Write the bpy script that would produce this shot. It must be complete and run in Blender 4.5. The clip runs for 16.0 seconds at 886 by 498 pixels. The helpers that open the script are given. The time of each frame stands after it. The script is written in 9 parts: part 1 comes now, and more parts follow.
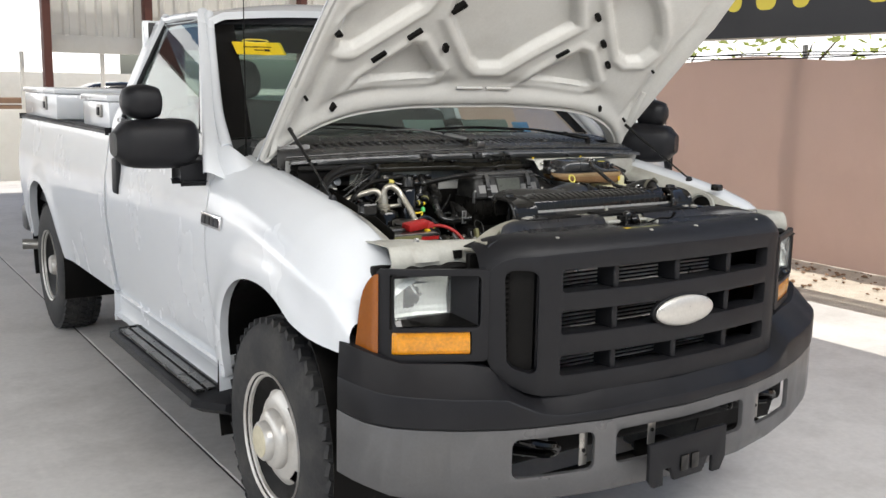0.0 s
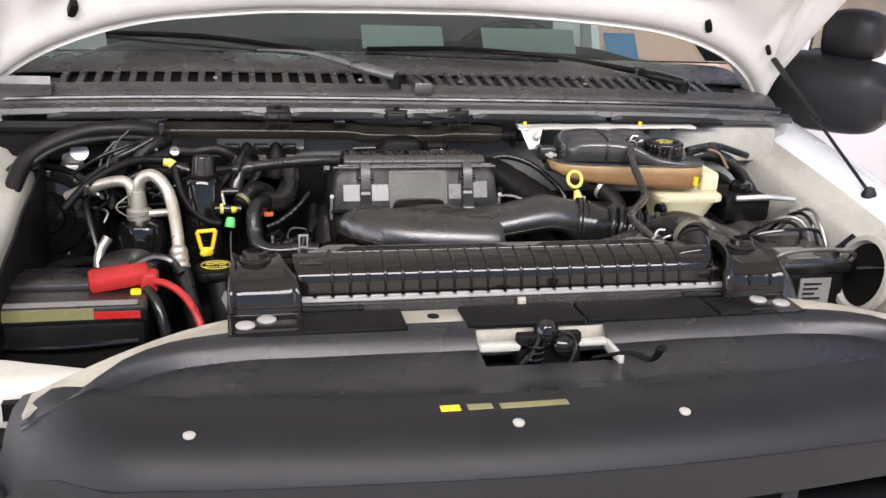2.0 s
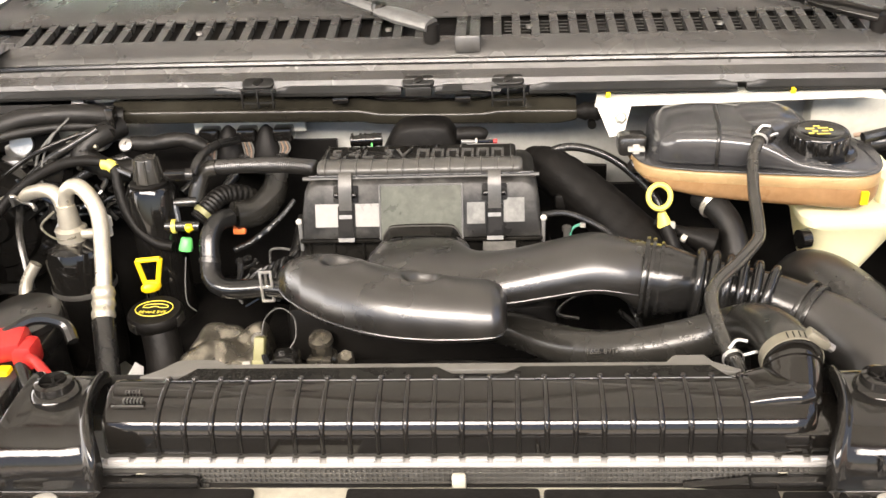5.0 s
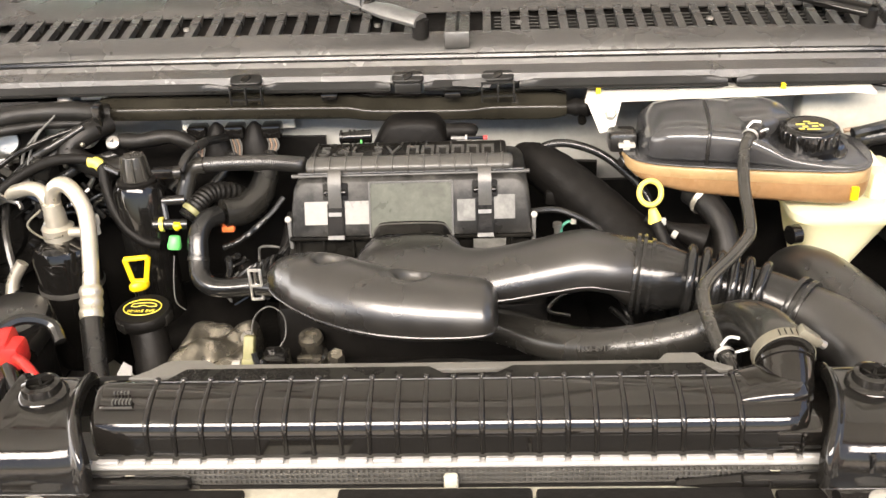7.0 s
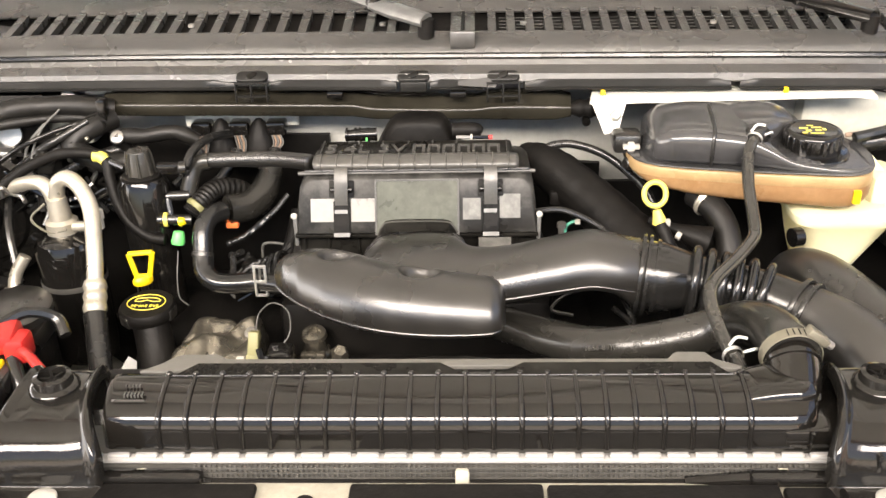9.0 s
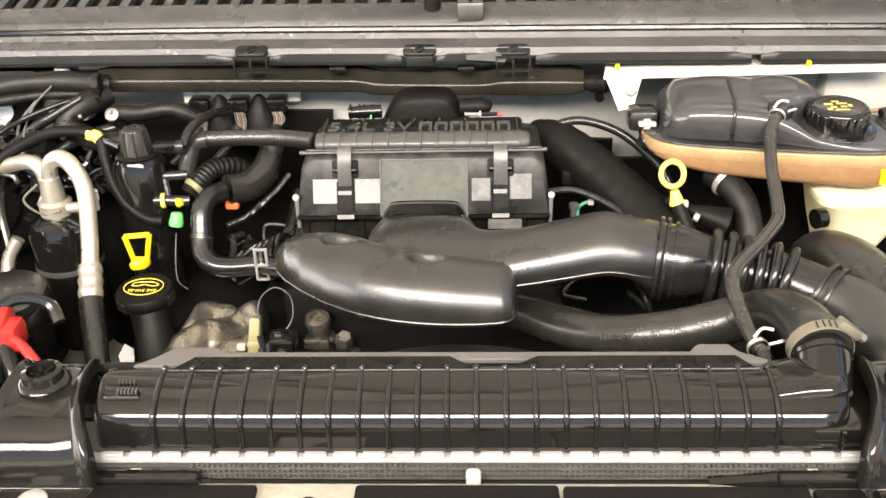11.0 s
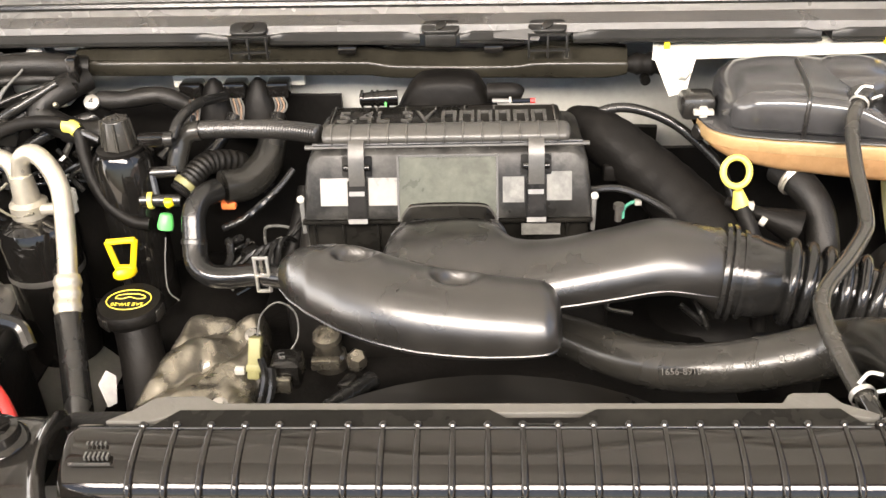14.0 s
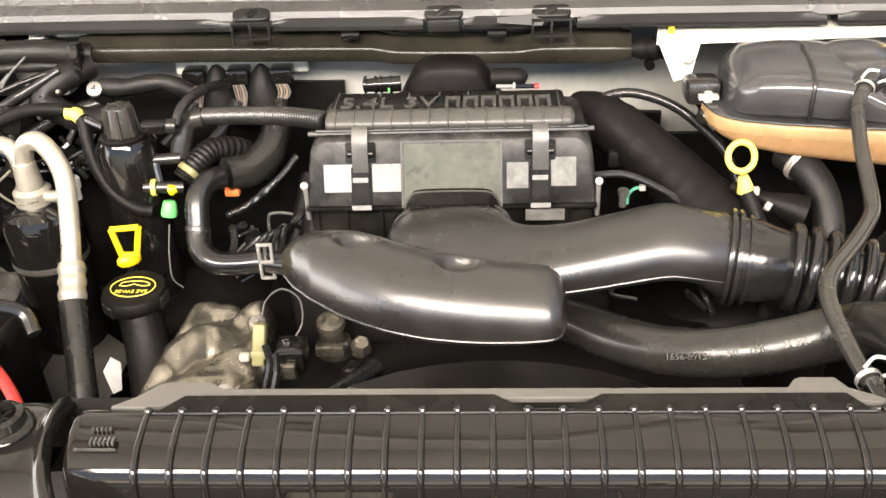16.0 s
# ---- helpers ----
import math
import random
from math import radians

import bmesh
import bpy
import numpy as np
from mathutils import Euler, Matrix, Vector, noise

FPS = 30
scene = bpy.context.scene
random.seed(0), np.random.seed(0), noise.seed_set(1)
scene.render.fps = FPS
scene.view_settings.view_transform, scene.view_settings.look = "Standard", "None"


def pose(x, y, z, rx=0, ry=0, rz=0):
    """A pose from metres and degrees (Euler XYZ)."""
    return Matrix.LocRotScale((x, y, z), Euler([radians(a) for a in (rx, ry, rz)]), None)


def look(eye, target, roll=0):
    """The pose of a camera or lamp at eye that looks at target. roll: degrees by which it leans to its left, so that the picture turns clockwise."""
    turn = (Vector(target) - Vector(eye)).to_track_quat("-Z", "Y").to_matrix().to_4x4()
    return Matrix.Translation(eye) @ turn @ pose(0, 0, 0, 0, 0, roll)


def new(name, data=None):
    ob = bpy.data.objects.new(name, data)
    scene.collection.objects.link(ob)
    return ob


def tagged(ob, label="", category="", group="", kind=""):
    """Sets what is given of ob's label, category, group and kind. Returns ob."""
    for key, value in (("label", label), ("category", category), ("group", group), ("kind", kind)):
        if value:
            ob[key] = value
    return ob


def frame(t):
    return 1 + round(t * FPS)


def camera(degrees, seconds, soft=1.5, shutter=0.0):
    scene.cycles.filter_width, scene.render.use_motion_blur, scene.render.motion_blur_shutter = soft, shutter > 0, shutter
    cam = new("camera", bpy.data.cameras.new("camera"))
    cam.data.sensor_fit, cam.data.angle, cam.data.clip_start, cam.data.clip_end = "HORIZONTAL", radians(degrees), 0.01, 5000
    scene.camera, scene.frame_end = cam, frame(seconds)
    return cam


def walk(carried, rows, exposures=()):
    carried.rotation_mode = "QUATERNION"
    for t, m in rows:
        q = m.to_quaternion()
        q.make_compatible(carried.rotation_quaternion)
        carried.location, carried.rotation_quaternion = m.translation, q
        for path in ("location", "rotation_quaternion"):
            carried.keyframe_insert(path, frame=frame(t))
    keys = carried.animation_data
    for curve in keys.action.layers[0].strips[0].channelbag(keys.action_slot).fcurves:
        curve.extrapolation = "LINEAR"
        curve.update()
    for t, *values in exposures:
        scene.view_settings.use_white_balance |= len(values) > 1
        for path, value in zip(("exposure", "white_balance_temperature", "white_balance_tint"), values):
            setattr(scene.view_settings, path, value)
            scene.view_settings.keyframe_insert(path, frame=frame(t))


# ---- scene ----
cam = camera(50.0, 16.0)
PATH = [
    (0, (-2.133, -1.917, 1.541), (-1.047, -0.271, 1.206), 1.0),
    (0.5, (-1.7, -1.655, 1.541), (-0.661, 0.005, 1.134), 1.5),
    (1, (-1.239, -1.36, 1.562), (-0.37, 0.38, 1.096), 2.6),
    (1.5, (-0.773, -1.04, 1.592), (-0.066, 0.742, 1.022), 1.5),
    (2, (-0.374, -0.785, 1.628), (0.056, 1.062, 0.993), 2.7),
    (2.5, (-0.155, -0.502, 1.657), (0.082, 1.333, 0.898), 0.5),
    (3, (0.002, -0.381, 1.674), (0.006, 1.433, 0.833), -0.1),
    (3.5, (0.048, -0.305, 1.685), (-0.086, 1.484, 0.8), -1.2),
    (4, (0.045, -0.266, 1.687), (-0.096, 1.513, 0.784), -2.2),
    (6.5, (0.042, -0.241, 1.685), (-0.061, 1.529, 0.759), -2.6),
    (7, (0.041, -0.24, 1.687), (-0.056, 1.527, 0.757), -2.6),
    (7.5, (0.034, -0.236, 1.684), (-0.054, 1.528, 0.745), -2.3),
    (8, (0.027, -0.238, 1.685), (-0.057, 1.529, 0.751), -2.0),
    (8.5, (0.019, -0.244, 1.687), (-0.055, 1.527, 0.761), -1.6),
    (9, (0.019, -0.247, 1.687), (-0.051, 1.523, 0.758), -1.5),
    (11.5, (0.008, -0.156, 1.67), (-0.081, 1.58, 0.681), -2.0),
    (12, (-0.003, -0.09, 1.657), (-0.129, 1.644, 0.668), -2.7),
    (12.5, (-0.006, -0.053, 1.646), (-0.117, 1.659, 0.619), -2.5),
    (13, (-0.006, -0.048, 1.64), (-0.115, 1.658, 0.602), -2.6),
    (13.5, (-0.014, -0.051, 1.643), (-0.115, 1.655, 0.604), -2.3),
    (14, (-0.014, -0.054, 1.644), (-0.106, 1.652, 0.604), -2.2),
    (14.5, (-0.016, -0.054, 1.644), (-0.103, 1.647, 0.596), -2.1),
    (15, (-0.016, -0.052, 1.641), (-0.106, 1.644, 0.585), -2.2),
    (15.5, (-0.015, -0.055, 1.643), (-0.11, 1.641, 0.586), -2.3),
    (16, (-0.015, -0.054, 1.641), (-0.114, 1.639, 0.581), -2.5),
]
walk(cam, [(t, look(eye, target, roll)) for t, eye, target, roll in PATH],
     [(0, -0.28, 6450, 10), (1, -0.1, 6450, 10), (1.5, 0.15, 6500, 13), (2, 0.55, 6450, 18), (3, 1.0, 6900, 24), (3.5, 1.15, 7150, 21), (4, 1.4, 7300, 17), (6.5, 1.54, 7400, 15), (9.2, 1.56, 7400, 15), (11.5, 1.59, 7400, 15), (12.5, 1.72, 7400, 15), (16, 1.73, 7400, 15)])

# ---------- world and light ----------
world = bpy.data.worlds.new("world")
scene.world = world
world.use_nodes = True
sky = world.node_tree.nodes.new("ShaderNodeTexSky")
sky.sky_type, sky.sun_disc = "NISHITA", False
sky.sun_elevation, sky.sun_rotation = radians(72), radians(151)
sky.dust_density = 2.0
world.node_tree.links.new(sky.outputs["Color"], world.node_tree.nodes["Background"].inputs["Color"])
world.node_tree.nodes["Background"].inputs["Strength"].default_value = 0.15
sun = new("sun", bpy.data.lights.new("sun", "SUN"))
sun.data.energy, sun.data.angle, sun.data.color = 5.0, radians(0.5), (1.0, 0.95, 0.87)
sun.matrix_world = look((0.15, -0.27, 0.95), (0, 0, 0))


def sky_lamp(name, eye, target, w, h, watts, color):
    lamp = new(name, bpy.data.lights.new(name, "AREA"))
    lamp.data.shape, lamp.data.size, lamp.data.size_y, lamp.data.energy, lamp.data.color = "RECTANGLE", w, h, watts, color
    lamp.matrix_world = look(eye, target)


# daylight through the open front, above the camera, and the open long side of the shed
sky_lamp("front_opening", (-0.4, -2.9, 3.9), (0, 0.75, 1.1), 6.5, 1.0, 330, (1.0, 0.97, 0.92))
sky_lamp("side_opening", (-9.5, 5.0, 2.4), (0, 5.0, 1.3), 24, 3.6, 740, (0.97, 0.98, 1.0))

# ---------- helpers ----------
V = Vector
BASE = {}


def lerp(a, b, f):
    return a + (b - a) * f


def table(pairs, x):
    """Piecewise smooth value from (x, value) pairs."""
    if x <= pairs[0][0]:
        return pairs[0][1]
    for (x0, y0), (x1, y1) in zip(pairs, pairs[1:]):
        if x <= x1:
            return lerp(y0, y1, (x - x0) / (x1 - x0))
    return pairs[-1][1]


def spread(a, b, n):
    return [a + (b - a) * i / (n - 1) for i in range(n)]


def thing(name, at, label, category, group="", kind=""):
    ob = new(name)
    ob.location = at
    ob.empty_display_size = 0.05
    BASE[ob] = V(at)
    return tagged(ob, label, category, group, kind)


def to_mesh(name, bm, material, smooth=35):
    bmesh.ops.recalc_face_normals(bm, faces=bm.faces)
    me = bpy.data.meshes.new(name)
    bm.to_mesh(me)
    bm.free()
    for m in material if isinstance(material, (list, tuple)) else [material]:
        me.materials.append(m)
    if smooth:
        me.polygons.foreach_set("use_smooth", [True] * len(me.polygons))
        me.set_sharp_from_angle(angle=radians(smooth))
    me.update()
    return me


def part(name, bm, material, parent, label="", smooth=44):
    base = BASE[parent]
    bmesh.ops.translate(bm, verts=bm.verts, vec=-base)
    ob = new(name, to_mesh(name, bm, material, smooth))
    ob.parent = parent
    BASE[ob] = base
    return tagged(ob, label)


def single(name, bm, material, label, category, at=(0, 0, 0), group="", kind="", smooth=35):
    bmesh.ops.translate(bm, verts=bm.verts, vec=-V(at))
    ob = new(name, to_mesh(name, bm, material, smooth))
    ob.location = at
    BASE[ob] = V(at)
    return tagged(ob, label, category, group, kind)


def join(bm, other):
    me = bpy.data.meshes.new("t")
    other.to_mesh(me)
    other.free()
    bm.from_mesh(me)
    bpy.data.meshes.remove(me)
    return bm


def box(lo, hi, bevel=0.0, seg=2, bm=None, m=None):
    b = bmesh.new()
    bmesh.ops.create_cube(b, size=1)
    lo, hi = V(lo), V(hi)
    for v in b.verts:
        v.co = V((lerp(lo.x, hi.x, v.co.x + 0.5), lerp(lo.y, hi.y, v.co.y + 0.5), lerp(lo.z, hi.z, v.co.z + 0.5)))
    if bevel:
        bmesh.ops.bevel(b, geom=b.edges[:], offset=bevel, segments=seg, affect="EDGES", profile=0.5)
    if m is not None:
        bmesh.ops.transform(b, matrix=m, verts=b.verts)
    return join(bm, b) if bm is not None else b


def path(points, n):
    """n places on a smooth line through the points."""
    p = [V(q) for q in points]
    if len(p) == 2:
        return [p[0].lerp(p[1], i / (n - 1)) for i in range(n)]
    p = [p[0] * 2 - p[1]] + p + [p[-1] * 2 - p[-2]]
    out, k = [], len(p) - 3
    for i in range(n):
        f = min(i / (n - 1) * k, k - 1e-6)
        j = int(f)
        t = f - j
        a, b, c, d = p[j:j + 4]
        out.append(0.5 * (2 * b + (c - a) * t + (2 * a - 5 * b + 4 * c - d) * t * t + (3 * b - a - 3 * c + d) * t ** 3))
    return out


def rings(bm, loops, closed=True, cap=True):
    vs = [[bm.verts.new(q) for q in loop] for loop in loops]
    for a, b in zip(vs, vs[1:]):
        n = len(a)
        for i in range(n if closed else n - 1):
            j = (i + 1) % n
            try:
                bm.faces.new((a[i], a[j], b[j], b[i]))
            except ValueError:
                pass
    if cap and closed:
        bm.faces.new(vs[0][::-1])
        bm.faces.new(vs[-1])
    return bm


def tube(points, r, n=24, seg=12, bm=None, flat=1.0, ribs=None, cap=True):
    """A tube on a smooth line. r: a radius or a list spread over it; ribs: (count, depth, start, end)."""
    bm = bm if bm is not None else bmesh.new()
    p = path(points, n)
    rr = r if isinstance(r, (list, tuple)) else [r, r]
    stops = spread(0, 1, len(rr))
    loops, side = [], None
    for i, c in enumerate(p):
        t = (p[min(i + 1, n - 1)] - p[max(i - 1, 0)]).normalized()
        if side is None:
            side = t.cross(V((0, 0, 1)))
            if side.length < 0.1:
                side = t.cross(V((0, 1, 0)))
        side = (side - t * side.dot(t)).normalized()
        up = side.cross(t)
        f = i / (n - 1)
        q = table(list(zip(stops, rr)), f)
        if ribs and ribs[2] <= f <= ribs[3]:
            q += ribs[1] * (0.5 - 0.5 * math.cos((f - ribs[2]) / (ribs[3] - ribs[2]) * ribs[0] * 2 * math.pi))
        loops.append([c + side * q * math.cos(a) + up * q * flat * math.sin(a) for a in spread(0, 2 * math.pi, seg + 1)[:-1]])
    return rings(bm, loops, cap=cap)


def lathe(profile, at, axis=(0, 0, 1), seg=24, bm=None, cap=True, squash=1.0):
    """A turned body: (radius, height) pairs along the axis from at."""
    bm = bm if bm is not None else bmesh.new()
    axis = V(axis).normalized()
    side = axis.orthogonal().normalized() if abs(axis.z) < 0.99 else V((1, 0, 0))
    other = axis.cross(side)
    loops = [[V(at) + axis * h + (side * math.cos(a) + other * math.sin(a) * squash) * max(r, 0.0002)
              for a in spread(0, 2 * math.pi, seg + 1)[:-1]] for r, h in profile]
    return rings(bm, loops, cap=cap)


def grid(rows, bm=None):
    bm = bm if bm is not None else bmesh.new()
    return rings(bm, rows, closed=False, cap=False)


def shell(bm, depth):
    """Give an open sheet a thickness: a second skin inside it and a closed rim."""
    bmesh.ops.remove_doubles(bm, verts=bm.verts, dist=1e-5)
    bmesh.ops.recalc_face_normals(bm, faces=bm.faces)
    bm.normal_update()
    faces, edges = bm.faces[:], [e for e in bm.edges if e.is_boundary]
    twin = {v: bm.verts.new(v.co - v.normal * depth) for v in bm.verts[:]}
    for f in faces:
        bm.faces.new([twin[v] for v in reversed(f.verts)])
    for e in edges:
        a, b = e.verts
        try:
            bm.faces.new((a, b, twin[b], twin[a]))
        except ValueError:
            pass
    return bm


def plate(outline, depth, m=None, bevel=0.0, bm=None):
    """A flat plate: outline in x, y, thickness in z, placed by m."""
    b = bmesh.new()
    f = b.faces.new([b.verts.new((x, y, 0)) for x, y in outline])
    e = bmesh.ops.extrude_face_region(b, geom=[f])
    bmesh.ops.translate(b, verts=[v for v in e["geom"] if isinstance(v, bmesh.types.BMVert)], vec=(0, 0, depth))
    if bevel:
        bmesh.ops.bevel(b, geom=b.edges[:], offset=bevel, segments=2, affect="EDGES", profile=0.5)
    if m is not None:
        bmesh.ops.transform(b, matrix=m, verts=b.verts)
    return join(bm, b) if bm is not None else b


def round_rect(x0, y0, x1, y1, r, n=5):
    out = []
    for cx, cy, a0 in ((x1 - r, y1 - r, 0), (x0 + r, y1 - r, 90), (x0 + r, y0 + r, 180), (x1 - r, y0 + r, 270)):
        for i in range(n + 1):
            a = radians(a0 + 90 * i / n)
            out.append((cx + r * math.cos(a), cy + r * math.sin(a)))
    return out


def pierced(outline, holes, surface, cut_x, cut_z):
    """A sheet with openings: outline and holes in x, z; surface(x, z) gives y; cuts let it bend."""
    bm = bmesh.new()
    for loop in [outline] + holes:
        vs = [bm.verts.new((x, 0, z)) for x, z in loop]
        for i in range(len(vs)):
            bm.edges.new((vs[i - 1], vs[i]))
    bmesh.ops.triangle_fill(bm, edges=bm.edges[:], use_beauty=True, normal=(0, -1, 0))
    for axis, cuts in (((1, 0, 0), cut_x), ((0, 0, 1), cut_z)):
        for c in cuts:
            bmesh.ops.bisect_plane(bm, geom=bm.verts[:] + bm.edges[:] + bm.faces[:], plane_co=V(axis) * c, plane_no=axis, dist=1e-5)
    for v in bm.verts:
        v.co.y = surface(v.co.x, v.co.z)
    return bm


def rim_bevel(bm, width):
    """Round over the sharp edges of a thick sheet."""
    bmesh.ops.recalc_face_normals(bm, faces=bm.faces)
    edges = [e for e in bm.edges if len(e.link_faces) == 2 and e.calc_face_angle() > 1.0]
    bmesh.ops.bevel(bm, geom=edges, offset=width, segments=2, affect="EDGES", profile=0.5, clamp_overlap=True)
    return bm


def blob_loft(rows, seg=20, power=2.6, bm=None):
    """A rounded hollow-cast body lofted along x: rows of x, y front, y back, z low, z high."""
    loops = []
    for x, yf, yb, zl, zh in rows:
        cy, cz, hy, hz = (yf + yb) / 2, (zl + zh) / 2, (yb - yf) / 2, (zh - zl) / 2
        loop = []
        for a in spread(0, 2 * math.pi, seg + 1)[:-1]:
            c, s = math.cos(a), math.sin(a)
            loop.append((x, cy + hy * math.copysign(abs(c) ** (2 / power), c), cz + hz * math.copysign(abs(s) ** (2 / power), s)))
        loops.append(loop)
    return rings(bm if bm is not None else bmesh.new(), loops)


def smooth_rows(rows, n):
    """Rows of numbers resampled smoothly by their first number."""
    xs = [r[0] for r in rows]
    out = []
    for x in spread(xs[0], xs[-1], n):
        j = max(i for i in range(len(xs)) if xs[i] <= x + 1e-9)
        j = min(j, len(xs) - 2)
        t = (x - xs[j]) / (xs[j + 1] - xs[j])
        row = [x]
        for k in range(1, len(rows[0])):
            a, b, c, d = (rows[max(j - 1, 0)][k], rows[j][k], rows[j + 1][k], rows[min(j + 2, len(rows) - 1)][k])
            row.append(0.5 * (2 * b + (c - a) * t + (2 * a - 5 * b + 4 * c - d) * t * t + (3 * b - a - 3 * c + d) * t ** 3))
        out.append(row)
    return out


def mirror(bm):
    bmesh.ops.scale(bm, vec=(-1, 1, 1), verts=bm.verts)
    bmesh.ops.reverse_faces(bm, faces=bm.faces)
    return bm


def lettering(text, size, depth, m):
    """Raised letters in the built-in font, as a bmesh."""
    cu = bpy.data.curves.new("t", "FONT")
    cu.body, cu.size, cu.extrude, cu.align_x, cu.align_y = text, size, depth, "CENTER", "CENTER"
    ob = bpy.data.objects.new("t", cu)
    scene.collection.objects.link(ob)
    me = ob.to_mesh()
    bm = bmesh.new()
    bm.from_mesh(me)
    ob.to_mesh_clear()
    bpy.data.objects.remove(ob)
    bpy.data.curves.remove(cu)
    bmesh.ops.transform(bm, matrix=m, verts=bm.verts)
    return bm


# ---------- materials ----------
def mat(name, color, rough=0.5, metal=0.0, vary=0.12, scale=8.0, fine=120.0, bump=0.02, dirt=None, dirt_amount=0.0,
        dirt_scale=3.0, coat=0.0, transmit=0.0, rough_vary=0.12, ior=1.45, specular=0.5, random_shift=0.0, distance=0.002):
    m = bpy.data.materials.new(name)
    m.use_nodes = True
    nt = m.node_tree
    bs = nt.nodes["Principled BSDF"]
    link = nt.links.new

    def node(kind, **values):
        n = nt.nodes.new(kind)
        for k, v in values.items():
            n.inputs[k].default_value = v
        return n
    co = node("ShaderNodeTexCoord")
    big = node("ShaderNodeTexNoise", Scale=scale, Detail=4.0, Roughness=0.6)
    small = node("ShaderNodeTexNoise", Scale=fine, Detail=3.0, Roughness=0.6)
    link(co.outputs["Object"], big.inputs["Vector"])
    link(co.outputs["Object"], small.inputs["Vector"])
    both = nt.nodes.new("ShaderNodeMath")
    both.operation = "ADD"
    link(big.outputs["Fac"], both.inputs[0])
    link(small.outputs["Fac"], both.inputs[1])
    ramp = nt.nodes.new("ShaderNodeMapRange")
    for k, v in (("From Min", 0.6), ("From Max", 1.4), ("To Min", 1 - vary), ("To Max", 1 + vary)):
        ramp.inputs[k].default_value = v
    link(both.outputs[0], ramp.inputs["Value"])
    tint = nt.nodes.new("ShaderNodeVectorMath")
    tint.operation = "SCALE"
    tint.inputs[0].default_value = color[:3]
    link(ramp.outputs["Result"], tint.inputs["Scale"])
    out = tint.outputs[0]
    if random_shift:
        info = nt.nodes.new("ShaderNodeObjectInfo")
        rr = nt.nodes.new("ShaderNodeMapRange")
        rr.inputs["To Min"].default_value, rr.inputs["To Max"].default_value = 1 - random_shift, 1 + random_shift
        link(info.outputs["Random"], rr.inputs["Value"])
        sh = nt.nodes.new("ShaderNodeVectorMath")
        sh.operation = "SCALE"
        link(out, sh.inputs[0])
        link(rr.outputs["Result"], sh.inputs["Scale"])
        out = sh.outputs[0]
    if dirt:
        d = node("ShaderNodeTexNoise", Scale=dirt_scale, Detail=6.0, Roughness=0.7)
        link(co.outputs["Object"], d.inputs["Vector"])
        dr = nt.nodes.new("ShaderNodeMapRange")
        for k, v in (("From Min", 0.45), ("From Max", 0.75), ("To Min", 0.0), ("To Max", dirt_amount)):
            dr.inputs[k].default_value = v
        link(d.outputs["Fac"], dr.inputs["Value"])
        mx = nt.nodes.new("ShaderNodeMix")
        mx.data_type = "RGBA"
        mx.inputs[7].default_value = (*dirt[:3], 1)
        link(dr.outputs["Result"], mx.inputs[0])
        link(out, mx.inputs[6])
        out = mx.outputs[2]
    link(out, bs.inputs["Base Color"])
    rv = nt.nodes.new("ShaderNodeMapRange")
    for k, v in (("From Min", 0.3), ("From Max", 0.7), ("To Min", max(rough - rough_vary, 0.02)), ("To Max", min(rough + rough_vary, 1.0))):
        rv.inputs[k].default_value = v
    link(big.outputs["Fac"], rv.inputs["Value"])
    link(rv.outputs["Result"], bs.inputs["Roughness"])
    if bump:
        bn = node("ShaderNodeBump", Strength=min(bump * 10, 1.0), Distance=distance)
        link(small.outputs["Fac"], bn.inputs["Height"])
        link(bn.outputs["Normal"], bs.inputs["Normal"])
    bs.inputs["Metallic"].default_value = metal
    bs.inputs["Coat Weight"].default_value = coat
    bs.inputs["Coat Roughness"].default_value = 0.05
    bs.inputs["Transmission Weight"].default_value = transmit
    bs.inputs["IOR"].default_value = ior
    bs.inputs["Specular IOR Level"].default_value = specular
    return m


white_paint = mat("white_paint", (0.67, 0.69, 0.71), 0.26, vary=0.015, scale=2, bump=0.0, coat=0.6, dirt=(0.56, 0.55, 0.53), dirt_amount=0.05, dirt_scale=1.2, rough_vary=0.03)
# one cream bay paint: a lighter copy for lit parts, a darker for shaded
shelf_paint_lit = mat("shelf_paint_lit", (0.56, 0.55, 0.49), 0.42, vary=0.10, scale=6, bump=0.01, dirt=(0.2, 0.175, 0.14), dirt_amount=0.35, dirt_scale=7.0)
bay_paint_shaded = mat("bay_paint_shaded", (0.40, 0.395, 0.35), 0.45, vary=0.10, scale=6, bump=0.01, dirt=(0.18, 0.155, 0.12), dirt_amount=0.5, dirt_scale=7.0)
# dustier cream for the support bar, with its shade darkened in too
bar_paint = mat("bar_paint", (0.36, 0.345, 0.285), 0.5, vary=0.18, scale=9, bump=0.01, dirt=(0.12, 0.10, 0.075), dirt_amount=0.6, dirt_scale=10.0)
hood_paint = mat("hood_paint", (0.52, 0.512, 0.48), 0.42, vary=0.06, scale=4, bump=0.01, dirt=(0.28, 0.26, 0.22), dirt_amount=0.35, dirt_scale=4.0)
# white bulkhead paint, greyed so that the colour carries its shade
firewall_paint_shaded = mat("firewall_paint_shaded", (0.32, 0.32, 0.3), 0.5, vary=0.10, scale=5, bump=0.01, dirt=(0.12, 0.11, 0.09), dirt_amount=0.5, dirt_scale=6.0)
trim_black = mat("trim_black", (0.010, 0.010, 0.0114), 0.44, vary=0.15, scale=5, fine=900, bump=0.02, rough_vary=0.08, specular=0.26, dirt=(0.022, 0.022, 0.022), dirt_amount=0.25, dirt_scale=5)
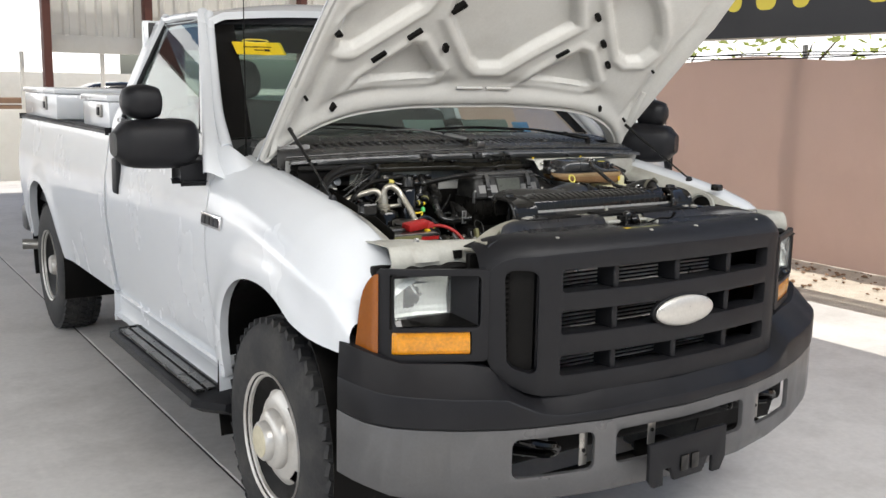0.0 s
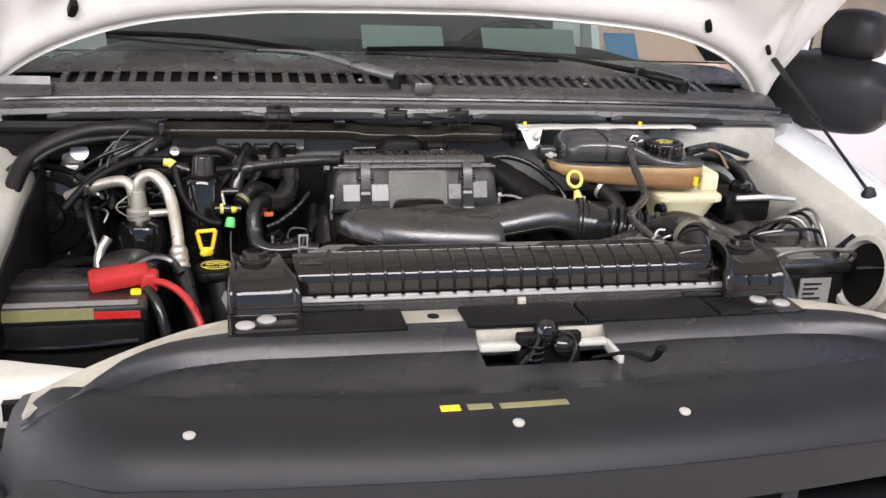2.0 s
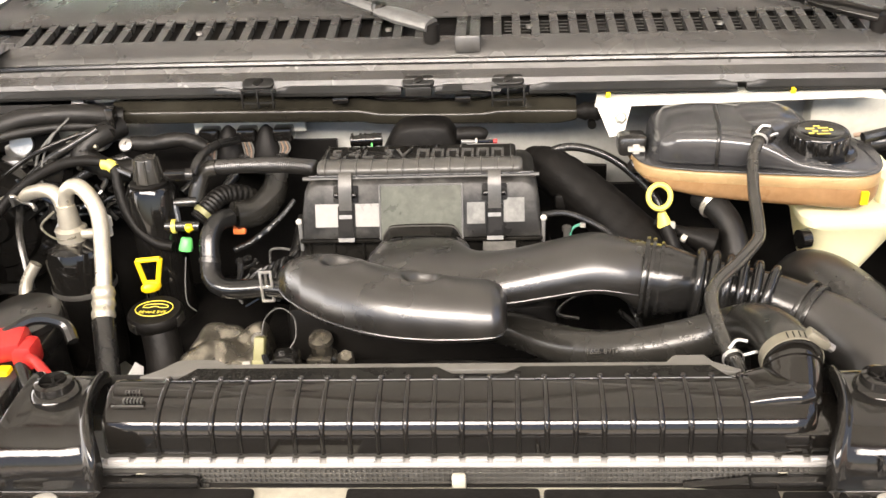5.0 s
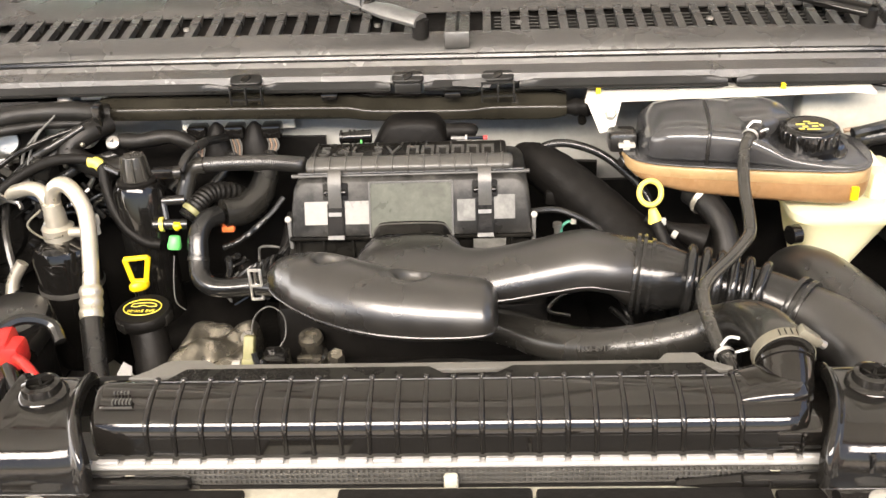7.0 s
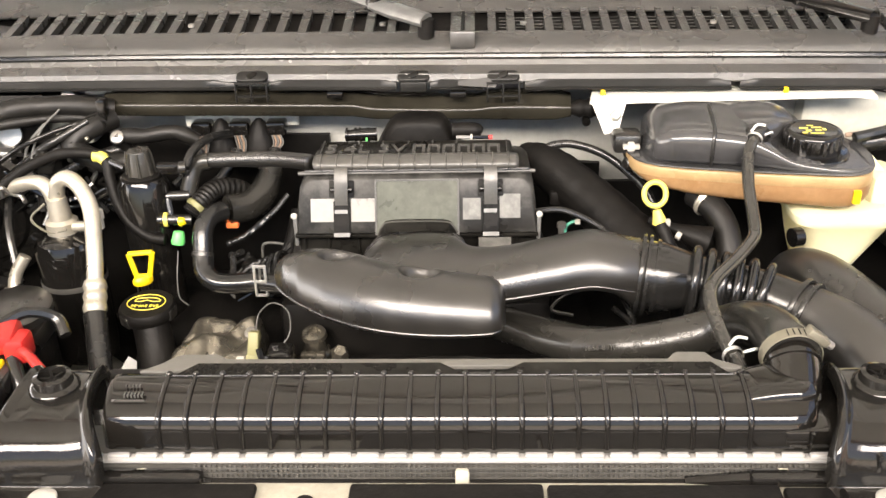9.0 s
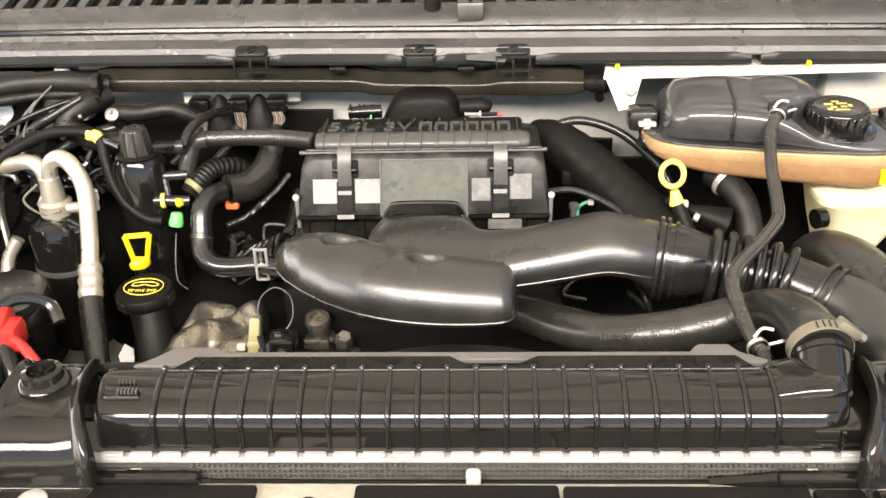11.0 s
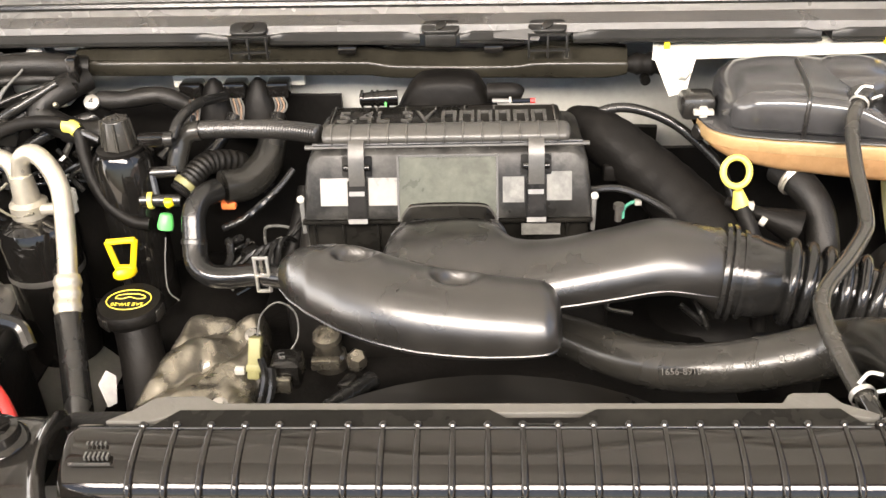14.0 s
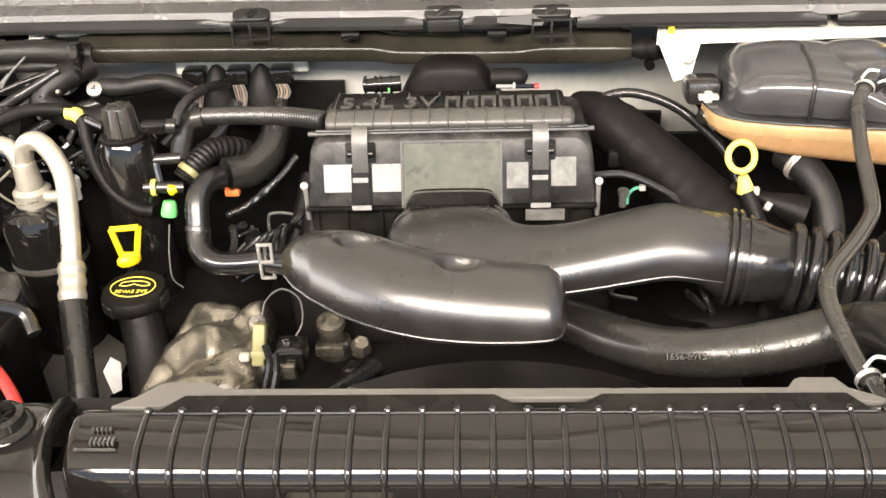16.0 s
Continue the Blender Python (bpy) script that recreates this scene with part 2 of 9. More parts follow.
cowl_black = mat("cowl_black", (0.040, 0.039, 0.037), 0.27, vary=0.18, scale=6, fine=800, bump=0.03, rough_vary=0.1, specular=1.0, dirt=(0.115, 0.109, 0.10), dirt_amount=0.35, dirt_scale=8)
wiper_grey = mat("wiper_grey", (0.14, 0.14, 0.136), 0.4, metal=0.3, vary=0.25, scale=20, bump=0.01)
satin_black = mat("satin_black", (0.010, 0.0094, 0.0085), 0.30, vary=0.25, scale=9, fine=700, bump=0.006, rough_vary=0.07, specular=1.0, dirt=(0.036, 0.032, 0.027), dirt_amount=0.22, dirt_scale=9)
strap_black = mat("strap_black", (0.009, 0.0084, 0.0075), 0.09, vary=0.25, scale=12, fine=300, bump=0.004, rough_vary=0.08, specular=0.45, dirt=(0.022, 0.019, 0.016), dirt_amount=0.25, dirt_scale=16)
# raised base and pale dirt colour imitate sky reflections on the reservoir top
bottle_black = mat("bottle_black", (0.030, 0.030, 0.031), 0.20, vary=0.3, scale=9, fine=40, bump=0.0, rough_vary=0.08, specular=0.9, dirt=(0.085, 0.083, 0.078), dirt_amount=0.35, dirt_scale=7)
box_black = mat("box_black", (0.006, 0.0057, 0.005), 0.30, vary=0.3, scale=14, fine=400, bump=0.006, rough_vary=0.12, specular=0.12, dirt=(0.03, 0.028, 0.024), dirt_amount=0.4, dirt_scale=14)
conduit_black = mat("conduit_black", (0.013, 0.0118, 0.0088), 0.17, vary=0.25, scale=10, fine=500, bump=0.006, rough_vary=0.1, specular=0.4, dirt=(0.045, 0.041, 0.031), dirt_amount=0.35, dirt_scale=11)
shroud_grey = mat("shroud_grey", (0.080, 0.077, 0.069), 0.42, vary=0.15, scale=12, bump=0.02, dirt=(0.02, 0.018, 0.015), dirt_amount=0.4, dirt_scale=15)
hose_grey = mat("hose_grey", (0.013, 0.0125, 0.011), 0.25, vary=0.2, scale=14, fine=400, bump=0.006, specular=0.6, dirt=(0.035, 0.032, 0.028), dirt_amount=0.3, dirt_scale=12)
tank_black = mat("tank_black", (0.006, 0.0054, 0.0047), 0.075, vary=0.2, scale=9, fine=200, bump=0.0, rough_vary=0.03, specular=0.52, ior=1.45, dirt=(0.020, 0.018, 0.015), dirt_amount=0.12, dirt_scale=20)
box_face = mat("box_face", (0.010, 0.0097, 0.009), 0.36, vary=0.4, scale=12, fine=300, bump=0.008, rough_vary=0.15, specular=0.25, dirt=(0.10, 0.098, 0.090), dirt_amount=0.55, dirt_scale=20)
# grey of a worn paper label and of dim reflections on the intake box
worn_label_glint = mat("worn_label_glint", (0.115, 0.114, 0.106), 0.42, vary=0.4, scale=40, bump=0.0, dirt=(0.035, 0.034, 0.031), dirt_amount=0.8, dirt_scale=45)
lid_black = mat("lid_black", (0.045, 0.0435, 0.040), 0.34, vary=0.25, scale=14, fine=400, bump=0.008, rough_vary=0.1, specular=0.6, dirt=(0.05, 0.047, 0.04), dirt_amount=0.4, dirt_scale=16)
rail_black = mat("rail_black", (0.010, 0.010, 0.0095), 0.34, vary=0.25, scale=10, fine=500, bump=0.006, rough_vary=0.1, specular=0.3, dirt=(0.03, 0.028, 0.025), dirt_amount=0.3, dirt_scale=10)
vent_grey = mat("vent_grey", (0.021, 0.020, 0.0175), 0.24, vary=0.2, scale=14, fine=400, bump=0.006, specular=0.55, dirt=(0.07, 0.065, 0.055), dirt_amount=0.3, dirt_scale=12)
gloss_black = mat("gloss_black", (0.005, 0.0047, 0.0043), 0.085, vary=0.2, scale=8, fine=300, bump=0.0, rough_vary=0.05, dirt=(0.022, 0.020, 0.018), dirt_amount=0.25, dirt_scale=14)
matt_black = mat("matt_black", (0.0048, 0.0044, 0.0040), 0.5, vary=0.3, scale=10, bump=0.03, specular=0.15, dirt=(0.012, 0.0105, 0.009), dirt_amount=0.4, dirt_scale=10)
loom_black = mat("loom_black", (0.007, 0.0066, 0.006), 0.42, vary=0.35, scale=30, fine=500, bump=0.03, specular=0.3, dirt=(0.020, 0.018, 0.015), dirt_amount=0.4, dirt_scale=40)
rubber = mat("rubber", (0.008, 0.008, 0.0078), 0.22, vary=0.2, scale=14, fine=400, bump=0.008, specular=0.55, dirt=(0.035, 0.032, 0.028), dirt_amount=0.3, dirt_scale=12)
tyre_rubber = mat("tyre_rubber", (0.020, 0.020, 0.021), 0.75, vary=0.25, scale=6, bump=0.04, dirt=(0.16, 0.15, 0.13), dirt_amount=0.35, dirt_scale=6)
bumper_grey = mat("bumper_grey", (0.108, 0.107, 0.108), 0.36, metal=0.35, vary=0.08, scale=4, bump=0.008, dirt=(0.07, 0.066, 0.06), dirt_amount=0.3, dirt_scale=5)
aluminium = mat("aluminium", (0.72, 0.71, 0.69), 0.38, metal=0.9, vary=0.08, scale=10, bump=0.02)
header_metal = mat("header_metal", (0.31, 0.305, 0.295), 0.5, metal=0.25, vary=0.1, scale=30, bump=0.01, dirt=(0.3, 0.28, 0.24), dirt_amount=0.3, dirt_scale=25)
fin_metal = mat("fin_metal", (0.085, 0.082, 0.075), 0.5, metal=0.4, vary=0.2, scale=30, bump=0.02)
cast_metal = mat("cast_metal", (0.225, 0.208, 0.172), 0.29, metal=0.85, vary=0.25, scale=16, fine=160, bump=0.015, dirt=(0.06, 0.05, 0.037), dirt_amount=0.7, dirt_scale=16)
pipe_metal = mat("pipe_metal", (0.47, 0.44, 0.37), 0.34, metal=0.7, vary=0.1, scale=16, bump=0.01, dirt=(0.26, 0.22, 0.16), dirt_amount=0.4, dirt_scale=14)
steel = mat("steel", (0.34, 0.33, 0.31), 0.35, metal=0.9, vary=0.12, scale=14, bump=0.02, dirt=(0.14, 0.12, 0.10), dirt_amount=0.4, dirt_scale=12)
band_steel = mat("band_steel", (0.145, 0.136, 0.105), 0.46, metal=0.5, vary=0.15, scale=18, bump=0.01, dirt=(0.16, 0.14, 0.10), dirt_amount=0.4, dirt_scale=20)
rim_silver = mat("rim_silver", (0.62, 0.60, 0.56), 0.40, metal=0.5, vary=0.06, scale=6, bump=0.01, dirt=(0.25, 0.20, 0.15), dirt_amount=0.4, dirt_scale=7)
hub_cream = mat("hub_cream", (0.60, 0.55, 0.40), 0.45, vary=0.12, scale=20, bump=0.005, dirt=(0.36, 0.30, 0.2), dirt_amount=0.4, dirt_scale=14)
chrome = mat("chrome", (0.75, 0.75, 0.76), 0.12, metal=1.0, vary=0.04, bump=0.0)
emblem_silver = mat("emblem_silver", (0.5, 0.48, 0.44), 0.36, metal=0.4, vary=0.10, scale=20, bump=0.02)
screw_white = mat("screw_white", (0.33, 0.32, 0.29), 0.42, vary=0.2, scale=40, bump=0.01, dirt=(0.12, 0.11, 0.09), dirt_amount=0.4, dirt_scale=30)
amber_plastic = mat("amber_plastic", (0.31, 0.182, 0.088), 0.26, vary=0.3, scale=12, bump=0.006, dirt=(0.15, 0.066, 0.026), dirt_amount=0.75, dirt_scale=11)
amber_pale = mat("amber_pale", (0.40, 0.270, 0.135), 0.28, vary=0.2, scale=14, bump=0.004, dirt=(0.26, 0.145, 0.06), dirt_amount=0.5, dirt_scale=12)
wax_plastic = mat("wax_plastic", (0.78, 0.74, 0.50), 0.42, vary=0.08, scale=8, bump=0.008, dirt=(0.42, 0.38, 0.22), dirt_amount=0.3, dirt_scale=8)
yellow = mat("yellow", (0.7, 0.49, 0.012), 0.4, vary=0.06, scale=30, bump=0.006)
yellow_print = mat("yellow_print", (0.75, 0.62, 0.08), 0.5, vary=0.05, scale=30, bump=0.0)
pale_yellow = mat("pale_yellow", (0.62, 0.53, 0.1), 0.4, vary=0.06, scale=30, bump=0.006)
red_plastic = mat("red_plastic", (0.36, 0.018, 0.016), 0.36, vary=0.2, scale=30, bump=0.01, dirt=(0.08, 0.015, 0.012), dirt_amount=0.5, dirt_scale=20)
green_plastic = mat("green_plastic", (0.10, 0.55, 0.14), 0.4, vary=0.08, scale=30, bump=0.0)
orange_plastic = mat("orange_plastic", (0.75, 0.17, 0.05), 0.4, vary=0.08, scale=30, bump=0.0)
teal_plastic = mat("teal_plastic", (0.05, 0.24, 0.17), 0.4, vary=0.1, scale=30, bump=0.0)
olive_plastic = mat("olive_plastic", (0.165, 0.158, 0.07), 0.45, vary=0.15, scale=30, bump=0.0)
shield_black = mat("shield_black", (0.014, 0.014, 0.016), 0.26, vary=0.2, scale=5, fine=900, bump=0.015, rough_vary=0.1, specular=0.42, dirt=(0.035, 0.035, 0.035), dirt_amount=0.35, dirt_scale=6)
# white of printed labels and of bright reflections painted on the intake box
white_label_glint = mat("white_label_glint", (0.20, 0.196, 0.185), 0.38, vary=0.10, scale=30, bump=0.0, dirt=(0.16, 0.15, 0.13), dirt_amount=0.5, dirt_scale=24)
silver_label = mat("silver_label", (0.062, 0.066, 0.052), 0.36, metal=0.0, vary=0.25, scale=30, bump=0.0, specular=0.3, dirt=(0.026, 0.027, 0.020), dirt_amount=0.7, dirt_scale=20)
print_mid = mat("print_mid", (0.24, 0.235, 0.22), 0.6, vary=0.5, scale=80, bump=0.0)
print_grey = mat("print_grey", (0.075, 0.075, 0.07), 0.6, vary=0.4, scale=60, bump=0.0)
paper = mat("paper", (0.72, 0.80, 0.76), 0.7, vary=0.04, bump=0.0)
blue_paper = mat("blue_paper", (0.16, 0.42, 0.80), 0.6, vary=0.05, bump=0.0)
cloth_dark = mat("cloth_dark", (0.06, 0.058, 0.058), 0.9, vary=0.2, scale=12, fine=300, bump=0.05)
dash_grey = mat("dash_grey", (0.045, 0.045, 0.046), 0.7, vary=0.12, scale=8, bump=0.03)
copper_wire = mat("copper_wire", (0.19, 0.125, 0.085), 0.5, vary=0.3, scale=60, bump=0.0)
amber_lens = mat("amber_lens", (0.21, 0.060, 0.003), 0.12, vary=0.12, scale=16, bump=0.006, coat=0.2)
signal_lens = mat("signal_lens", (0.66, 0.27, 0.002), 0.10, vary=0.35, scale=30, bump=0.01, coat=0.8)
lens_core = mat("lens_core", (0.50, 0.51, 0.49), 0.40, metal=0.65, vary=0.15, scale=14, fine=90, bump=0.03, distance=0.003)
concrete = mat("concrete", (0.63, 0.61, 0.585), 0.72, vary=0.10, scale=0.7, fine=30, bump=0.02, dirt=(0.3, 0.285, 0.26), dirt_amount=0.55, dirt_scale=1.3, distance=0.003)
gravel_mat = mat("gravel_mat", (0.62, 0.56, 0.47), 0.9, vary=0.25, scale=3, fine=60, bump=0.1, distance=0.01, dirt=(0.22, 0.16, 0.10), dirt_amount=0.6, dirt_scale=6)
tarp_mat = mat("tarp_mat", (0.50, 0.40, 0.36), 0.5, vary=0.14, scale=1.5, fine=240, bump=0.03, dirt=(0.30, 0.22, 0.19), dirt_amount=0.5, dirt_scale=1.1)
banner_mat = mat("banner_mat", (0.035, 0.036, 0.040), 0.55, vary=0.1, scale=3, bump=0.01)
cladding = mat("cladding", (0.82, 0.8, 0.74), 0.5, vary=0.06, scale=2, bump=0.01, dirt=(0.40, 0.37, 0.30), dirt_amount=0.3, dirt_scale=3)
steel_brown = mat("steel_brown", (0.10, 0.035, 0.025), 0.55, vary=0.15, scale=5, bump=0.02)
roof_metal = mat("roof_metal", (0.45, 0.45, 0.43), 0.5, metal=0.2, vary=0.08, scale=1.5, bump=0.0)
beam_paint = mat("beam_paint", (0.55, 0.54, 0.50), 0.5, vary=0.08, scale=3, bump=0.01)
timber = mat("timber", (0.24, 0.15, 0.09), 0.8, vary=0.25, scale=5, bump=0.05)
leaf_mat = mat("leaf_mat", (0.12, 0.17, 0.04), 0.6, vary=0.3, scale=3, bump=0.0, random_shift=0.3)
bark = mat("bark", (0.10, 0.075, 0.05), 0.9, vary=0.25, scale=6, bump=0.06)
far_red = mat("far_red", (0.35, 0.10, 0.08), 0.5, vary=0.1, bump=0.0)


def glass_mat(name, color, rough=0.02):
    m = mat(name, color, rough, vary=0.0, bump=0.0, transmit=1.0, rough_vary=0.0)
    return m


def let_through(m, color, share):
    """Mix in light that passes through a thin cloth or plastic."""
    nt = m.node_tree
    bs, out = nt.nodes["Principled BSDF"], nt.nodes["Material Output"]
    tr, mx = nt.nodes.new("ShaderNodeBsdfTranslucent"), nt.nodes.new("ShaderNodeMixShader")
    tr.inputs["Color"].default_value = (*color, 1)
    mx.inputs[0].default_value = share
    nt.links.new(bs.outputs[0], mx.inputs[1])
    nt.links.new(tr.outputs[0], mx.inputs[2])
    nt.links.new(mx.outputs[0], out.inputs["Surface"])


let_through(tarp_mat, (0.80, 0.66, 0.60), 0.62)
let_through(amber_plastic, (0.55, 0.33, 0.13), 0.25)
let_through(amber_pale, (0.62, 0.45, 0.22), 0.25)
let_through(signal_lens, (1.0, 0.45, 0.01), 0.22)
let_through(wax_plastic, (0.85, 0.80, 0.52), 0.3)
let_through(leaf_mat, (0.62, 0.72, 0.22), 0.7)
let_through(cladding, (0.85, 0.83, 0.77), 0.45)
# emission in place of sky brightness, for the far boards
sky_glow = mat("sky_glow", (0.8, 0.8, 0.8), 0.9, vary=0.0, bump=0.0)
sky_glow.node_tree.nodes["Principled BSDF"].inputs["Emission Color"].default_value = (1.0, 0.985, 0.96, 1)
sky_glow.node_tree.nodes["Principled BSDF"].inputs["Emission Strength"].default_value = 1.5
window_glass = glass_mat("window_glass", (0.62, 0.74, 0.70))
lens_glass = mat("lens_glass", (0.86, 0.88, 0.86), 0.12, vary=0.05, bump=0.0, transmit=0.92, rough_vary=0.03, ior=1.12)

# ---------- setting ----------
def build_setting():
    # concrete floor in bays with recessed joints, on a sheet that reaches the horizon
    ground = single("ground", box((-300, -300, -0.30), (300, 300, -0.010)), gravel_mat, "pale compacted gravel ground around the open shed", "ground", kind="structure")
    floor = thing("floor", (0, 0, 0), "grey worn concrete floor slab with saw-cut joints", "floor", kind="structure")
    joints_x = [-10.0, -5.4, -0.852, 4.05]
    joints_y = [-10.0, 12.0, 27.0]
    for x0, x1 in zip(joints_x, joints_x[1:]):
        for y0, y1 in zip(joints_y, joints_y[1:]):
            g = 0.005
            part("slab", box((x0 + g, y0 + g, -0.12), (x1 - g, y1 - g, 0.0), 0.004, 1), concrete, floor)
    part("joint_bed", box((-10.02, -10.02, -0.13), (4.07, 27.02, -0.008)), matt_black, floor)
    rng = random.Random(4)
    # dirt strip beside the fence with loose stones and leaves
    bm = bmesh.new()
    nx, ny = 14, 120
    rows = []
    for i in range(nx):
        x = lerp(4.05, 5.9, i / (nx - 1))
        rows.append([V((x, lerp(-6, 14, j / (ny - 1)), -0.004 + 0.03 * max(0, (x - 4.6)) * noise.noise((x * 3, j * 0.9, 1)) + (0.02 if x > 5.2 else 0.0))) for j in range(ny)])
    grid(rows, bm)
    single("dirt_strip", bm, gravel_mat, "sunlit sandy dirt strip along the fence foot", "ground", kind="structure")
    bm = bmesh.new()
    for _ in range(900):
        x, y = rng.uniform(4.4, 5.38), rng.uniform(-1, 9)
        if rng.random() > (x - 4.2) / 1.0:
            continue
        s = rng.uniform(0.006, 0.028)
        b = bmesh.new()
        bmesh.ops.create_icosphere(b, subdivisions=1, radius=s)
        for v in b.verts:
            v.co *= rng.uniform(0.7, 1.2)
            v.co.z *= 0.5
            v.co += V((x, y, 0.012))
        join(bm, b)
    single("stones", bm, timber, "loose brown stones and dry leaves on the dirt", "stones", kind="stuff")
    # tarpaulin fence
    fence = thing("tarp_fence", (5.4, 4, 0), "brown shade-cloth tarpaulin fence laced to a cable", "fence")
    rows = []
    for i in range(14):
        z = lerp(0.02, 1.86, i / 13)
        rows.append([V((5.40 + 0.02 * math.sin(y * 2.3) * (0.4 + 0.6 * (1 - z / 1.86)) + 0.012 * noise.noise((y * 2.2, z * 2.5, 0)), y, z + (0.025 * math.sin(y * 3.4) if i == 13 else 0)))
                     for y in spread(-8, 14, 150)])
    part("cloth", shell(grid(rows), 0.003), tarp_mat, fence, smooth=60)
    for y in (-6.6, -2.6, 1.4, 3.66, 6.4, 10.4):
        part("post", lathe([(0.025, 0), (0.025, 1.98)], (5.46, y, 0), seg=10), steel, fence)
    for k in range(3):
        part("cable", tube([(5.385, y, 1.875 + 0.012 * k + 0.02 * math.sin(y * (1.1 + 0.3 * k) + k)) for y in spread(-8, 14, 14)], 0.006, n=60, seg=6), matt_black, fence)
    # beam and banner above the fence
    single("eave_beam", box((4.60, -2.6, 2.0), (4.75, 9.2, 2.10), 0.01), beam_paint, "pale painted steel eave beam of the shed", "beam", kind="structure")
    for y in (-2.5, 8.6):
        single("shed_column", box((4.62, y, -0.01), (4.74, y + 0.12, 2.0), 0.006), beam_paint, "pale painted square steel shed column", "column", kind="structure")
    banner = thing("banner", (4.57, 3.4, 2.0), "dark grey banner with worn yellow lettering", "banner")
    part("sheet", box((4.565, 0.9, 2.005), (4.575, 5.2, 3.3), 0.003), banner_mat, banner)
    for y, w in ((3.75, 0.16), (3.42, 0.20), (3.08, 0.16), (2.4, 0.2), (1.9, 0.2)):
        part("letter_bar", plate(round_rect(-w / 2, 0, w / 2, 0.30, 0.07), 0.004, Matrix.Translation((4.562, y, 2.225)) @ pose(0, 0, 0, 90, 0, 90)), yellow_print, banner)
    # end wall of the shed behind the truck: ribbed cladding above an opening
    wall = thing("wall_end", (2, 14, 0), "cream ribbed steel cladding on a brown frame, open below", "wall", kind="structure")
    y0 = 14.0
    bm = bmesh.new()
    xs = []
    x = 0.95
    while x < 12:
        for dx, dy in ((0, 0), (0.03, -0.035), (0.09, -0.035), (0.12, 0)):
            xs.append((x + dx, y0 + dy))
        x += 0.25
    rows = [[V((a, b, z)) for a, b in xs] for z in (2.25, 6.0)]
    part("cladding_sheet", shell(grid(rows, bm), 0.004), cladding, wall, smooth=0)
    part("girt", box((0.93, y0 - 0.02, 1.98), (12, y0 + 0.12, 2.25), 0.01), cladding, wall)
    for xx in (0.93, 2.48, 5.2, 9.0):
        part("frame_post", box((xx - 0.06, y0 - 0.26, 0), (xx + 0.06, y0 - 0.05, 6.0), 0.008), steel_brown, wall)
    for xx in spread(0.6, 11.4, 10):
        part("mullion", box((xx - 0.03, y0 + 0.02, 0), (xx + 0.03, y0 + 0.08, 1.98), 0.004), cladding, wall)
    part("low_wall", box((0.2, y0, 0), (12, y0 + 0.1, 1.1), 0.005), cladding, wall)
    # roof on its rafters
    bm = box((-15, -2.6, 4.6), (3.85, 11.0, 4.64))
    single("ceiling", bm, roof_metal, "grey sheet-metal shed roof", "ceiling", kind="structure")
    for y in (-2.5, 1.2, 5.0, 8.9, 13.3):
        single("rafter", box((-15, y, 4.25), (4.85, y + 0.14, 4.60), 0.01), steel_brown, "brown steel roof rafter", "rafter", kind="structure")
    for y in (-2.5, 8.6):
        single("shed_column", box((4.62, y, 2.10), (4.74, y + 0.12, 4.60), 0.006), beam_paint, "pale painted square steel shed column", "column", kind="structure")
    for x in (-14.8,):
        for y in (-2.5, 3.0, 8.9):
            single("shed_column", box((x, y, -0.01), (x + 0.15, y + 0.14, 4.25), 0.006), steel_brown, "brown steel shed column", "column", kind="structure")
    # pale neighbouring building far behind
    single("backdrop", box((-40, 42, -0.01), (16, 46, 1.9), 0.02), cladding, "pale sunlit wall of a building far behind", "wall", kind="structure")
    # added boards that glow like overexposed sky, beyond the open end and above the fence
    single("backdrop", box((-90, 120, -0.01), (30, 121, 34)), sky_glow, "added glowing white board for the bright sky beyond the shed", "backdrop", kind="structure")
    single("backdrop", box((70, -40, -0.01), (71, 90, 16)), sky_glow, "added glowing white board for the bright sky beyond the fence", "backdrop", kind="structure")
    # pallets and timber far behind
    rack = thing("timber_stack", (1.6, 24, 0), "stack of weathered brown timber far behind the shed", "timber stack")
    for k in range(6):
        for j in range(3):
            part("board", box((-2.5 + 0.2 * (k % 2), 24 + j * 0.4, 0.02 + k * 0.19), (2.65 + 0.1 * (k % 3), 24.3 + j * 0.4, 0.15 + k * 0.19), 0.01, 1), timber, rack)
    for x in (-2.0, 0.0, 2.0):
        part("bearer", box((x, 23.95, -0.01), (x + 0.12, 25.2, 0.021), 0.004, 1), timber, rack)
    # a distant red car seen under the end wall
    car = thing("parked_car", (3.6, 22, 0), "distant dull red parked car behind the shed", "car")
    rows = smooth_rows([(2.4, 21.2, 22.8, 0.35, 0.80), (2.6, 21.1, 22.9, 0.30, 1.0), (3.3, 21.1, 22.9, 0.28, 1.08), (4.6, 21.1, 22.9, 0.28, 1.08), (5.9, 21.1, 22.9, 0.30, 1.0), (6.2, 21.2, 22.8, 0.35, 0.8)], 24)
    part("body", blob_loft(rows, 20, 4), far_red, car)
    rows = smooth_rows([(2.9, 21.3, 22.7, 0.95, 1.05), (3.4, 21.35, 22.65, 0.95, 1.48), (4.6, 21.35, 22.65, 0.95, 1.5), (5.3, 21.3, 22.7, 0.95, 1.05)], 18)
    part("cabin", blob_loft(rows, 20, 4), gloss_black, car)
    for x in (3.1, 5.5):
        for y in (21.15, 22.65):
            part("wheel", lathe([(0.2, 0), (0.31, 0.02), (0.32, 0.18), (0.2, 0.2)], (x, y, 0.31), (0, 1, 0)), tyre_rubber, car)
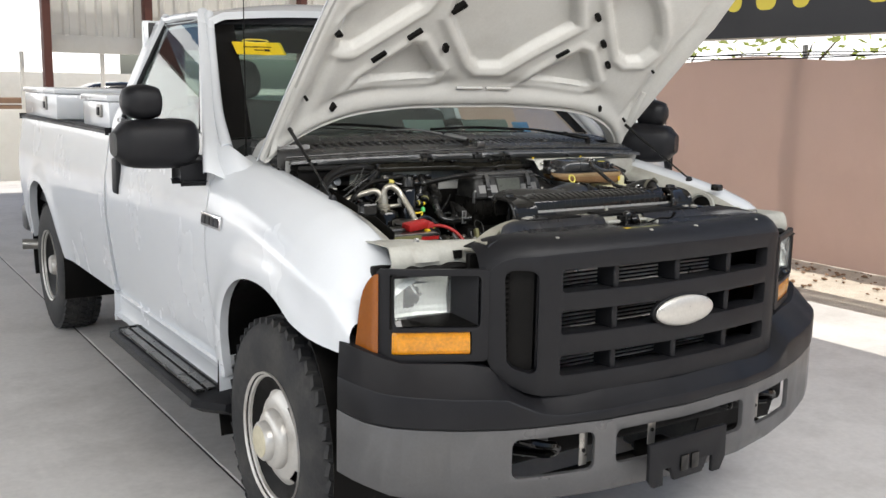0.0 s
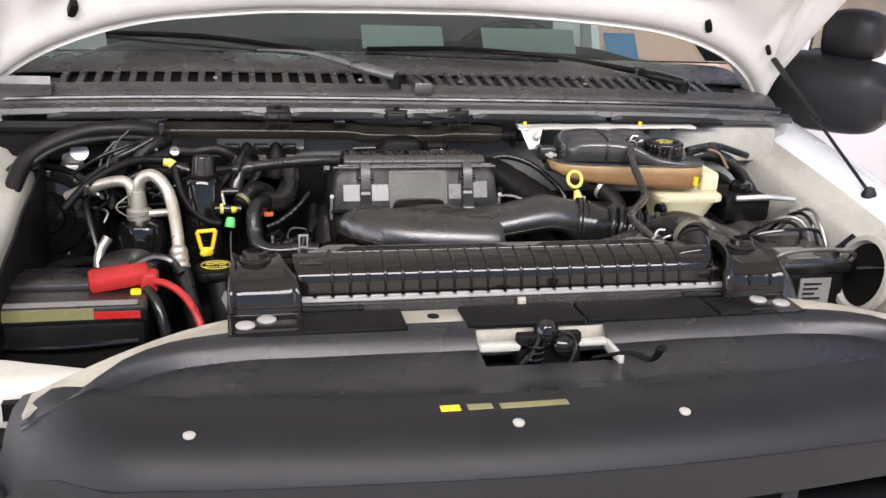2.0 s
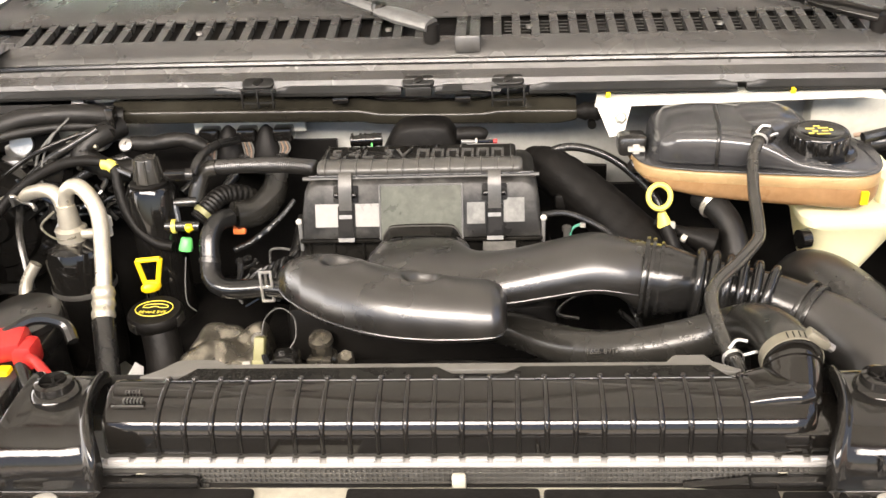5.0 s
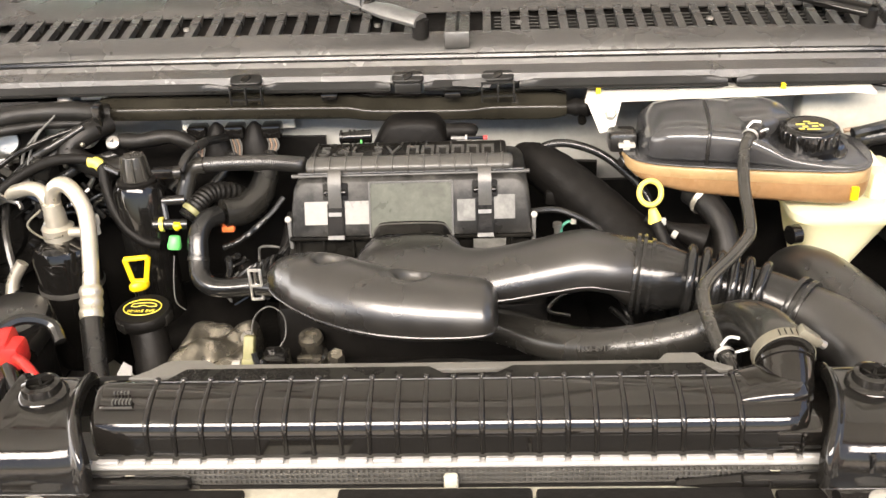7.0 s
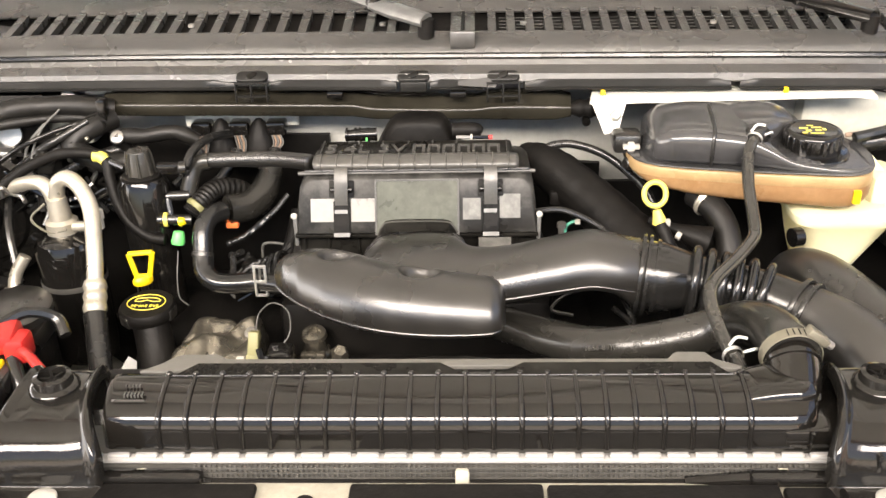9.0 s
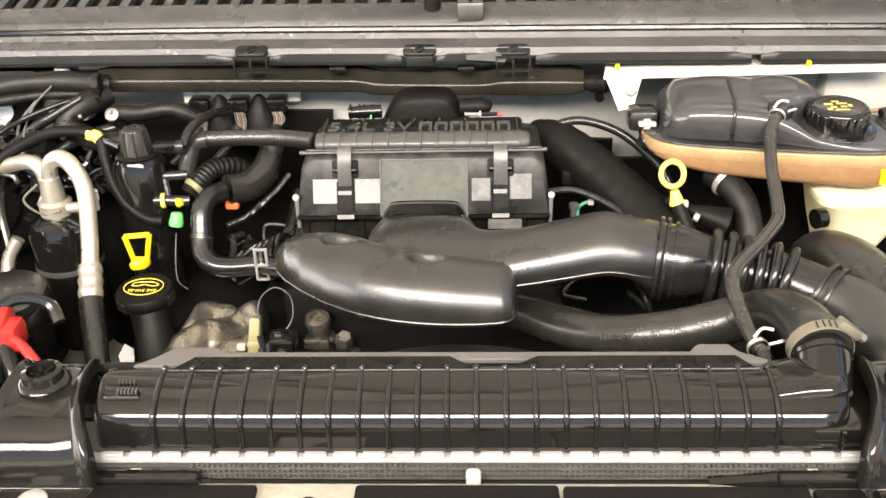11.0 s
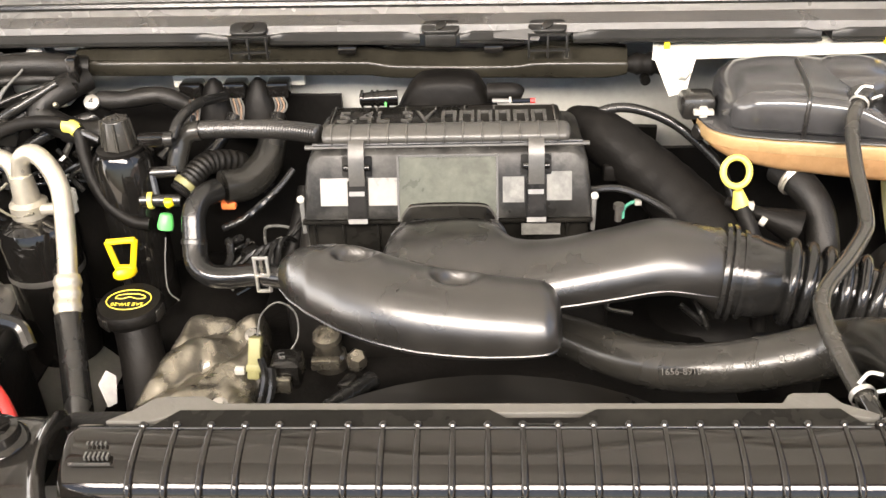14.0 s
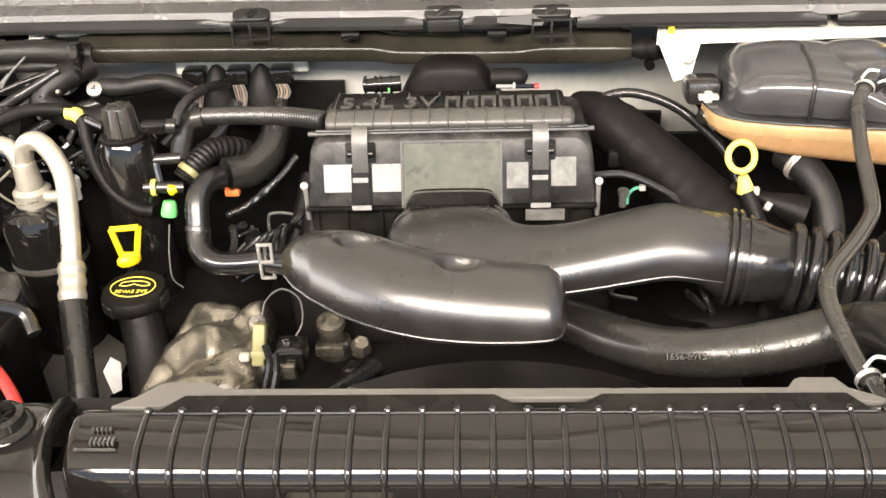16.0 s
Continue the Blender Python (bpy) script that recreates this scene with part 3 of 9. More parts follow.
    # shrubs beyond the fence
    for k, (x, y) in enumerate(((7.4, 3.2), (7.8, 5.6), (7.6, 0.8), (8.4, 8.2))):
        tree = thing("shrub_tree", (x, y, -0.01), "sunlit green shrub tree beyond the fence", "tree", group="trees beyond the fence")
        part("trunk", tube([(x, y, -0.01), (x + 0.05, y + 0.05, 0.8), (x - 0.05, y, 1.9)], [0.07, 0.05, 0.02], seg=8), bark, tree)
        for j in range(4):
            a = j * 1.6 + k
            part("limb", tube([(x, y, 0.9 + 0.2 * j), (x + 0.3 * math.cos(a), y + 0.3 * math.sin(a), 1.4 + 0.15 * j), (x + 0.6 * math.cos(a), y + 0.6 * math.sin(a), 1.9 + 0.1 * j)], [0.03, 0.02, 0.008], n=10, seg=6), bark, tree)
        bm = bmesh.new()
        for _ in range(480):
            a, r, h = rng.uniform(0, 6.28), rng.random() ** 0.5 * 1.25, rng.uniform(0.75, 2.9)
            r *= 1 - abs(h - 1.8) / 2.0
            c = V((x + r * math.cos(a), y + r * math.sin(a), h))
            d = V((rng.uniform(-1, 1), rng.uniform(-1, 1), rng.uniform(-0.6, 0.6))).normalized() * 0.07
            e = d.orthogonal().normalized() * 0.03
            vs = [bm.verts.new(q) for q in (c - d, c + e, c + d, c - e)]
            bm.faces.new(vs)
        part("crown", bm, leaf_mat, tree, smooth=0)


build_setting()

# ---------- the truck's outside ----------
TOP = [(0.28, 1.00), (0.33, 1.045), (0.40, 1.09), (0.50, 1.135), (0.62, 1.17), (0.78, 1.20), (1.0, 1.235), (1.25, 1.272), (1.40, 1.30)]
OUT = [(0.28, 0.895), (0.33, 0.935), (0.40, 0.968), (0.50, 0.992), (0.65, 1.0), (1.4, 1.0)]
SIDE = [(0.48, 0.945), (0.55, 0.958), (0.68, 0.980), (0.85, 0.998), (0.98, 1.005), (1.08, 1.0), (1.16, 0.985), (1.26, 0.972), (1.36, 0.955)]


def arch(y, cy, half=0.43, high=0.50, base=0.43):
    d = abs(y - cy) / half
    return base + high * math.sqrt(max(0, 1 - d ** 2.3)) if d < 1 else 0


def side_grid(ys, top, bottom, out=None, bulge=None, n=16):
    """A body side for x < 0: rows over y from a top line to a bottom line."""
    rows = []
    for y in ys:
        zt, zb = top(y), bottom(y)
        row = []
        for z in spread(zt, zb, n):
            x = table(SIDE, z)
            if out:
                x *= out(y)
            if bulge:
                x += bulge(y, z)
            row.append(V((-x, y, z)))
        row.append(V((-table(SIDE, zb) * (out(y) if out else 1) + 0.028, y, zb + 0.006)))
        rows.append(row)
    return rows


def flare(cy):
    def f(y, z):
        d = math.hypot(y - cy, (z - 0.42) * 0.9)
        return 0.018 * math.exp(-((d - 0.47) / 0.06) ** 2)
    return f


def build_truck():
    truck = thing("pickup_truck", (0, 2.4, 0), "white single-cab pickup truck with open hood and dark plastic grille", "pickup truck")

    # front fenders
    def fender():
        ys = spread(0.285, 0.62, 14) + spread(0.64, 1.24, 22) + [1.262, 1.275, 1.285, 1.33]
        rows = []
        line = [(0.80, 0.356), (0.90, 0.350), (0.97, 0.336), (1.02, 0.312), (1.045, 0.288)]
        for y in ys:
            zt = table(TOP, y)
            k = table(OUT, y)
            zb = max(arch(y, 0.85), table([(0.30, 0.800), (0.45, 0.812), (0.62, 0.86)], y) if y < 0.62 else 0.49)
            row = [V((-0.765, y, zt - 0.03)), V((-0.785, y, zt - 0.006)), V((-0.80, y, zt)), V((-0.835 * min(1, k + 0.02), y, zt + 0.004)), V((-0.885 * k, y, zt - 0.008)), V((-0.925 * k, y, zt - 0.03)), V((-0.955 * k, y, zt - 0.06))]
            z0 = zt - 0.09
            for z in spread(z0, zb, 14):
                x = table(SIDE, z) * k
                x = lerp(0.975 * k, x, min(1, (z0 - z) / 0.06))
                back = (table(line, z) - 0.285) * max(0, 1 - (y - 0.285) / 0.15)
                x += 0.975 * (table(OUT, y + back) - k) * min(1, (z0 - z) / 0.03)
                row.append(V((-(x + flare(0.85)(y, z)), y + back, z)))
            last = row[-1]
            row.append(V((last.x + 0.03, last.y, last.z + 0.008)))
            rows.append(row)
        return grid(rows)
    fr = part("fender", shell(fender(), 0.004), white_paint, truck, smooth=60)
    fl = part("fender", shell(mirror(fender()), 0.004), white_paint, truck, smooth=60)
    badge = plate(round_rect(-0.095, -0.024, 0.095, 0.024, 0.006), 0.006, Matrix.Translation((-1.003, 1.262, 1.070)) @ pose(0, 0, 0, 86, 0, -90), 0.002)
    bo = part("badge", badge, chrome, fr, "chrome model badge with dark inset")
    bar = bmesh.new()
    for k in range(4):
        box((-0.082 + 0.043 * k, -0.016, 0.006), (-0.048 + 0.043 * k, 0.016, 0.0085), 0.001, 1, bar)
    bmesh.ops.transform(bar, matrix=Matrix.Translation((-1.003, 1.262, 1.070)) @ pose(0, 0, 0, 86, 0, -90), verts=bar.verts)
    BASE[fr] = BASE[truck]
    part("badge_inset", bar, trim_black, fr)
    # wheel wells
    for s in (-1, 1):
        for cy in (0.85, 4.33):
            rows = []
            for a in spread(-20, 200, 22):
                c, q = math.cos(radians(a)), math.sin(radians(a))
                rows.append([V((s * x, cy + 0.47 * c, 0.44 + 0.50 * q)) for x in (0.975, 0.55)])
            part("wheel_liner", shell(grid(rows), 0.004), matt_black, truck)
    # doors
    for s in (-1, 1):
        ys = [1.338, 1.36, 1.39, 1.42, 1.45] + spread(1.48, 2.66, 11)
        bm = shell(grid(side_grid(ys, lambda y: table([(1.338, 1.285), (1.40, 1.318), (1.47, 1.36)], y), lambda y: 0.50)), 0.02)
        if s > 0:
            mirror(bm)
        door = part("door", bm, white_paint, truck, smooth=50)
        bm = box((s * 1.012, 2.48, 1.035), (s * 0.985, 2.56, 1.20), 0.012)
        part("door_handle", bm, trim_black, door, "black plastic door handle")
        # window frame as a welded band
        outline = [(1.46, 1.36, 0.948), (1.985, 1.797, 0.765), (2.06, 1.822, 0.752), (2.47, 1.822, 0.752), (2.54, 1.797, 0.765), (2.585, 1.36, 0.948)]
        bm = tube([(s * x, y, z) for y, z, x in outline], 0.017, n=46, seg=8)
        part("window_frame", bm, white_paint, door)
        bm = tube([(s * (x - 0.004), lerp(y, 2.2, 0.055), lerp(z, 1.55, 0.10)) for y, z, x in outline], 0.013, n=46, seg=6)
        part("window_seal", bm, trim_black, door)
        part("belt_seal", box((s * 0.955, 1.44, 1.352), (s * 0.94, 2.64, 1.376), 0.004), trim_black, door)
        bm = bmesh.new()
        bm.faces.new([bm.verts.new((s * (x - 0.008), y, z)) for y, z, x in [(1.47, 1.36, 0.948)] + outline[1:5] + [(2.58, 1.36, 0.948)]])
        pane = part("window_pane", shell(bm, 0.004), window_glass, door, smooth=0)
        pane.visible_shadow = False
        # towing mirror
        mir = part("mirror_housing", blob_loft(smooth_rows([(s * x, a, b, c, d) for x, a, b, c, d in ((0.995, 1.39, 1.47, 1.29, 1.38), (1.01, 1.36, 1.50, 1.255, 1.41), (1.06, 1.34, 1.52, 1.245, 1.418), (1.18, 1.34, 1.52, 1.245, 1.415), (1.25, 1.35, 1.51, 1.255, 1.405), (1.284, 1.38, 1.48, 1.29, 1.37))][::1 if s > 0 else -1], 26), 22, 3.2), trim_black, door, "black plastic towing mirror housing")
        part("mirror_top", blob_loft(smooth_rows([(s * x, a, b, c, d) for x, a, b, c, d in ((1.113, 1.42, 1.47, 1.45, 1.50), (1.125, 1.39, 1.50, 1.425, 1.523), (1.155, 1.385, 1.51, 1.415, 1.533), (1.20, 1.385, 1.51, 1.415, 1.533), (1.235, 1.40, 1.50, 1.43, 1.52), (1.248, 1.43, 1.47, 1.455, 1.495))][::1 if s > 0 else -1], 22), 20, 3.0), trim_black, door, "black round-cornered upper spotter mirror")
        part("mirror_neck", lathe([(0.03, 0), (0.025, 0.03)], (s * 1.17, 1.45, 1.40), seg=14), trim_black, door)
        part("mirror_arm", box((s * 0.935, 1.37 - 0.12 * (s > 0), 1.200), (s * 1.055, 1.47, 1.268), 0.018), trim_black, door)
        if s > 0:
            # folded forward on its arm
            for ob in door.children:
                if ob.name.startswith(("mirror_housing", "mirror_top", "mirror_neck")):
                    ob.location = V((-0.012, -0.185, -0.018)) if ob.name.startswith("mirror_h") else V((-0.03, -0.16, -0.032))
        if s > 0:
            # the driver's door stands open on its front hinges
            h = V((0.99, 1.345, 0)) - V((0, 2.4, 0))
            door.matrix_local = Matrix.Translation(h) @ Matrix.Rotation(radians(-57), 4, "Z") @ Matrix.Translation(-h)
            tagged(door, "white driver's door standing wide open")
            part("hinge", box((0.94, 1.30, 0.80), (1.0, 1.36, 0.86), 0.006), steel, truck)
            part("hinge", box((0.94, 1.30, 1.10), (1.0, 1.36, 1.16), 0.006), steel, truck)
    # cab: roof, pillars, rear wall, sills, floor
    rows = []
    for x in spread(-0.76, 0.76, 25):
        k = abs(x) / 0.76
        rise = 0.088 * (1 - k ** 2.6)
        rows.append([V((x, y, 1.822 + rise * table([(1.90, 0.30), (1.99, 0.72), (2.08, 0.92), (2.3, 1.0), (2.6, 0.95), (2.74, 0.3)], y) - 0.02 * (k > 0.98))) for y in spread(1.93, 2.75, 20)])
    part("roof", shell(grid(rows), 0.03), white_paint, truck, smooth=50)
    for s in (-1, 1):
        rows = []
        for v in spread(-0.30, 1.03, 28):
            a = V((lerp(0.952, 0.768, v), lerp(1.46, 1.985, v) + 0.010, lerp(1.36, 1.797, v)))
            b = V((lerp(0.877, 0.717, v), lerp(1.445, 2.02, v) - 0.004, lerp(1.342, 1.821, v)))
            row = []
            for q in spread(0, 1, 9):
                p = a.lerp(b, q) + V((0.6, -0.35, 0.35)) * 0.055 * (1 - abs(2 * q - 1) ** 2.6)
                row.append(V((s * p.x, p.y, p.z)))
            rows.append(row)
        part("pillar_skin", shell(grid(rows), 0.003), white_paint, truck, smooth=60)
        # raised rear corner of the fender at the pillar's foot
        up = path([(0.912, 1.430, 1.348), (0.898, 1.320, 1.318), (0.880, 1.270, 1.293), (0.856, 1.235, 1.268)], 14)
        dn = path([(0.966, 1.338, 1.225), (0.940, 1.25, 1.205), (0.910, 1.18, 1.190), (0.880, 1.10, 1.175)], 14)
        rows = [[V((s * p.x, p.y, p.z)) for p in (a.lerp(b, q) + V((0.7, 0, 0.7)) * 0.020 * (1 - (2 * q - 1) ** 2) for q in spread(0, 1, 8))] for a, b in zip(up, dn)]
        part("fender_corner", shell(grid(rows), 0.003), white_paint, truck, smooth=60)
        part("pillar_front", tube([(s * 0.905, 1.36, 1.315), (s * 0.875, 1.52, 1.44), (s * 0.80, 1.77, 1.64), (s * 0.735, 1.99, 1.825)], [0.022, 0.018, 0.016, 0.018], n=24, seg=14), white_paint, truck)
        bm = bmesh.new()
        rows = [[V((s * x, y, z)) for z, x in ((0.50, 0.945), (0.9, 0.995), (1.1, 0.995), (1.36, 0.95), (1.60, 0.845), (1.825, 0.745))] for y in (2.585, 2.735)]
        part("pillar_rear", shell(grid(rows, bm), 0.03), white_paint, truck, smooth=60)
        part("sill", box((s * 0.80, 1.30, 0.42), (s * 0.945, 2.74, 0.54), 0.03), white_paint, truck)
    bm = box((-0.94, 2.70, 0.5), (0.94, 2.74, 1.36), 0.01)
    box((-0.80, 2.70, 1.36), (-0.62, 2.735, 1.83), 0.008, 2, bm)
    box((0.62, 2.70, 1.36), (0.80, 2.735, 1.83), 0.008, 2, bm)
    box((-0.74, 2.70, 1.72), (0.74, 2.735, 1.83), 0.008, 2, bm)
    part("rear_wall", bm, white_paint, truck)
    pane = part("rear_window", box((-0.63, 2.712, 1.355), (0.63, 2.718, 1.725)), window_glass, truck, smooth=0)
    pane.visible_shadow = False
    # dark lining of the cabin
    part("headliner", box((-0.70, 2.02, 1.812), (0.70, 2.69, 1.822), 0.003), cloth_dark, truck, "dark cloth roof lining")
    for lo, hi in (((-0.78, 2.685, 0.9), (-0.60, 2.698, 1.82)), ((0.60, 2.685, 0.9), (0.78, 2.698, 1.82)), ((-0.60, 2.685, 1.70), (0.60, 2.698, 1.82)), ((-0.60, 2.685, 0.9), (0.60, 2.698, 1.38))):
        part("rear_lining", box(lo, hi, 0.004), cloth_dark, truck)
    part("cab_floor", box((-0.90, 1.30, 0.50), (0.90, 2.71, 0.56)), dash_grey, truck)
    # windscreen
    rows = []
    for u in spread(-1, 1, 22):
        row = []
        for v in spread(0, 1, 12):
            half = lerp(0.875, 0.715, v)
            row.append(V((u * half, lerp(1.315, 1.96, v) + lerp(0.13, 0.06, v) * u * u, lerp(1.362, 1.836, v) - lerp(0.02, 0.015, v) * u * u)))
        rows.append(row)
    pane = part("windscreen", shell(grid(rows), 0.005), window_glass, truck, smooth=60)
    pane.visible_shadow = False
    for s in (-1, 1):
        rows = []
        for v in spread(0, 1, 12):
            half = lerp(0.875, 0.715, v)
            rows.append([V((s * u * half, lerp(1.315, 1.96, v) + lerp(0.13, 0.06, v) * u * u - 0.003, lerp(1.362, 1.836, v) - lerp(0.02, 0.015, v) * u * u + 0.004)) for u in spread(0.90 - 0.02 * v, 1.0, 4)])
        frit = grid(rows)
        part("frit_band", shell(frit, 0.001), matt_black, truck, "black printed border of the windscreen", smooth=60)
    rows = []
    for u in spread(-1, 1, 22):
        rows.append([V((u * lerp(0.730, 0.712, v), lerp(1.905, 1.962, v) + 0.06 * u * u - 0.004, lerp(1.796, 1.840, v) - 0.015 * u * u + 0.003)) for v in (0, 1)])
    part("windscreen_trim", shell(grid(rows), 0.004), trim_black, truck, smooth=60)
    # cabin inside
    rows = smooth_rows([(-0.86, 1.46, 1.66, 1.05, 1.27), (-0.6, 1.42, 1.80, 1.0, 1.345), (0.0, 1.385, 1.82, 1.0, 1.355), (0.6, 1.42, 1.80, 1.0, 1.345), (0.86, 1.46, 1.66, 1.05, 1.27)], 20)
    part("dashboard", blob_loft(rows, 20, 3.5), dash_grey, truck)
    rows = smooth_rows([(-0.72, 2.40, 2.62, 0.9, 1.42), (-0.5, 2.36, 2.64, 0.9, 1.47), (0.0, 2.37, 2.64, 0.9, 1.45), (0.5, 2.36, 2.64, 0.9, 1.47), (0.72, 2.40, 2.62, 0.9, 1.42)], 24)
    seat = part("bench_backrest", blob_loft(rows, 20, 4), cloth_dark, truck, "dark cloth bench seat backrest")
    part("bench_seat", box((-0.74, 2.0, 0.72), (0.74, 2.5, 0.92), 0.05), cloth_dark, truck)
    for x in (-0.45, 0.45):
        part("headrest", blob_loft(smooth_rows([(x - 0.13, 2.45, 2.53, 1.50, 1.60), (x - 0.10, 2.43, 2.56, 1.47, 1.65), (x + 0.10, 2.43, 2.56, 1.47, 1.65), (x + 0.13, 2.45, 2.53, 1.50, 1.60)], 12), 16, 3), cloth_dark, truck)
    part("steering_wheel", tube([(0.42 + 0.19 * math.cos(a), 1.93 - 0.07 * math.sin(a), 1.21 + 0.17 * math.sin(a)) for a in spread(0, 2 * math.pi, 17)], 0.016, n=48, seg=8), dash_grey, truck)
    part("steering_column", tube([(0.42, 1.93, 1.21), (0.42, 1.70, 1.12)], [0.06, 0.04], n=4), dash_grey, truck)
    # papers on the dash and stickers on the screen
    for (x0, x1, y, z, m, lab) in ((-0.06, 0.14, 1.50, 1.355, paper, "white paper sheet on the dash"), (0.24, 0.48, 1.50, 1.355, paper, "white paper sheet on the dash"), (0.615, 0.705, 1.62, 1.325, blue_paper, "blue card on the dash")):
        h = 0.10 if m is blue_paper else 0.085
        part("paper_sheet", box((0, 0, 0), (x1 - x0, 0.003, h), m=Matrix.Translation((x0, y, z - 0.02)) @ pose(0, 0, 0, -38, 0, 0)), m, truck, lab)
    st = Matrix.Translation((-0.590, 1.812, 1.684)) @ pose(0, 0, 0, 37, 0, -2)
    part("price_sticker", plate(round_rect(-0.105, -0.042, 0.105, 0.042, 0.004), 0.002, st), yellow, truck, "yellow sticker with handwriting on the windscreen")
    bm = bmesh.new()
    for x, y, w, h in ((-0.035, 0.008, 0.03, 0.006), (0.015, 0.01, 0.04, 0.005), (-0.005, -0.012, 0.02, 0.006), (0.03, -0.012, 0.012, 0.014)):
        box((x - w, y - h / 2, 0.002), (x + w, y + h / 2, 0.003), bm=bm)
    bmesh.ops.transform(bm, matrix=st, verts=bm.verts)
    part("sticker_writing", bm, trim_black, truck)
    part("sticker_oval", tube([(st @ V((0.055 * math.cos(a), 0.052 + 0.011 * math.sin(a), 0.001))) for a in spread(0, 2 * math.pi, 13)], 0.003, n=30, seg=5), yellow_print, truck)
    part("antenna", tube([(-0.845, 1.33, 1.28), (-0.843, 1.335, 1.7), (-0.842, 1.34, 2.12)], [0.004, 0.0022, 0.0016], n=10, seg=6), matt_black, truck)
    part("antenna_base", lathe([(0.02, 0), (0.018, 0.012), (0.007, 0.03)], (-0.845, 1.33, 1.262), seg=14), trim_black, truck)
    # bed
    for s in (-1, 1):
        ys = spread(2.75, 3.86, 10) + spread(3.88, 4.78, 26) + spread(4.80, 4.99, 4)
        bm = shell(grid(side_grid(ys, lambda y: 1.30, lambda y: max(arch(y, 4.33), 0.52), bulge=flare(4.33))), 0.02)
        if s > 0:
            mirror(bm)
        bed = part("bed_side", bm, white_paint, truck, smooth=50)
        part("bed_rail_cap", box((s * 0.895, 2.76, 1.298), (s * 0.975, 4.99, 1.318), 0.008), trim_black, truck)
        part("tail_lamp", box((s * 0.93, 4.985, 0.85), (s * 0.965, 5.0, 1.2), 0.008), red_plastic, truck)
    part("bed_floor", box((-0.94, 2.76, 0.78), (0.94, 4.97, 0.84)), trim_black, truck)
    part("bed_front", box((-0.94, 2.755, 0.8), (0.94, 2.785, 1.30), 0.006), white_paint, truck)
    part("tailgate", box((-0.93, 4.95, 0.72), (0.93, 5.0, 1.30), 0.012), white_paint, truck)
    part("rear_bumper", box((-0.98, 5.02, 0.52), (0.98, 5.16, 0.70), 0.03), bumper_grey, truck)
    part("tail_pipe", tube([(-0.80, 4.66, 0.47), (-0.98, 4.78, 0.47), (-1.04, 4.80, 0.47)], 0.035, n=10, cap=True), steel, truck)
    for s in (-1, 1):
        part("chassis_rail", box((s * 0.40, 0.35, 0.42), (s * 0.50, 5.05, 0.60), 0.01), matt_black, truck)
    for y in (0.85, 4.33):
        part("axle", tube([(-0.80, y, 0.40), (0.80, y, 0.40)], 0.05, n=3, seg=12), matt_black, truck)
    part("underbody", box((-0.74, 1.25, 0.46), (0.74, 4.95, 0.52)), matt_black, truck)
    # running boards
    for s in (-1, 1):
        o = [(0.80, 0.37), (1.04, 0.37), (1.085, 0.395), (1.08, 0.42), (0.98, 0.435), (0.80, 0.45)]
        rows = [[V((s * (x - 0.10 * max(0, e)), y, z - 0.01 * max(0, e))) for x, z in o] for y, e in ((1.22, 1), (1.30, 0), (2.42, 0), (2.52, 1))]
        step = part("running_board", rings(bmesh.new(), rows), trim_black, truck, "ribbed black plastic running board", smooth=25)
        for k in range(3):
            part("tread_rib", box((s * (0.93 + 0.045 * k), 1.34, 0.428), (s * (0.955 + 0.045 * k), 2.38, 0.440), 0.004), rubber, step)
    # wheels
    for s in (-1, 1):
        for cy, front in ((0.85, True), (4.33, False)):
            wheel = part("wheel", lathe([(0.05, -0.10), (0.10, -0.12), (0.18, -0.12), (0.205, -0.11), (0.205, 0.10), (0.10, 0.05), (0.05, 0.05)], (s * 0.85, cy, 0.40), (s, 0, 0), 28), matt_black, truck)
            prof = [(0.212, 0.112), (0.235, 0.120), (0.30, 0.125), (0.35, 0.118), (0.380, 0.105), (0.392, 0.085), (0.395, 0.0), (0.392, -0.085), (0.380, -0.105), (0.33, -0.12), (0.235, -0.12), (0.212, -0.112)]
            tyre = part("tyre", lathe(prof, (s * 0.85, cy, 0.40), (s, 0, 0), 56, cap=False), tyre_rubber, wheel, "worn all-terrain tyre", smooth=40)
            bm = bmesh.new()
            rows_t = ((-0.088, 0.0), (-0.042, 0.5), (0.0, 0.0), (0.042, 0.5), (0.088, 0.0))
            for w, off in rows_t:
                for k in range(46):
                    a = (k + off) * 2 * math.pi / 46
                    m = Matrix.Translation((s * (0.85 + w), cy, 0.40)) @ Matrix.Rotation(a, 4, "X") @ Matrix.Translation((0, 0, 0.392 if abs(w) < 0.08 else 0.388)) @ Matrix.Rotation(0.25 * (1 if off else -1), 4, "Z")
                    b = bmesh.new()
                    bmesh.ops.create_cube(b, size=1)
                    for v in b.verts:
                        q = 0.82 if v.co.z > 0 else 1
                        v.co = V((v.co.x * 0.037 * q, v.co.y * 0.045 * q, v.co.z * 0.020))
                    bmesh.ops.transform(b, matrix=m, verts=b.verts)
                    join(bm, b)
            tagged(part("tread_pattern", bm, tyre_rubber, wheel, smooth=0), kind="stuff")
            # pressed steel disc with four hand holes
            rp = [(0.214, 0.118), (0.222, 0.124), (0.222, 0.116), (0.205, 0.108), (0.198, 0.07), (0.188, 0.055)]
            part("rim", lathe(rp, (s * 0.85, cy, 0.40), (s, 0, 0), 48, cap=False), rim_silver, wheel, "silver painted steel rim")
            rows = []
            nr, na = 7, 72
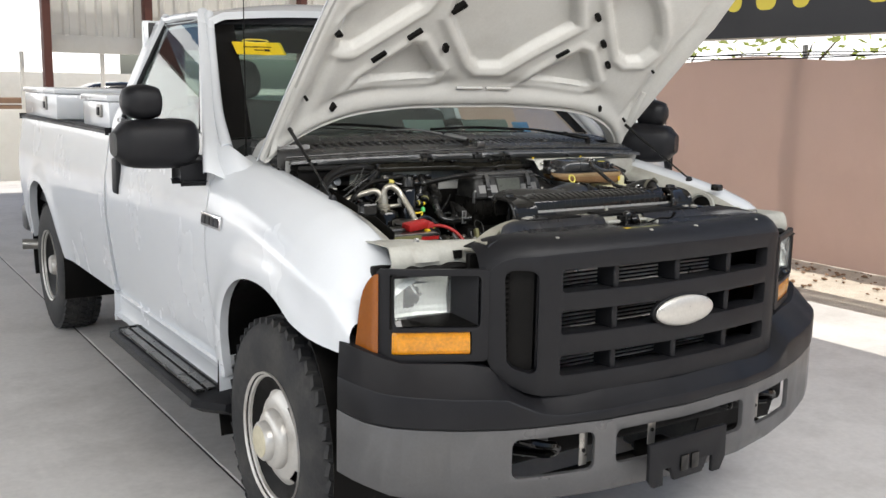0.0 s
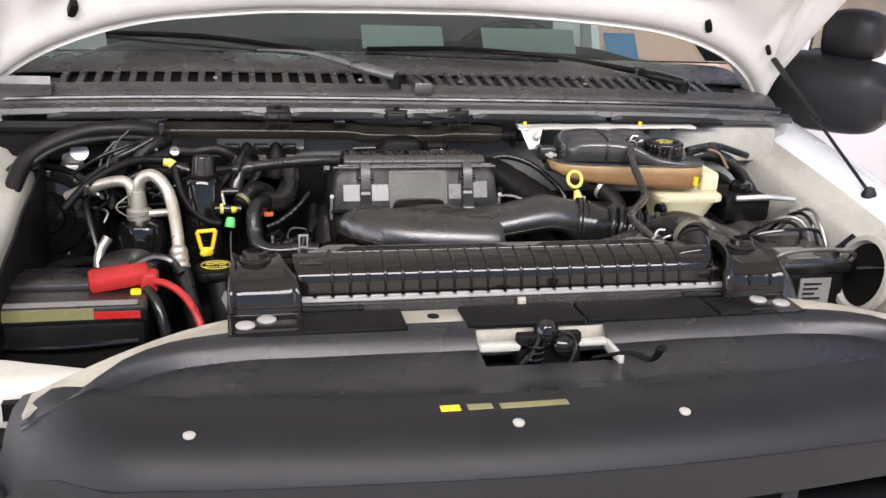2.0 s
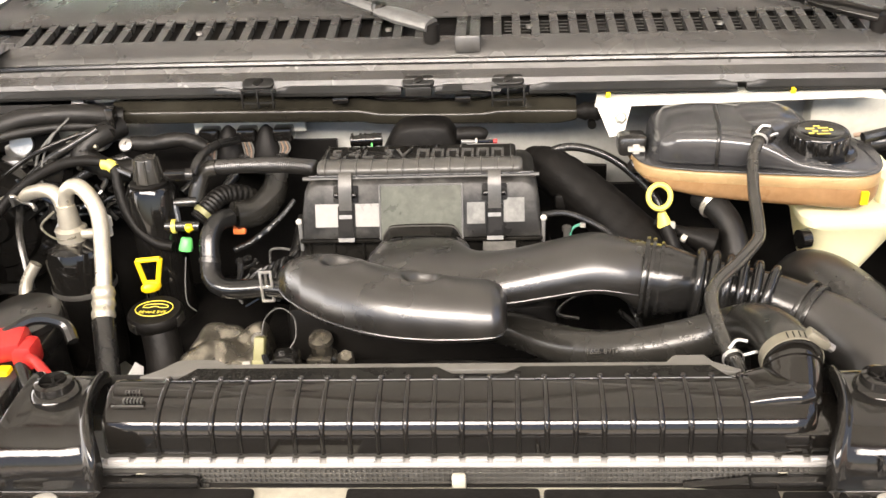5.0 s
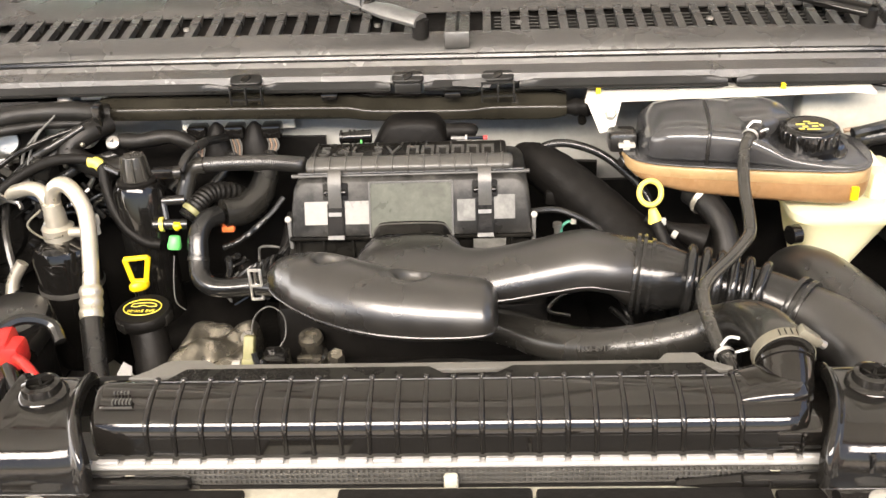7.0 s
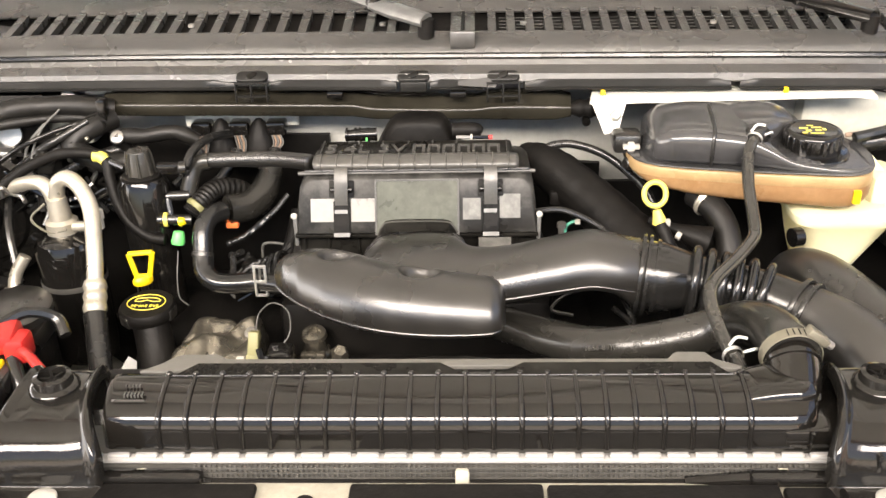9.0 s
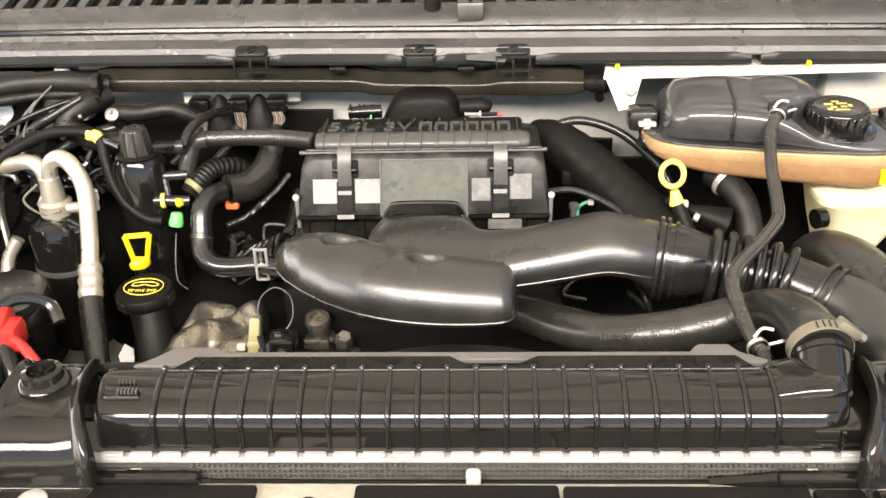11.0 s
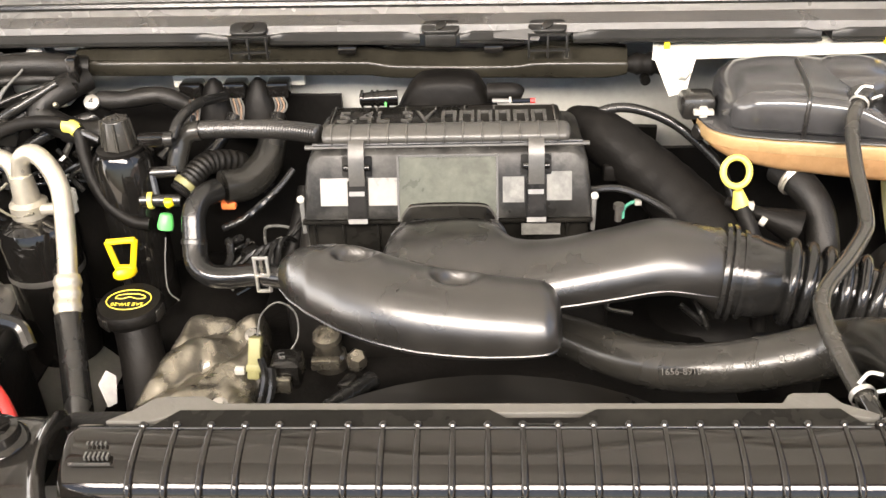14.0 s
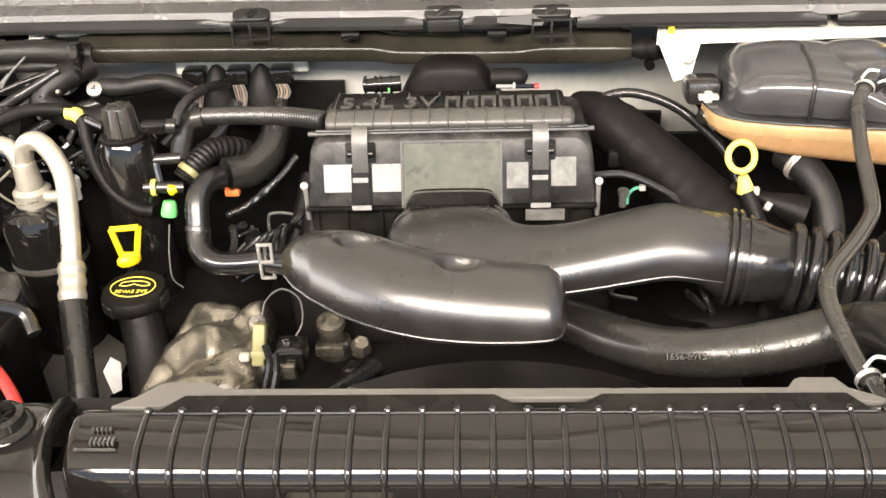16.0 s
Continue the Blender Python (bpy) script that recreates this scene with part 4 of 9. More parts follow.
            depth = {True: [0.055, 0.062, 0.075, 0.09, 0.098, 0.10, 0.095], False: [0.055, 0.05, 0.04, 0.03, 0.025, 0.02, 0.02]}[front]
            rad = [0.190, 0.178, 0.160, 0.140, 0.120, 0.100, 0.082]
            bm = bmesh.new()
            vs = [[bm.verts.new((s * (0.85 + depth[i]), cy + rad[i] * math.cos(a), 0.40 + rad[i] * math.sin(a))) for a in spread(0, 2 * math.pi, na + 1)[:-1]] for i in range(nr)]
            for i in range(nr - 1):
                for j in range(na):
                    if 1 <= i <= 2 and (j % 18) in (6, 7, 8, 9, 10):
                        continue
                    bm.faces.new((vs[i][j], vs[i][(j + 1) % na], vs[i + 1][(j + 1) % na], vs[i + 1][j]))
            part("disc", shell(bm, 0.004), rim_silver, wheel, smooth=50)
            if front:
                hub = part("hub", lathe([(0.100, 0.085), (0.100, 0.105), (0.092, 0.122), (0.078, 0.130), (0.066, 0.133), (0.064, 0.150), (0.056, 0.158), (0.0, 0.158)], (s * 0.85, cy, 0.40), (s, 0, 0), 40), rim_silver, wheel, "domed silver hub cover")
                part("hub_disc", lathe([(0.052, 0), (0.051, 0.003), (0.046, 0.0045), (0.0, 0.005)], (s * (0.85 + 0.157), cy, 0.40), (s, 0, 0), 32), hub_cream, wheel, "pale yellowed centre disc")
            else:
                part("hub", lathe([(0.085, 0.0), (0.082, 0.035), (0.065, 0.06), (0.062, 0.10), (0.050, 0.115), (0.0, 0.118)], (s * 0.85, cy, 0.40), (s, 0, 0), 32), rim_silver, wheel, "protruding rear hub")
            for k in range(0 if front else 8):
                a = k * math.pi / 4 + 0.2
                part("lug_nut", lathe([(0.010, 0), (0.010, 0.02), (0.006, 0.026)], (s * (0.85 + (0.10 if front else 0.02)), cy + 0.098 * math.cos(a), 0.40 + 0.098 * math.sin(a)), (s, 0, 0), 6), steel, wheel)

    # front bumper
    def by(x):
        x = abs(x)
        return table([(0, -0.035), (0.3, -0.012), (0.5, 0.032), (0.7, 0.095), (0.85, 0.155), (0.93, 0.205), (0.985, 0.27), (1.01, 0.36), (1.015, 0.46)], x)
    plan = []
    for x in spread(-0.93, 0.93, 63):
        plan.append((x, by(x)))
    end = [(0.958, 0.228), (0.978, 0.254), (0.990, 0.285), (0.996, 0.318)]
    plan = [(-x, y) for x, y in end[::-1]] + plan + end
    split = lambda x: table([(0, 0.610), (0.60, 0.610), (0.75, 0.619), (0.90, 0.634), (0.96, 0.648), (1.0, 0.668)], abs(x))
    top = lambda x: table([(0, 0.688), (0.50, 0.690), (0.555, 0.710), (0.63, 0.775), (0.70, 0.788), (0.88, 0.797), (0.95, 0.825), (1.0, 0.845)], abs(x))
    crease = lambda x: table([(0, 0.650), (0.44, 0.640), (0.50, 0.650), (0.60, 0.697), (0.66, 0.704), (0.76, 0.711), (0.90, 0.728), (0.93, 0.735), (1.0, 0.762)], abs(x))
    low = lambda x: table([(0, 0.385), (0.5, 0.39), (0.7, 0.402), (0.9, 0.442), (1.0, 0.49)], abs(x))
    rows = []
    for x, y in plan:
        o = V((x * 0.35, y - 0.9, 0)).normalized()
        p = V((x, y, 0))
        t, c, s_ = top(x), crease(x), split(x)
        k = table([(0.5, 0.05), (0.62, 0.078)], abs(x))
        rows.append([p - o * 0.18 + V((0, 0, t + 0.004)), p - o * (k + 0.022) + V((0, 0, t)), p - o * k + V((0, 0, t - 0.003)), p - o * 0.010 + V((0, 0, c + 0.004)), p - o * 0.003 + V((0, 0, c)), p + V((0, 0, c - 0.006)), p + V((0, 0, s_ + 0.008)), p - o * 0.003 + V((0, 0, s_ + 0.003)), p - o * 0.03 + V((0, 0, s_ + 0.002))])
    part("bumper_cover", shell(grid(rows), 0.004), trim_black, truck, "black textured plastic bumper cover", smooth=28)
    # pressed steel face with rounded openings
    edge_x = sorted({round(x, 4) for x, _ in plan})
    outline = [(x, split(x)) for x in edge_x] + [(x, low(x)) for x in edge_x[::-1]]
    holes = [round_rect(-0.585, 0.465, -0.335, 0.580, 0.022), round_rect(-0.262, 0.470, 0.292, 0.575, 0.022), round_rect(0.375, 0.463, 0.632, 0.570, 0.022)]

    def face_y(x):
        x = abs(x)
        return by(x) if x <= 0.93 else table([(0.93, 0.205)] + end[:4], x)
    bm = pierced(outline, holes, lambda x, z: face_y(x) + 0.004 + 0.016 * max(0, (0.47 - z) / 0.08) ** 2, spread(-1.0, 1.0, 50), [0.42, 0.455])
    part("bumper_face", rim_bevel(shell(bm, 0.016), 0.004), bumper_grey, truck, "grey painted steel bumper face with openings", smooth=35)
    part("bumper_back", box((-0.80, 0.22, 0.42), (0.80, 0.27, 0.70), 0.02), matt_black, truck)
    part("valance", box((-0.56, 0.12, 0.36), (0.56, 0.145, 0.42), 0.01), matt_black, truck)
    for x in (-0.47, 0.49):
        part("tow_hook", tube([(x - 0.06, 0.19, 0.545), (x + 0.0, 0.085, 0.540), (x + 0.055, 0.075, 0.525), (x + 0.045, 0.105, 0.495), (x - 0.05, 0.19, 0.50)], 0.013, n=24, seg=8), gloss_black, truck)
        part("hook_bracket", box((x - 0.09, 0.14, 0.47), (x - 0.06, 0.24, 0.56), 0.006), satin_black, truck)
        part("frame_horn", box((x + 0.0, 0.16, 0.47), (x + 0.10, 0.27, 0.58), 0.012), satin_black, truck)
    for x, z in ((-0.358, 0.520), (-0.112, 0.545), (0.405, 0.52)):
        br = part("bracket", box((x - 0.015, by(x) + 0.022, z - 0.045), (x + 0.015, by(x) + 0.027, z + 0.055), 0.002), steel, truck)
        part("bracket_hole", lathe([(0.006, 0), (0.006, 0.003)], (x, by(x) + 0.0222, z), (0, -1, 0), 12), matt_black, br)
    # plate holder
    out_ = [(-0.163, 0.142), (0.163, 0.142), (0.163, 0.04), (0.140, 0.0), (0.105, 0.0), (0.105, 0.055), (0.085, 0.055), (0.06, 0.012), (-0.06, 0.012), (-0.075, 0.055), (-0.105, 0.055), (-0.105, 0.005), (-0.143, 0.005), (-0.163, 0.03)]
    ph = part("plate_holder", plate(out_, 0.014, Matrix.Translation((-0.028, -0.066, 0.396)) @ pose(0, 0, 0, 90, 0, 0) @ pose(0, 0, 0, 0, 0, 1), 0.003), trim_black, truck, "empty black plastic number plate holder")
    for x0, x1 in ((-0.066, -0.034), (-0.022, 0.010)):
        part("slot_rib", box((x0, -0.086, 0.431), (x1, -0.078, 0.481), 0.003), gloss_black, ph)
    part("holder_stay", box((-0.06, -0.066, 0.41), (0.06, 0.12, 0.46), 0.004), matt_black, truck)
    # grille: one moulded front with openings, its outer cheeks swept back
    gy = lambda x: 0.022 + 0.18 * x * x if abs(x) < 0.5 else 0.067 + 0.72 * (abs(x) - 0.5)
    half_line = [(0.0, 1.100), (0.25, 1.099), (0.47, 1.093), (0.555, 1.086), (0.592, 1.072), (0.615, 1.045), (0.628, 0.98), (0.630, 0.90), (0.622, 0.815), (0.606, 0.768), (0.575, 0.728), (0.53, 0.702), (0.48, 0.690), (0.40, 0.683), (0.2, 0.680)]
    outline = half_line + [(0.0, 0.680)] + [(-x, z) for x, z in half_line[:0:-1]]
    holes = [round_rect(-0.430, z0, 0.442, z1, 0.010, 3) for z0, z1 in ((0.983, 1.048), (0.862, 0.930), (0.743, 0.802))]
    for s in (-1, 1):
        a = round_rect(0.507, 0.752, 0.580, 1.050, 0.024)
        holes.append([(s * (x + 0.03 * (z - 0.90) * (x - 0.5) / 0.08 - 0.004), z + 0.3 * (x - 0.507) * (1 if z < 0.9 else 0)) for x, z in a])
    bm = pierced(outline, holes, lambda x, z: gy(x) + 0.05 * max(0, 0.76 - z) ** 2 * 4, spread(-0.60, 0.60, 31) + [-0.5, 0.5], [])
    grille = part("grille", rim_bevel(shell(bm, 0.040), 0.005), trim_black, truck, "dark grey textured plastic grille", smooth=30)
    for x in (-0.235, 0.005, 0.245):
        for zt, zb in ((1.050, 0.981), (0.932, 0.860), (0.804, 0.741)):
            part("grille_post", box((x - 0.011, gy(x) + 0.016, zb), (x + 0.011, gy(x) + 0.09, zt), 0.003, 1), trim_black, grille)
    for z in (1.048, 0.983, 0.930, 0.862, 0.802, 0.743):
        up = 0.006 if z in (1.048, 0.930, 0.802) else -0.006
        rows = [[V((x, gy(x) + 0.036, z)), V((x, gy(x) + 0.095, z + up)), V((x, gy(x) + 0.095, z + up * 2)), V((x, gy(x) + 0.036, z + up * 0.8))] for x in spread(-0.43, 0.44, 15)]
        part("duct_wall", rings(bmesh.new(), rows), trim_black, grille)
    for s in (-1, 1):
        rows = [[V((s * x, gy(x) + 0.036 + 0.010 * (x > 0.56), z)) for x in spread(0.495, 0.592, 5)] for z in spread(0.735, 1.065, 4)]
        part("side_inset", shell(grid(rows), 0.006), matt_black, grille)
        for z in spread(0.79, 1.03, 17):
            part("inset_rib", box((s * 0.552, gy(0.56) + 0.030, z - 0.003), (s * 0.570, gy(0.56) + 0.040, z + 0.003), 0.001, 1), matt_black, grille)
    # rounded shoulder that turns back into the cover above the radiator
    rows = []
    for x in spread(-0.632, 0.632, 45):
        e = max(0, abs(x) - 0.50) / 0.132
        y = gy(x)
        z0 = table([(0.0, 1.100), (0.25, 1.099), (0.47, 1.093), (0.555, 1.086), (0.592, 1.072), (0.615, 1.045), (0.632, 1.0)], abs(x))
        hi = 1.142 - 0.040 * e ** 2.2
        rows.append([V((x, y + 0.014, z0 - 0.006)), V((x, y + 0.001, z0 - 0.001)), V((x * 0.998, y + 0.006, lerp(z0, hi, 0.22))), V((x * 0.992, y + 0.022, lerp(z0, hi, 0.60))), V((x * 0.985, y + 0.045, lerp(z0, hi, 0.88))), V((x * 0.98, y + 0.075, hi)), V((x * 0.975, y + 0.115, hi - 0.004))])
    part("grille_shoulder", shell(grid(rows), 0.004), trim_black, grille, smooth=40)
    # worn stickers and pale screws on the top of the grille
    part("yellow_tag", box((-0.162, 0.096, 1.1405), (-0.140, 0.108, 1.1428), 0.0008, 1), yellow, grille, "small yellow tag")
    for x0, x1, y in ((-0.132, -0.104, 0.102), (-0.096, -0.018, 0.1005)):
        part("worn_sticker", box((x0, y - 0.006, 1.1405), (x1, y + 0.006, 1.1422), 0.0005, 1), olive_plastic, grille, "faded worn sticker")
    for x, y, z in ((-0.4228, 0.096, 1.1325), (-0.0836, 0.070, 1.1362), (0.1077, 0.070, 1.1362), (0.42, 0.096, 1.1325)):
        part("push_screw", lathe([(0.0065, 0), (0.0065, 0.002), (0.003, 0.0035)], (x, y, z), (0, -0.17, 0.98), 12), screw_white, grille, "pale push screw")
    em = bmesh.new()
    bmesh.ops.create_uvsphere(em, u_segments=40, v_segments=16, radius=1)
    for v in em.verts:
        v.co = V((0.018 + v.co.x * 0.122, 0.012 + v.co.y * 0.016, 0.893 + v.co.z * 0.046))
    part("emblem", em, emblem_silver, grille, "blank silver oval emblem", smooth=80)
    oval = [(0.128 * math.cos(a), 0.050 * math.sin(a)) for a in spread(0, 2 * math.pi, 41)[:-1]]
    part("emblem_back", plate(oval, 0.016, Matrix.Translation((0.018, 0.034, 0.893)) @ pose(0, 0, 0, 90, 0, 0), 0.003), trim_black, grille)
    # condenser behind the grille
    cond = part("condenser", box((-0.33, 0.20, 0.66), (0.33, 0.225, 1.10), 0.003), matt_black, truck)
    for z in spread(0.68, 1.08, 34):
        part("cooling_tube", box((-0.33, 0.194, z - 0.0022), (0.33, 0.202, z + 0.0022)), aluminium, cond, smooth=0)
    for x in (-0.345, 0.345):
        part("condenser_header", lathe([(0.014, 0), (0.014, 0.46)], (x, 0.205, 0.65), seg=12), aluminium, cond)
    part("support_panel", box((-0.62, 0.24, 0.60), (0.62, 0.26, 1.08), 0.004), matt_black, truck)
    # headlamps
    for s in (-1, 1):
        def lamp_y(x):
            return table([(0.60, 0.140), (0.637, 0.155), (0.84, 0.258), (0.878, 0.292), (0.90, 0.318), (0.93, 0.352), (0.985, 0.43)], abs(x))

        def side(bm):
            return bm if s < 0 else mirror(bm)
        # bezel with the lamp recess, the signal opening and a closed back
        fy = lambda x, z: lamp_y(x)
        o = round_rect(-0.886, 0.792, -0.616, 1.052, 0.012, 3)
        hl = [round_rect(-0.850, 0.888, -0.637, 1.034, 0.014, 4), round_rect(-0.854, 0.812, -0.658, 0.876, 0.004, 2)]
        lamp = part("headlamp", side(rim_bevel(shell(pierced(o, hl, fy, spread(-0.87, -0.63, 9), []), 0.014), 0.003)), trim_black, truck, "headlamp unit with clear lens and black bezel", smooth=35)
        part("lamp_back", side(box((-0.875, 0.335, 0.79), (-0.615, 0.36, 1.05), 0.006)), matt_black, lamp)
        # moulded recess: floor, roof and inner cheek
        front = lambda x: lamp_y(x) + 0.012
        deep = lambda x: table([(0.672, 0.262), (0.85, 0.282)], x)
        rows = [[V((-x, front(x), 0.889)), V((-max(x, 0.672), deep(max(x, 0.672)), 0.912))] for x in spread(0.637, 0.850, 10)]
        part("recess_floor", side(shell(grid(rows), 0.004)), gloss_black, lamp)
        rows = [[V((-x, front(x), 1.033)), V((-max(x, 0.672), deep(max(x, 0.672)), 1.022))] for x in spread(0.637, 0.850, 10)]
        part("recess_roof", side(shell(grid(rows), 0.004)), trim_black, lamp)
        rows = [[V((-0.638, front(0.638), z0)), V((-0.655, 0.22, lerp(z0, z1, 0.5))), V((-0.675, 0.268, z1))] for z0, z1 in ((1.034, 1.024), (0.96, 0.965), (0.888, 0.910))]
        part("outer_cheek", side(box((-0.8585, 0.268, 0.885), (-0.8535, 0.336, 1.036))), matt_black, lamp)
        part("upper_cover", side(box((-0.8585, 0.262, 1.030), (-0.66, 0.336, 1.035))), matt_black, lamp)
        part("inner_cheek", side(shell(grid(rows), 0.004)), trim_black, lamp)
        # reflector bowl and lens
        bowl = lambda x, z: max(0, 1 - ((x - 0.760) / 0.105) ** 2 - ((z - 0.966) / 0.085) ** 2)
        rows = [[V((-x, deep(x) + 0.006 + 0.026 * bowl(x, z) ** 0.9 + 0.0014 * abs(math.sin(x * 210)) + 0.0012 * abs(math.sin(z * 190)), z)) for z in spread(0.906, 1.026, 40)] for x in spread(0.672, 0.850, 60)]
        part("reflector", side(shell(grid(rows), 0.003)), lens_core, lamp, "bright stepped reflector", smooth=60)
        rows = []
        for x in spread(0.672, 0.852, 20):
            rows.append([V((-x, deep(x) - 0.004 - 0.012 * (1 - ((x - 0.762) / 0.09) ** 4) * (1 - ((z - 0.966) / 0.06) ** 4), z)) for z in spread(0.906, 1.026, 14)])
        pane = part("lens", side(shell(grid(rows), 0.003)), lens_glass, lamp, "clear slightly hazed headlamp lens", smooth=60)
        pane.visible_shadow = False
        # fluted signal lens
        rows = []
        for x in spread(0.660, 0.853, 60):
            rows.append([V((-x, lamp_y(x) + 0.007 + 0.0006 * math.sin(230 * x) * math.sin(90 * z) - 0.004 * (1 - ((z - 0.844) / 0.033) ** 4), z)) for z in spread(0.813, 0.875, 22)])
        part("turn_signal", side(shell(grid(rows), 0.008)), signal_lens, lamp, "bright amber turn signal lens", smooth=60)
        rows = []
        for q in spread(0, 1, 12):
            x = lerp(0.884, 0.930, q)
            zt = 1.038 - 0.10 * q ** 2.6 - 0.06 * q ** 8
            zb = lerp(0.800, 0.808, q)
            rows.append([V((-lerp(x, 0.884 + (x - 0.884) * 0.80, f), lamp_y(x) - 0.006 - 0.008 * math.sin(math.pi * min(1, q * 1.3)), lerp(zb, zt, f))) for f in spread(0, 1, 14)])
        part("side_marker", side(shell(grid(rows), 0.008)), amber_lens, lamp, "dark amber side marker lens", smooth=60)

    # hood, raised on its hinges; local v runs from the hinge end to the nose
    def hood_at(u, v, drop=0.0):
        """u: across in metres, v: along from the rear corners, drop: below the skin, towards the engine."""
        y, z = 1.22, 1.285
        steps = 12
        for i in range(steps):
            ang = radians(table([(0, 53), (0.5, 50), (1.2, 44)], v * (i + 0.5) / steps))
            y -= v / steps * math.cos(ang)
            z += v / steps * math.sin(ang)
        crown = 0.075 * (1 - (u / 0.80) ** 2) - drop
        return V((u, y + crown * math.sin(ang), z + crown * math.cos(ang)))
    wide = 0.825
    centre = lambda v: -0.03 + 0.13 * v
    rear = lambda q: 0.195 * (1 - abs(q) ** 6)
    nose = lambda q: 1.20 - 0.16 * abs(q) ** 3
    half = lambda v: table([(0, wide), (0.7, wide + 0.014), (1.2, wide - 0.06)], v)
    rows = []
    for q in spread(-1, 1, 41):
        row = []
        for f in spread(0, 1, 30):
            v = lerp(rear(q), nose(q), f)
            row.append(hood_at(centre(v) + q * half(v), v, 0.0))
        rows.append(row)
    hood = part("hood", shell(grid(rows), 0.003), white_paint, truck, "raised white hood", smooth=60)

    # pressed inner panel: hollow ribs round shallow pockets that show the skin
    pockets = [
        [(-0.112, 0.430), (-0.066, 0.402), (0.036, 0.404), (0.270, 0.615), (0.19, 0.74), (0.06, 0.95), (-0.12, 0.95), (-0.30, 0.76), (-0.295, 0.63)],
        [(-0.572, 0.347), (-0.566, 0.362), (-0.405, 0.498), (-0.370, 0.494), (-0.248, 0.378), (-0.250, 0.356), (-0.270, 0.350)],
        [(0.200, 0.352), (0.206, 0.364), (0.352, 0.497), (0.388, 0.490), (0.492, 0.366), (0.490, 0.346), (0.470, 0.340)],
        [(0.548, 0.510), (0.598, 0.485), (0.660, 0.498), (0.690, 0.555), (0.676, 0.620), (0.600, 0.720), (0.51, 0.80), (0.42, 0.82), (0.365, 0.745)],
        [(-0.690, 0.500), (-0.640, 0.497), (-0.43, 0.661), (-0.40, 0.745), (-0.48, 0.80), (-0.62, 0.72), (-0.705, 0.60)]]

    def signed(poly, u, v):
        area = sum(x0 * y1 - x1 * y0 for (x0, y0), (x1, y1) in zip(poly, poly[1:] + poly[:1]))
        d = 1e9
        for (x0, y0), (x1, y1) in zip(poly, poly[1:] + poly[:1]):
            ex, ey = x1 - x0, y1 - y0
            d = min(d, ((u - x0) * -ey + (v - y0) * ex) / math.hypot(ex, ey) * math.copysign(1, area))
        return d

    def inner_drop(u, v, q):
        """Depth of the inner panel under the skin."""
        d = max(signed(p, u, v) for p in pockets)
        e = v - rear(q)
        s = min(e, (1 - abs(q)) * wide + 0.012)
        # broad soft valley behind the rear beam, then the beam itself
        body = 0.046 + 0.014 * math.exp(-((e - 0.055) / 0.035) ** 2) - 0.016 * math.exp(-((e - 0.125) / 0.030) ** 2) * math.exp(-((abs(u + 0.03) - 0.36) / 0.26) ** 4)
        # raised ribs close round the pockets and a sharp step down inside them
        body += 0.010 * math.exp(-((d + 0.030) / 0.016) ** 2)
        inside = max(0.0, min(1.0, (d + 0.006) / 0.012))
        body = lerp(body, 0.016, inside * inside * (3 - 2 * inside))
        # double bead along the rear edge
        body += 0.006 * math.exp(-((e - 0.020) / 0.006) ** 2) - 0.007 * math.exp(-((e - 0.032) / 0.005) ** 2)
        # long side channels
        body -= 0.022 * math.exp(-((abs(q) - 0.90) / 0.030) ** 2) * min(1, max(0, (v - 0.18) / 0.1))
        body += 0.003 * noise.noise((u * 7, v * 7, 2))
        return lerp(0.006, body, max(0, min(1, s / 0.022)))
    rows = []
    for q in spread(-0.992, 0.992, 201):
        row = []
        for f in spread(0.0, 0.985, 150):
            v = lerp(rear(q) + 0.003, nose(q), f ** 1.25)
            u = centre(v) + q * half(v)
            row.append(hood_at(u, v, inner_drop(u, v, q)))
        rows.append(row)
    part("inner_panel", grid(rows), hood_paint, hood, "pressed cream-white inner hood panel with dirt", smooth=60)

    def on_hood(u, v, w, h, turn=0.0, lift=0.050):
        c = hood_at(u, v, lift)
        du = (hood_at(u + 0.01, v, lift) - hood_at(u - 0.01, v, lift)).normalized()
        dv = (hood_at(u, v + 0.01, lift) - hood_at(u, v - 0.01, lift)).normalized()
        n = du.cross(dv)
        m = Matrix(((du.x, dv.x, n.x, c.x), (du.y, dv.y, n.y, c.y), (du.z, dv.z, n.z, c.z), (0, 0, 0, 1)))
        return plate(round_rect(-w / 2, -h / 2, w / 2, h / 2, min(w, h) * 0.42), 0.024, m @ pose(0, 0, 0, 0, 0, turn) @ Matrix.Translation((0, 0, -0.013)))
    for u, v, w, h, t in ((-0.530, 0.462, 0.058, 0.013, 40), (-0.418, 0.552, 0.058, 0.014, 40), (-0.282, 0.660, 0.060, 0.016, 40), (-0.261, 0.491, 0.020, 0.034, 14), (0.338, 0.667, 0.034, 0.020, -50), (0.433, 0.554, 0.034, 0.020, -50), (0.510, 0.461, 0.034, 0.018, -50), (0.273, 0.490, 0.056, 0.011, 42), (-0.642, 0.252, 0.014, 0.028, -25), (0.593, 0.246, 0.014, 0.028, 25), (-0.726, 0.566, 0.026, 0.014, 0), (-0.765, 0.305, 0.010, 0.010, 0), (-0.785, 0.172, 0.011, 0.010, 0), (0.735, 0.46, 0.010, 0.010, 0), (0.745, 0.20, 0.010, 0.010, 0)):
        part("slot", on_hood(u, v, w, h, t), matt_black, hood)
    for u0, u1 in ((-0.128, -0.012), (0.008, 0.122)):
        part("stiffening_bead", tube([hood_at(u, 0.306, 0.050) for u in spread(u0, u1, 4)], 0.005, n=12, seg=8), hood_paint, hood)
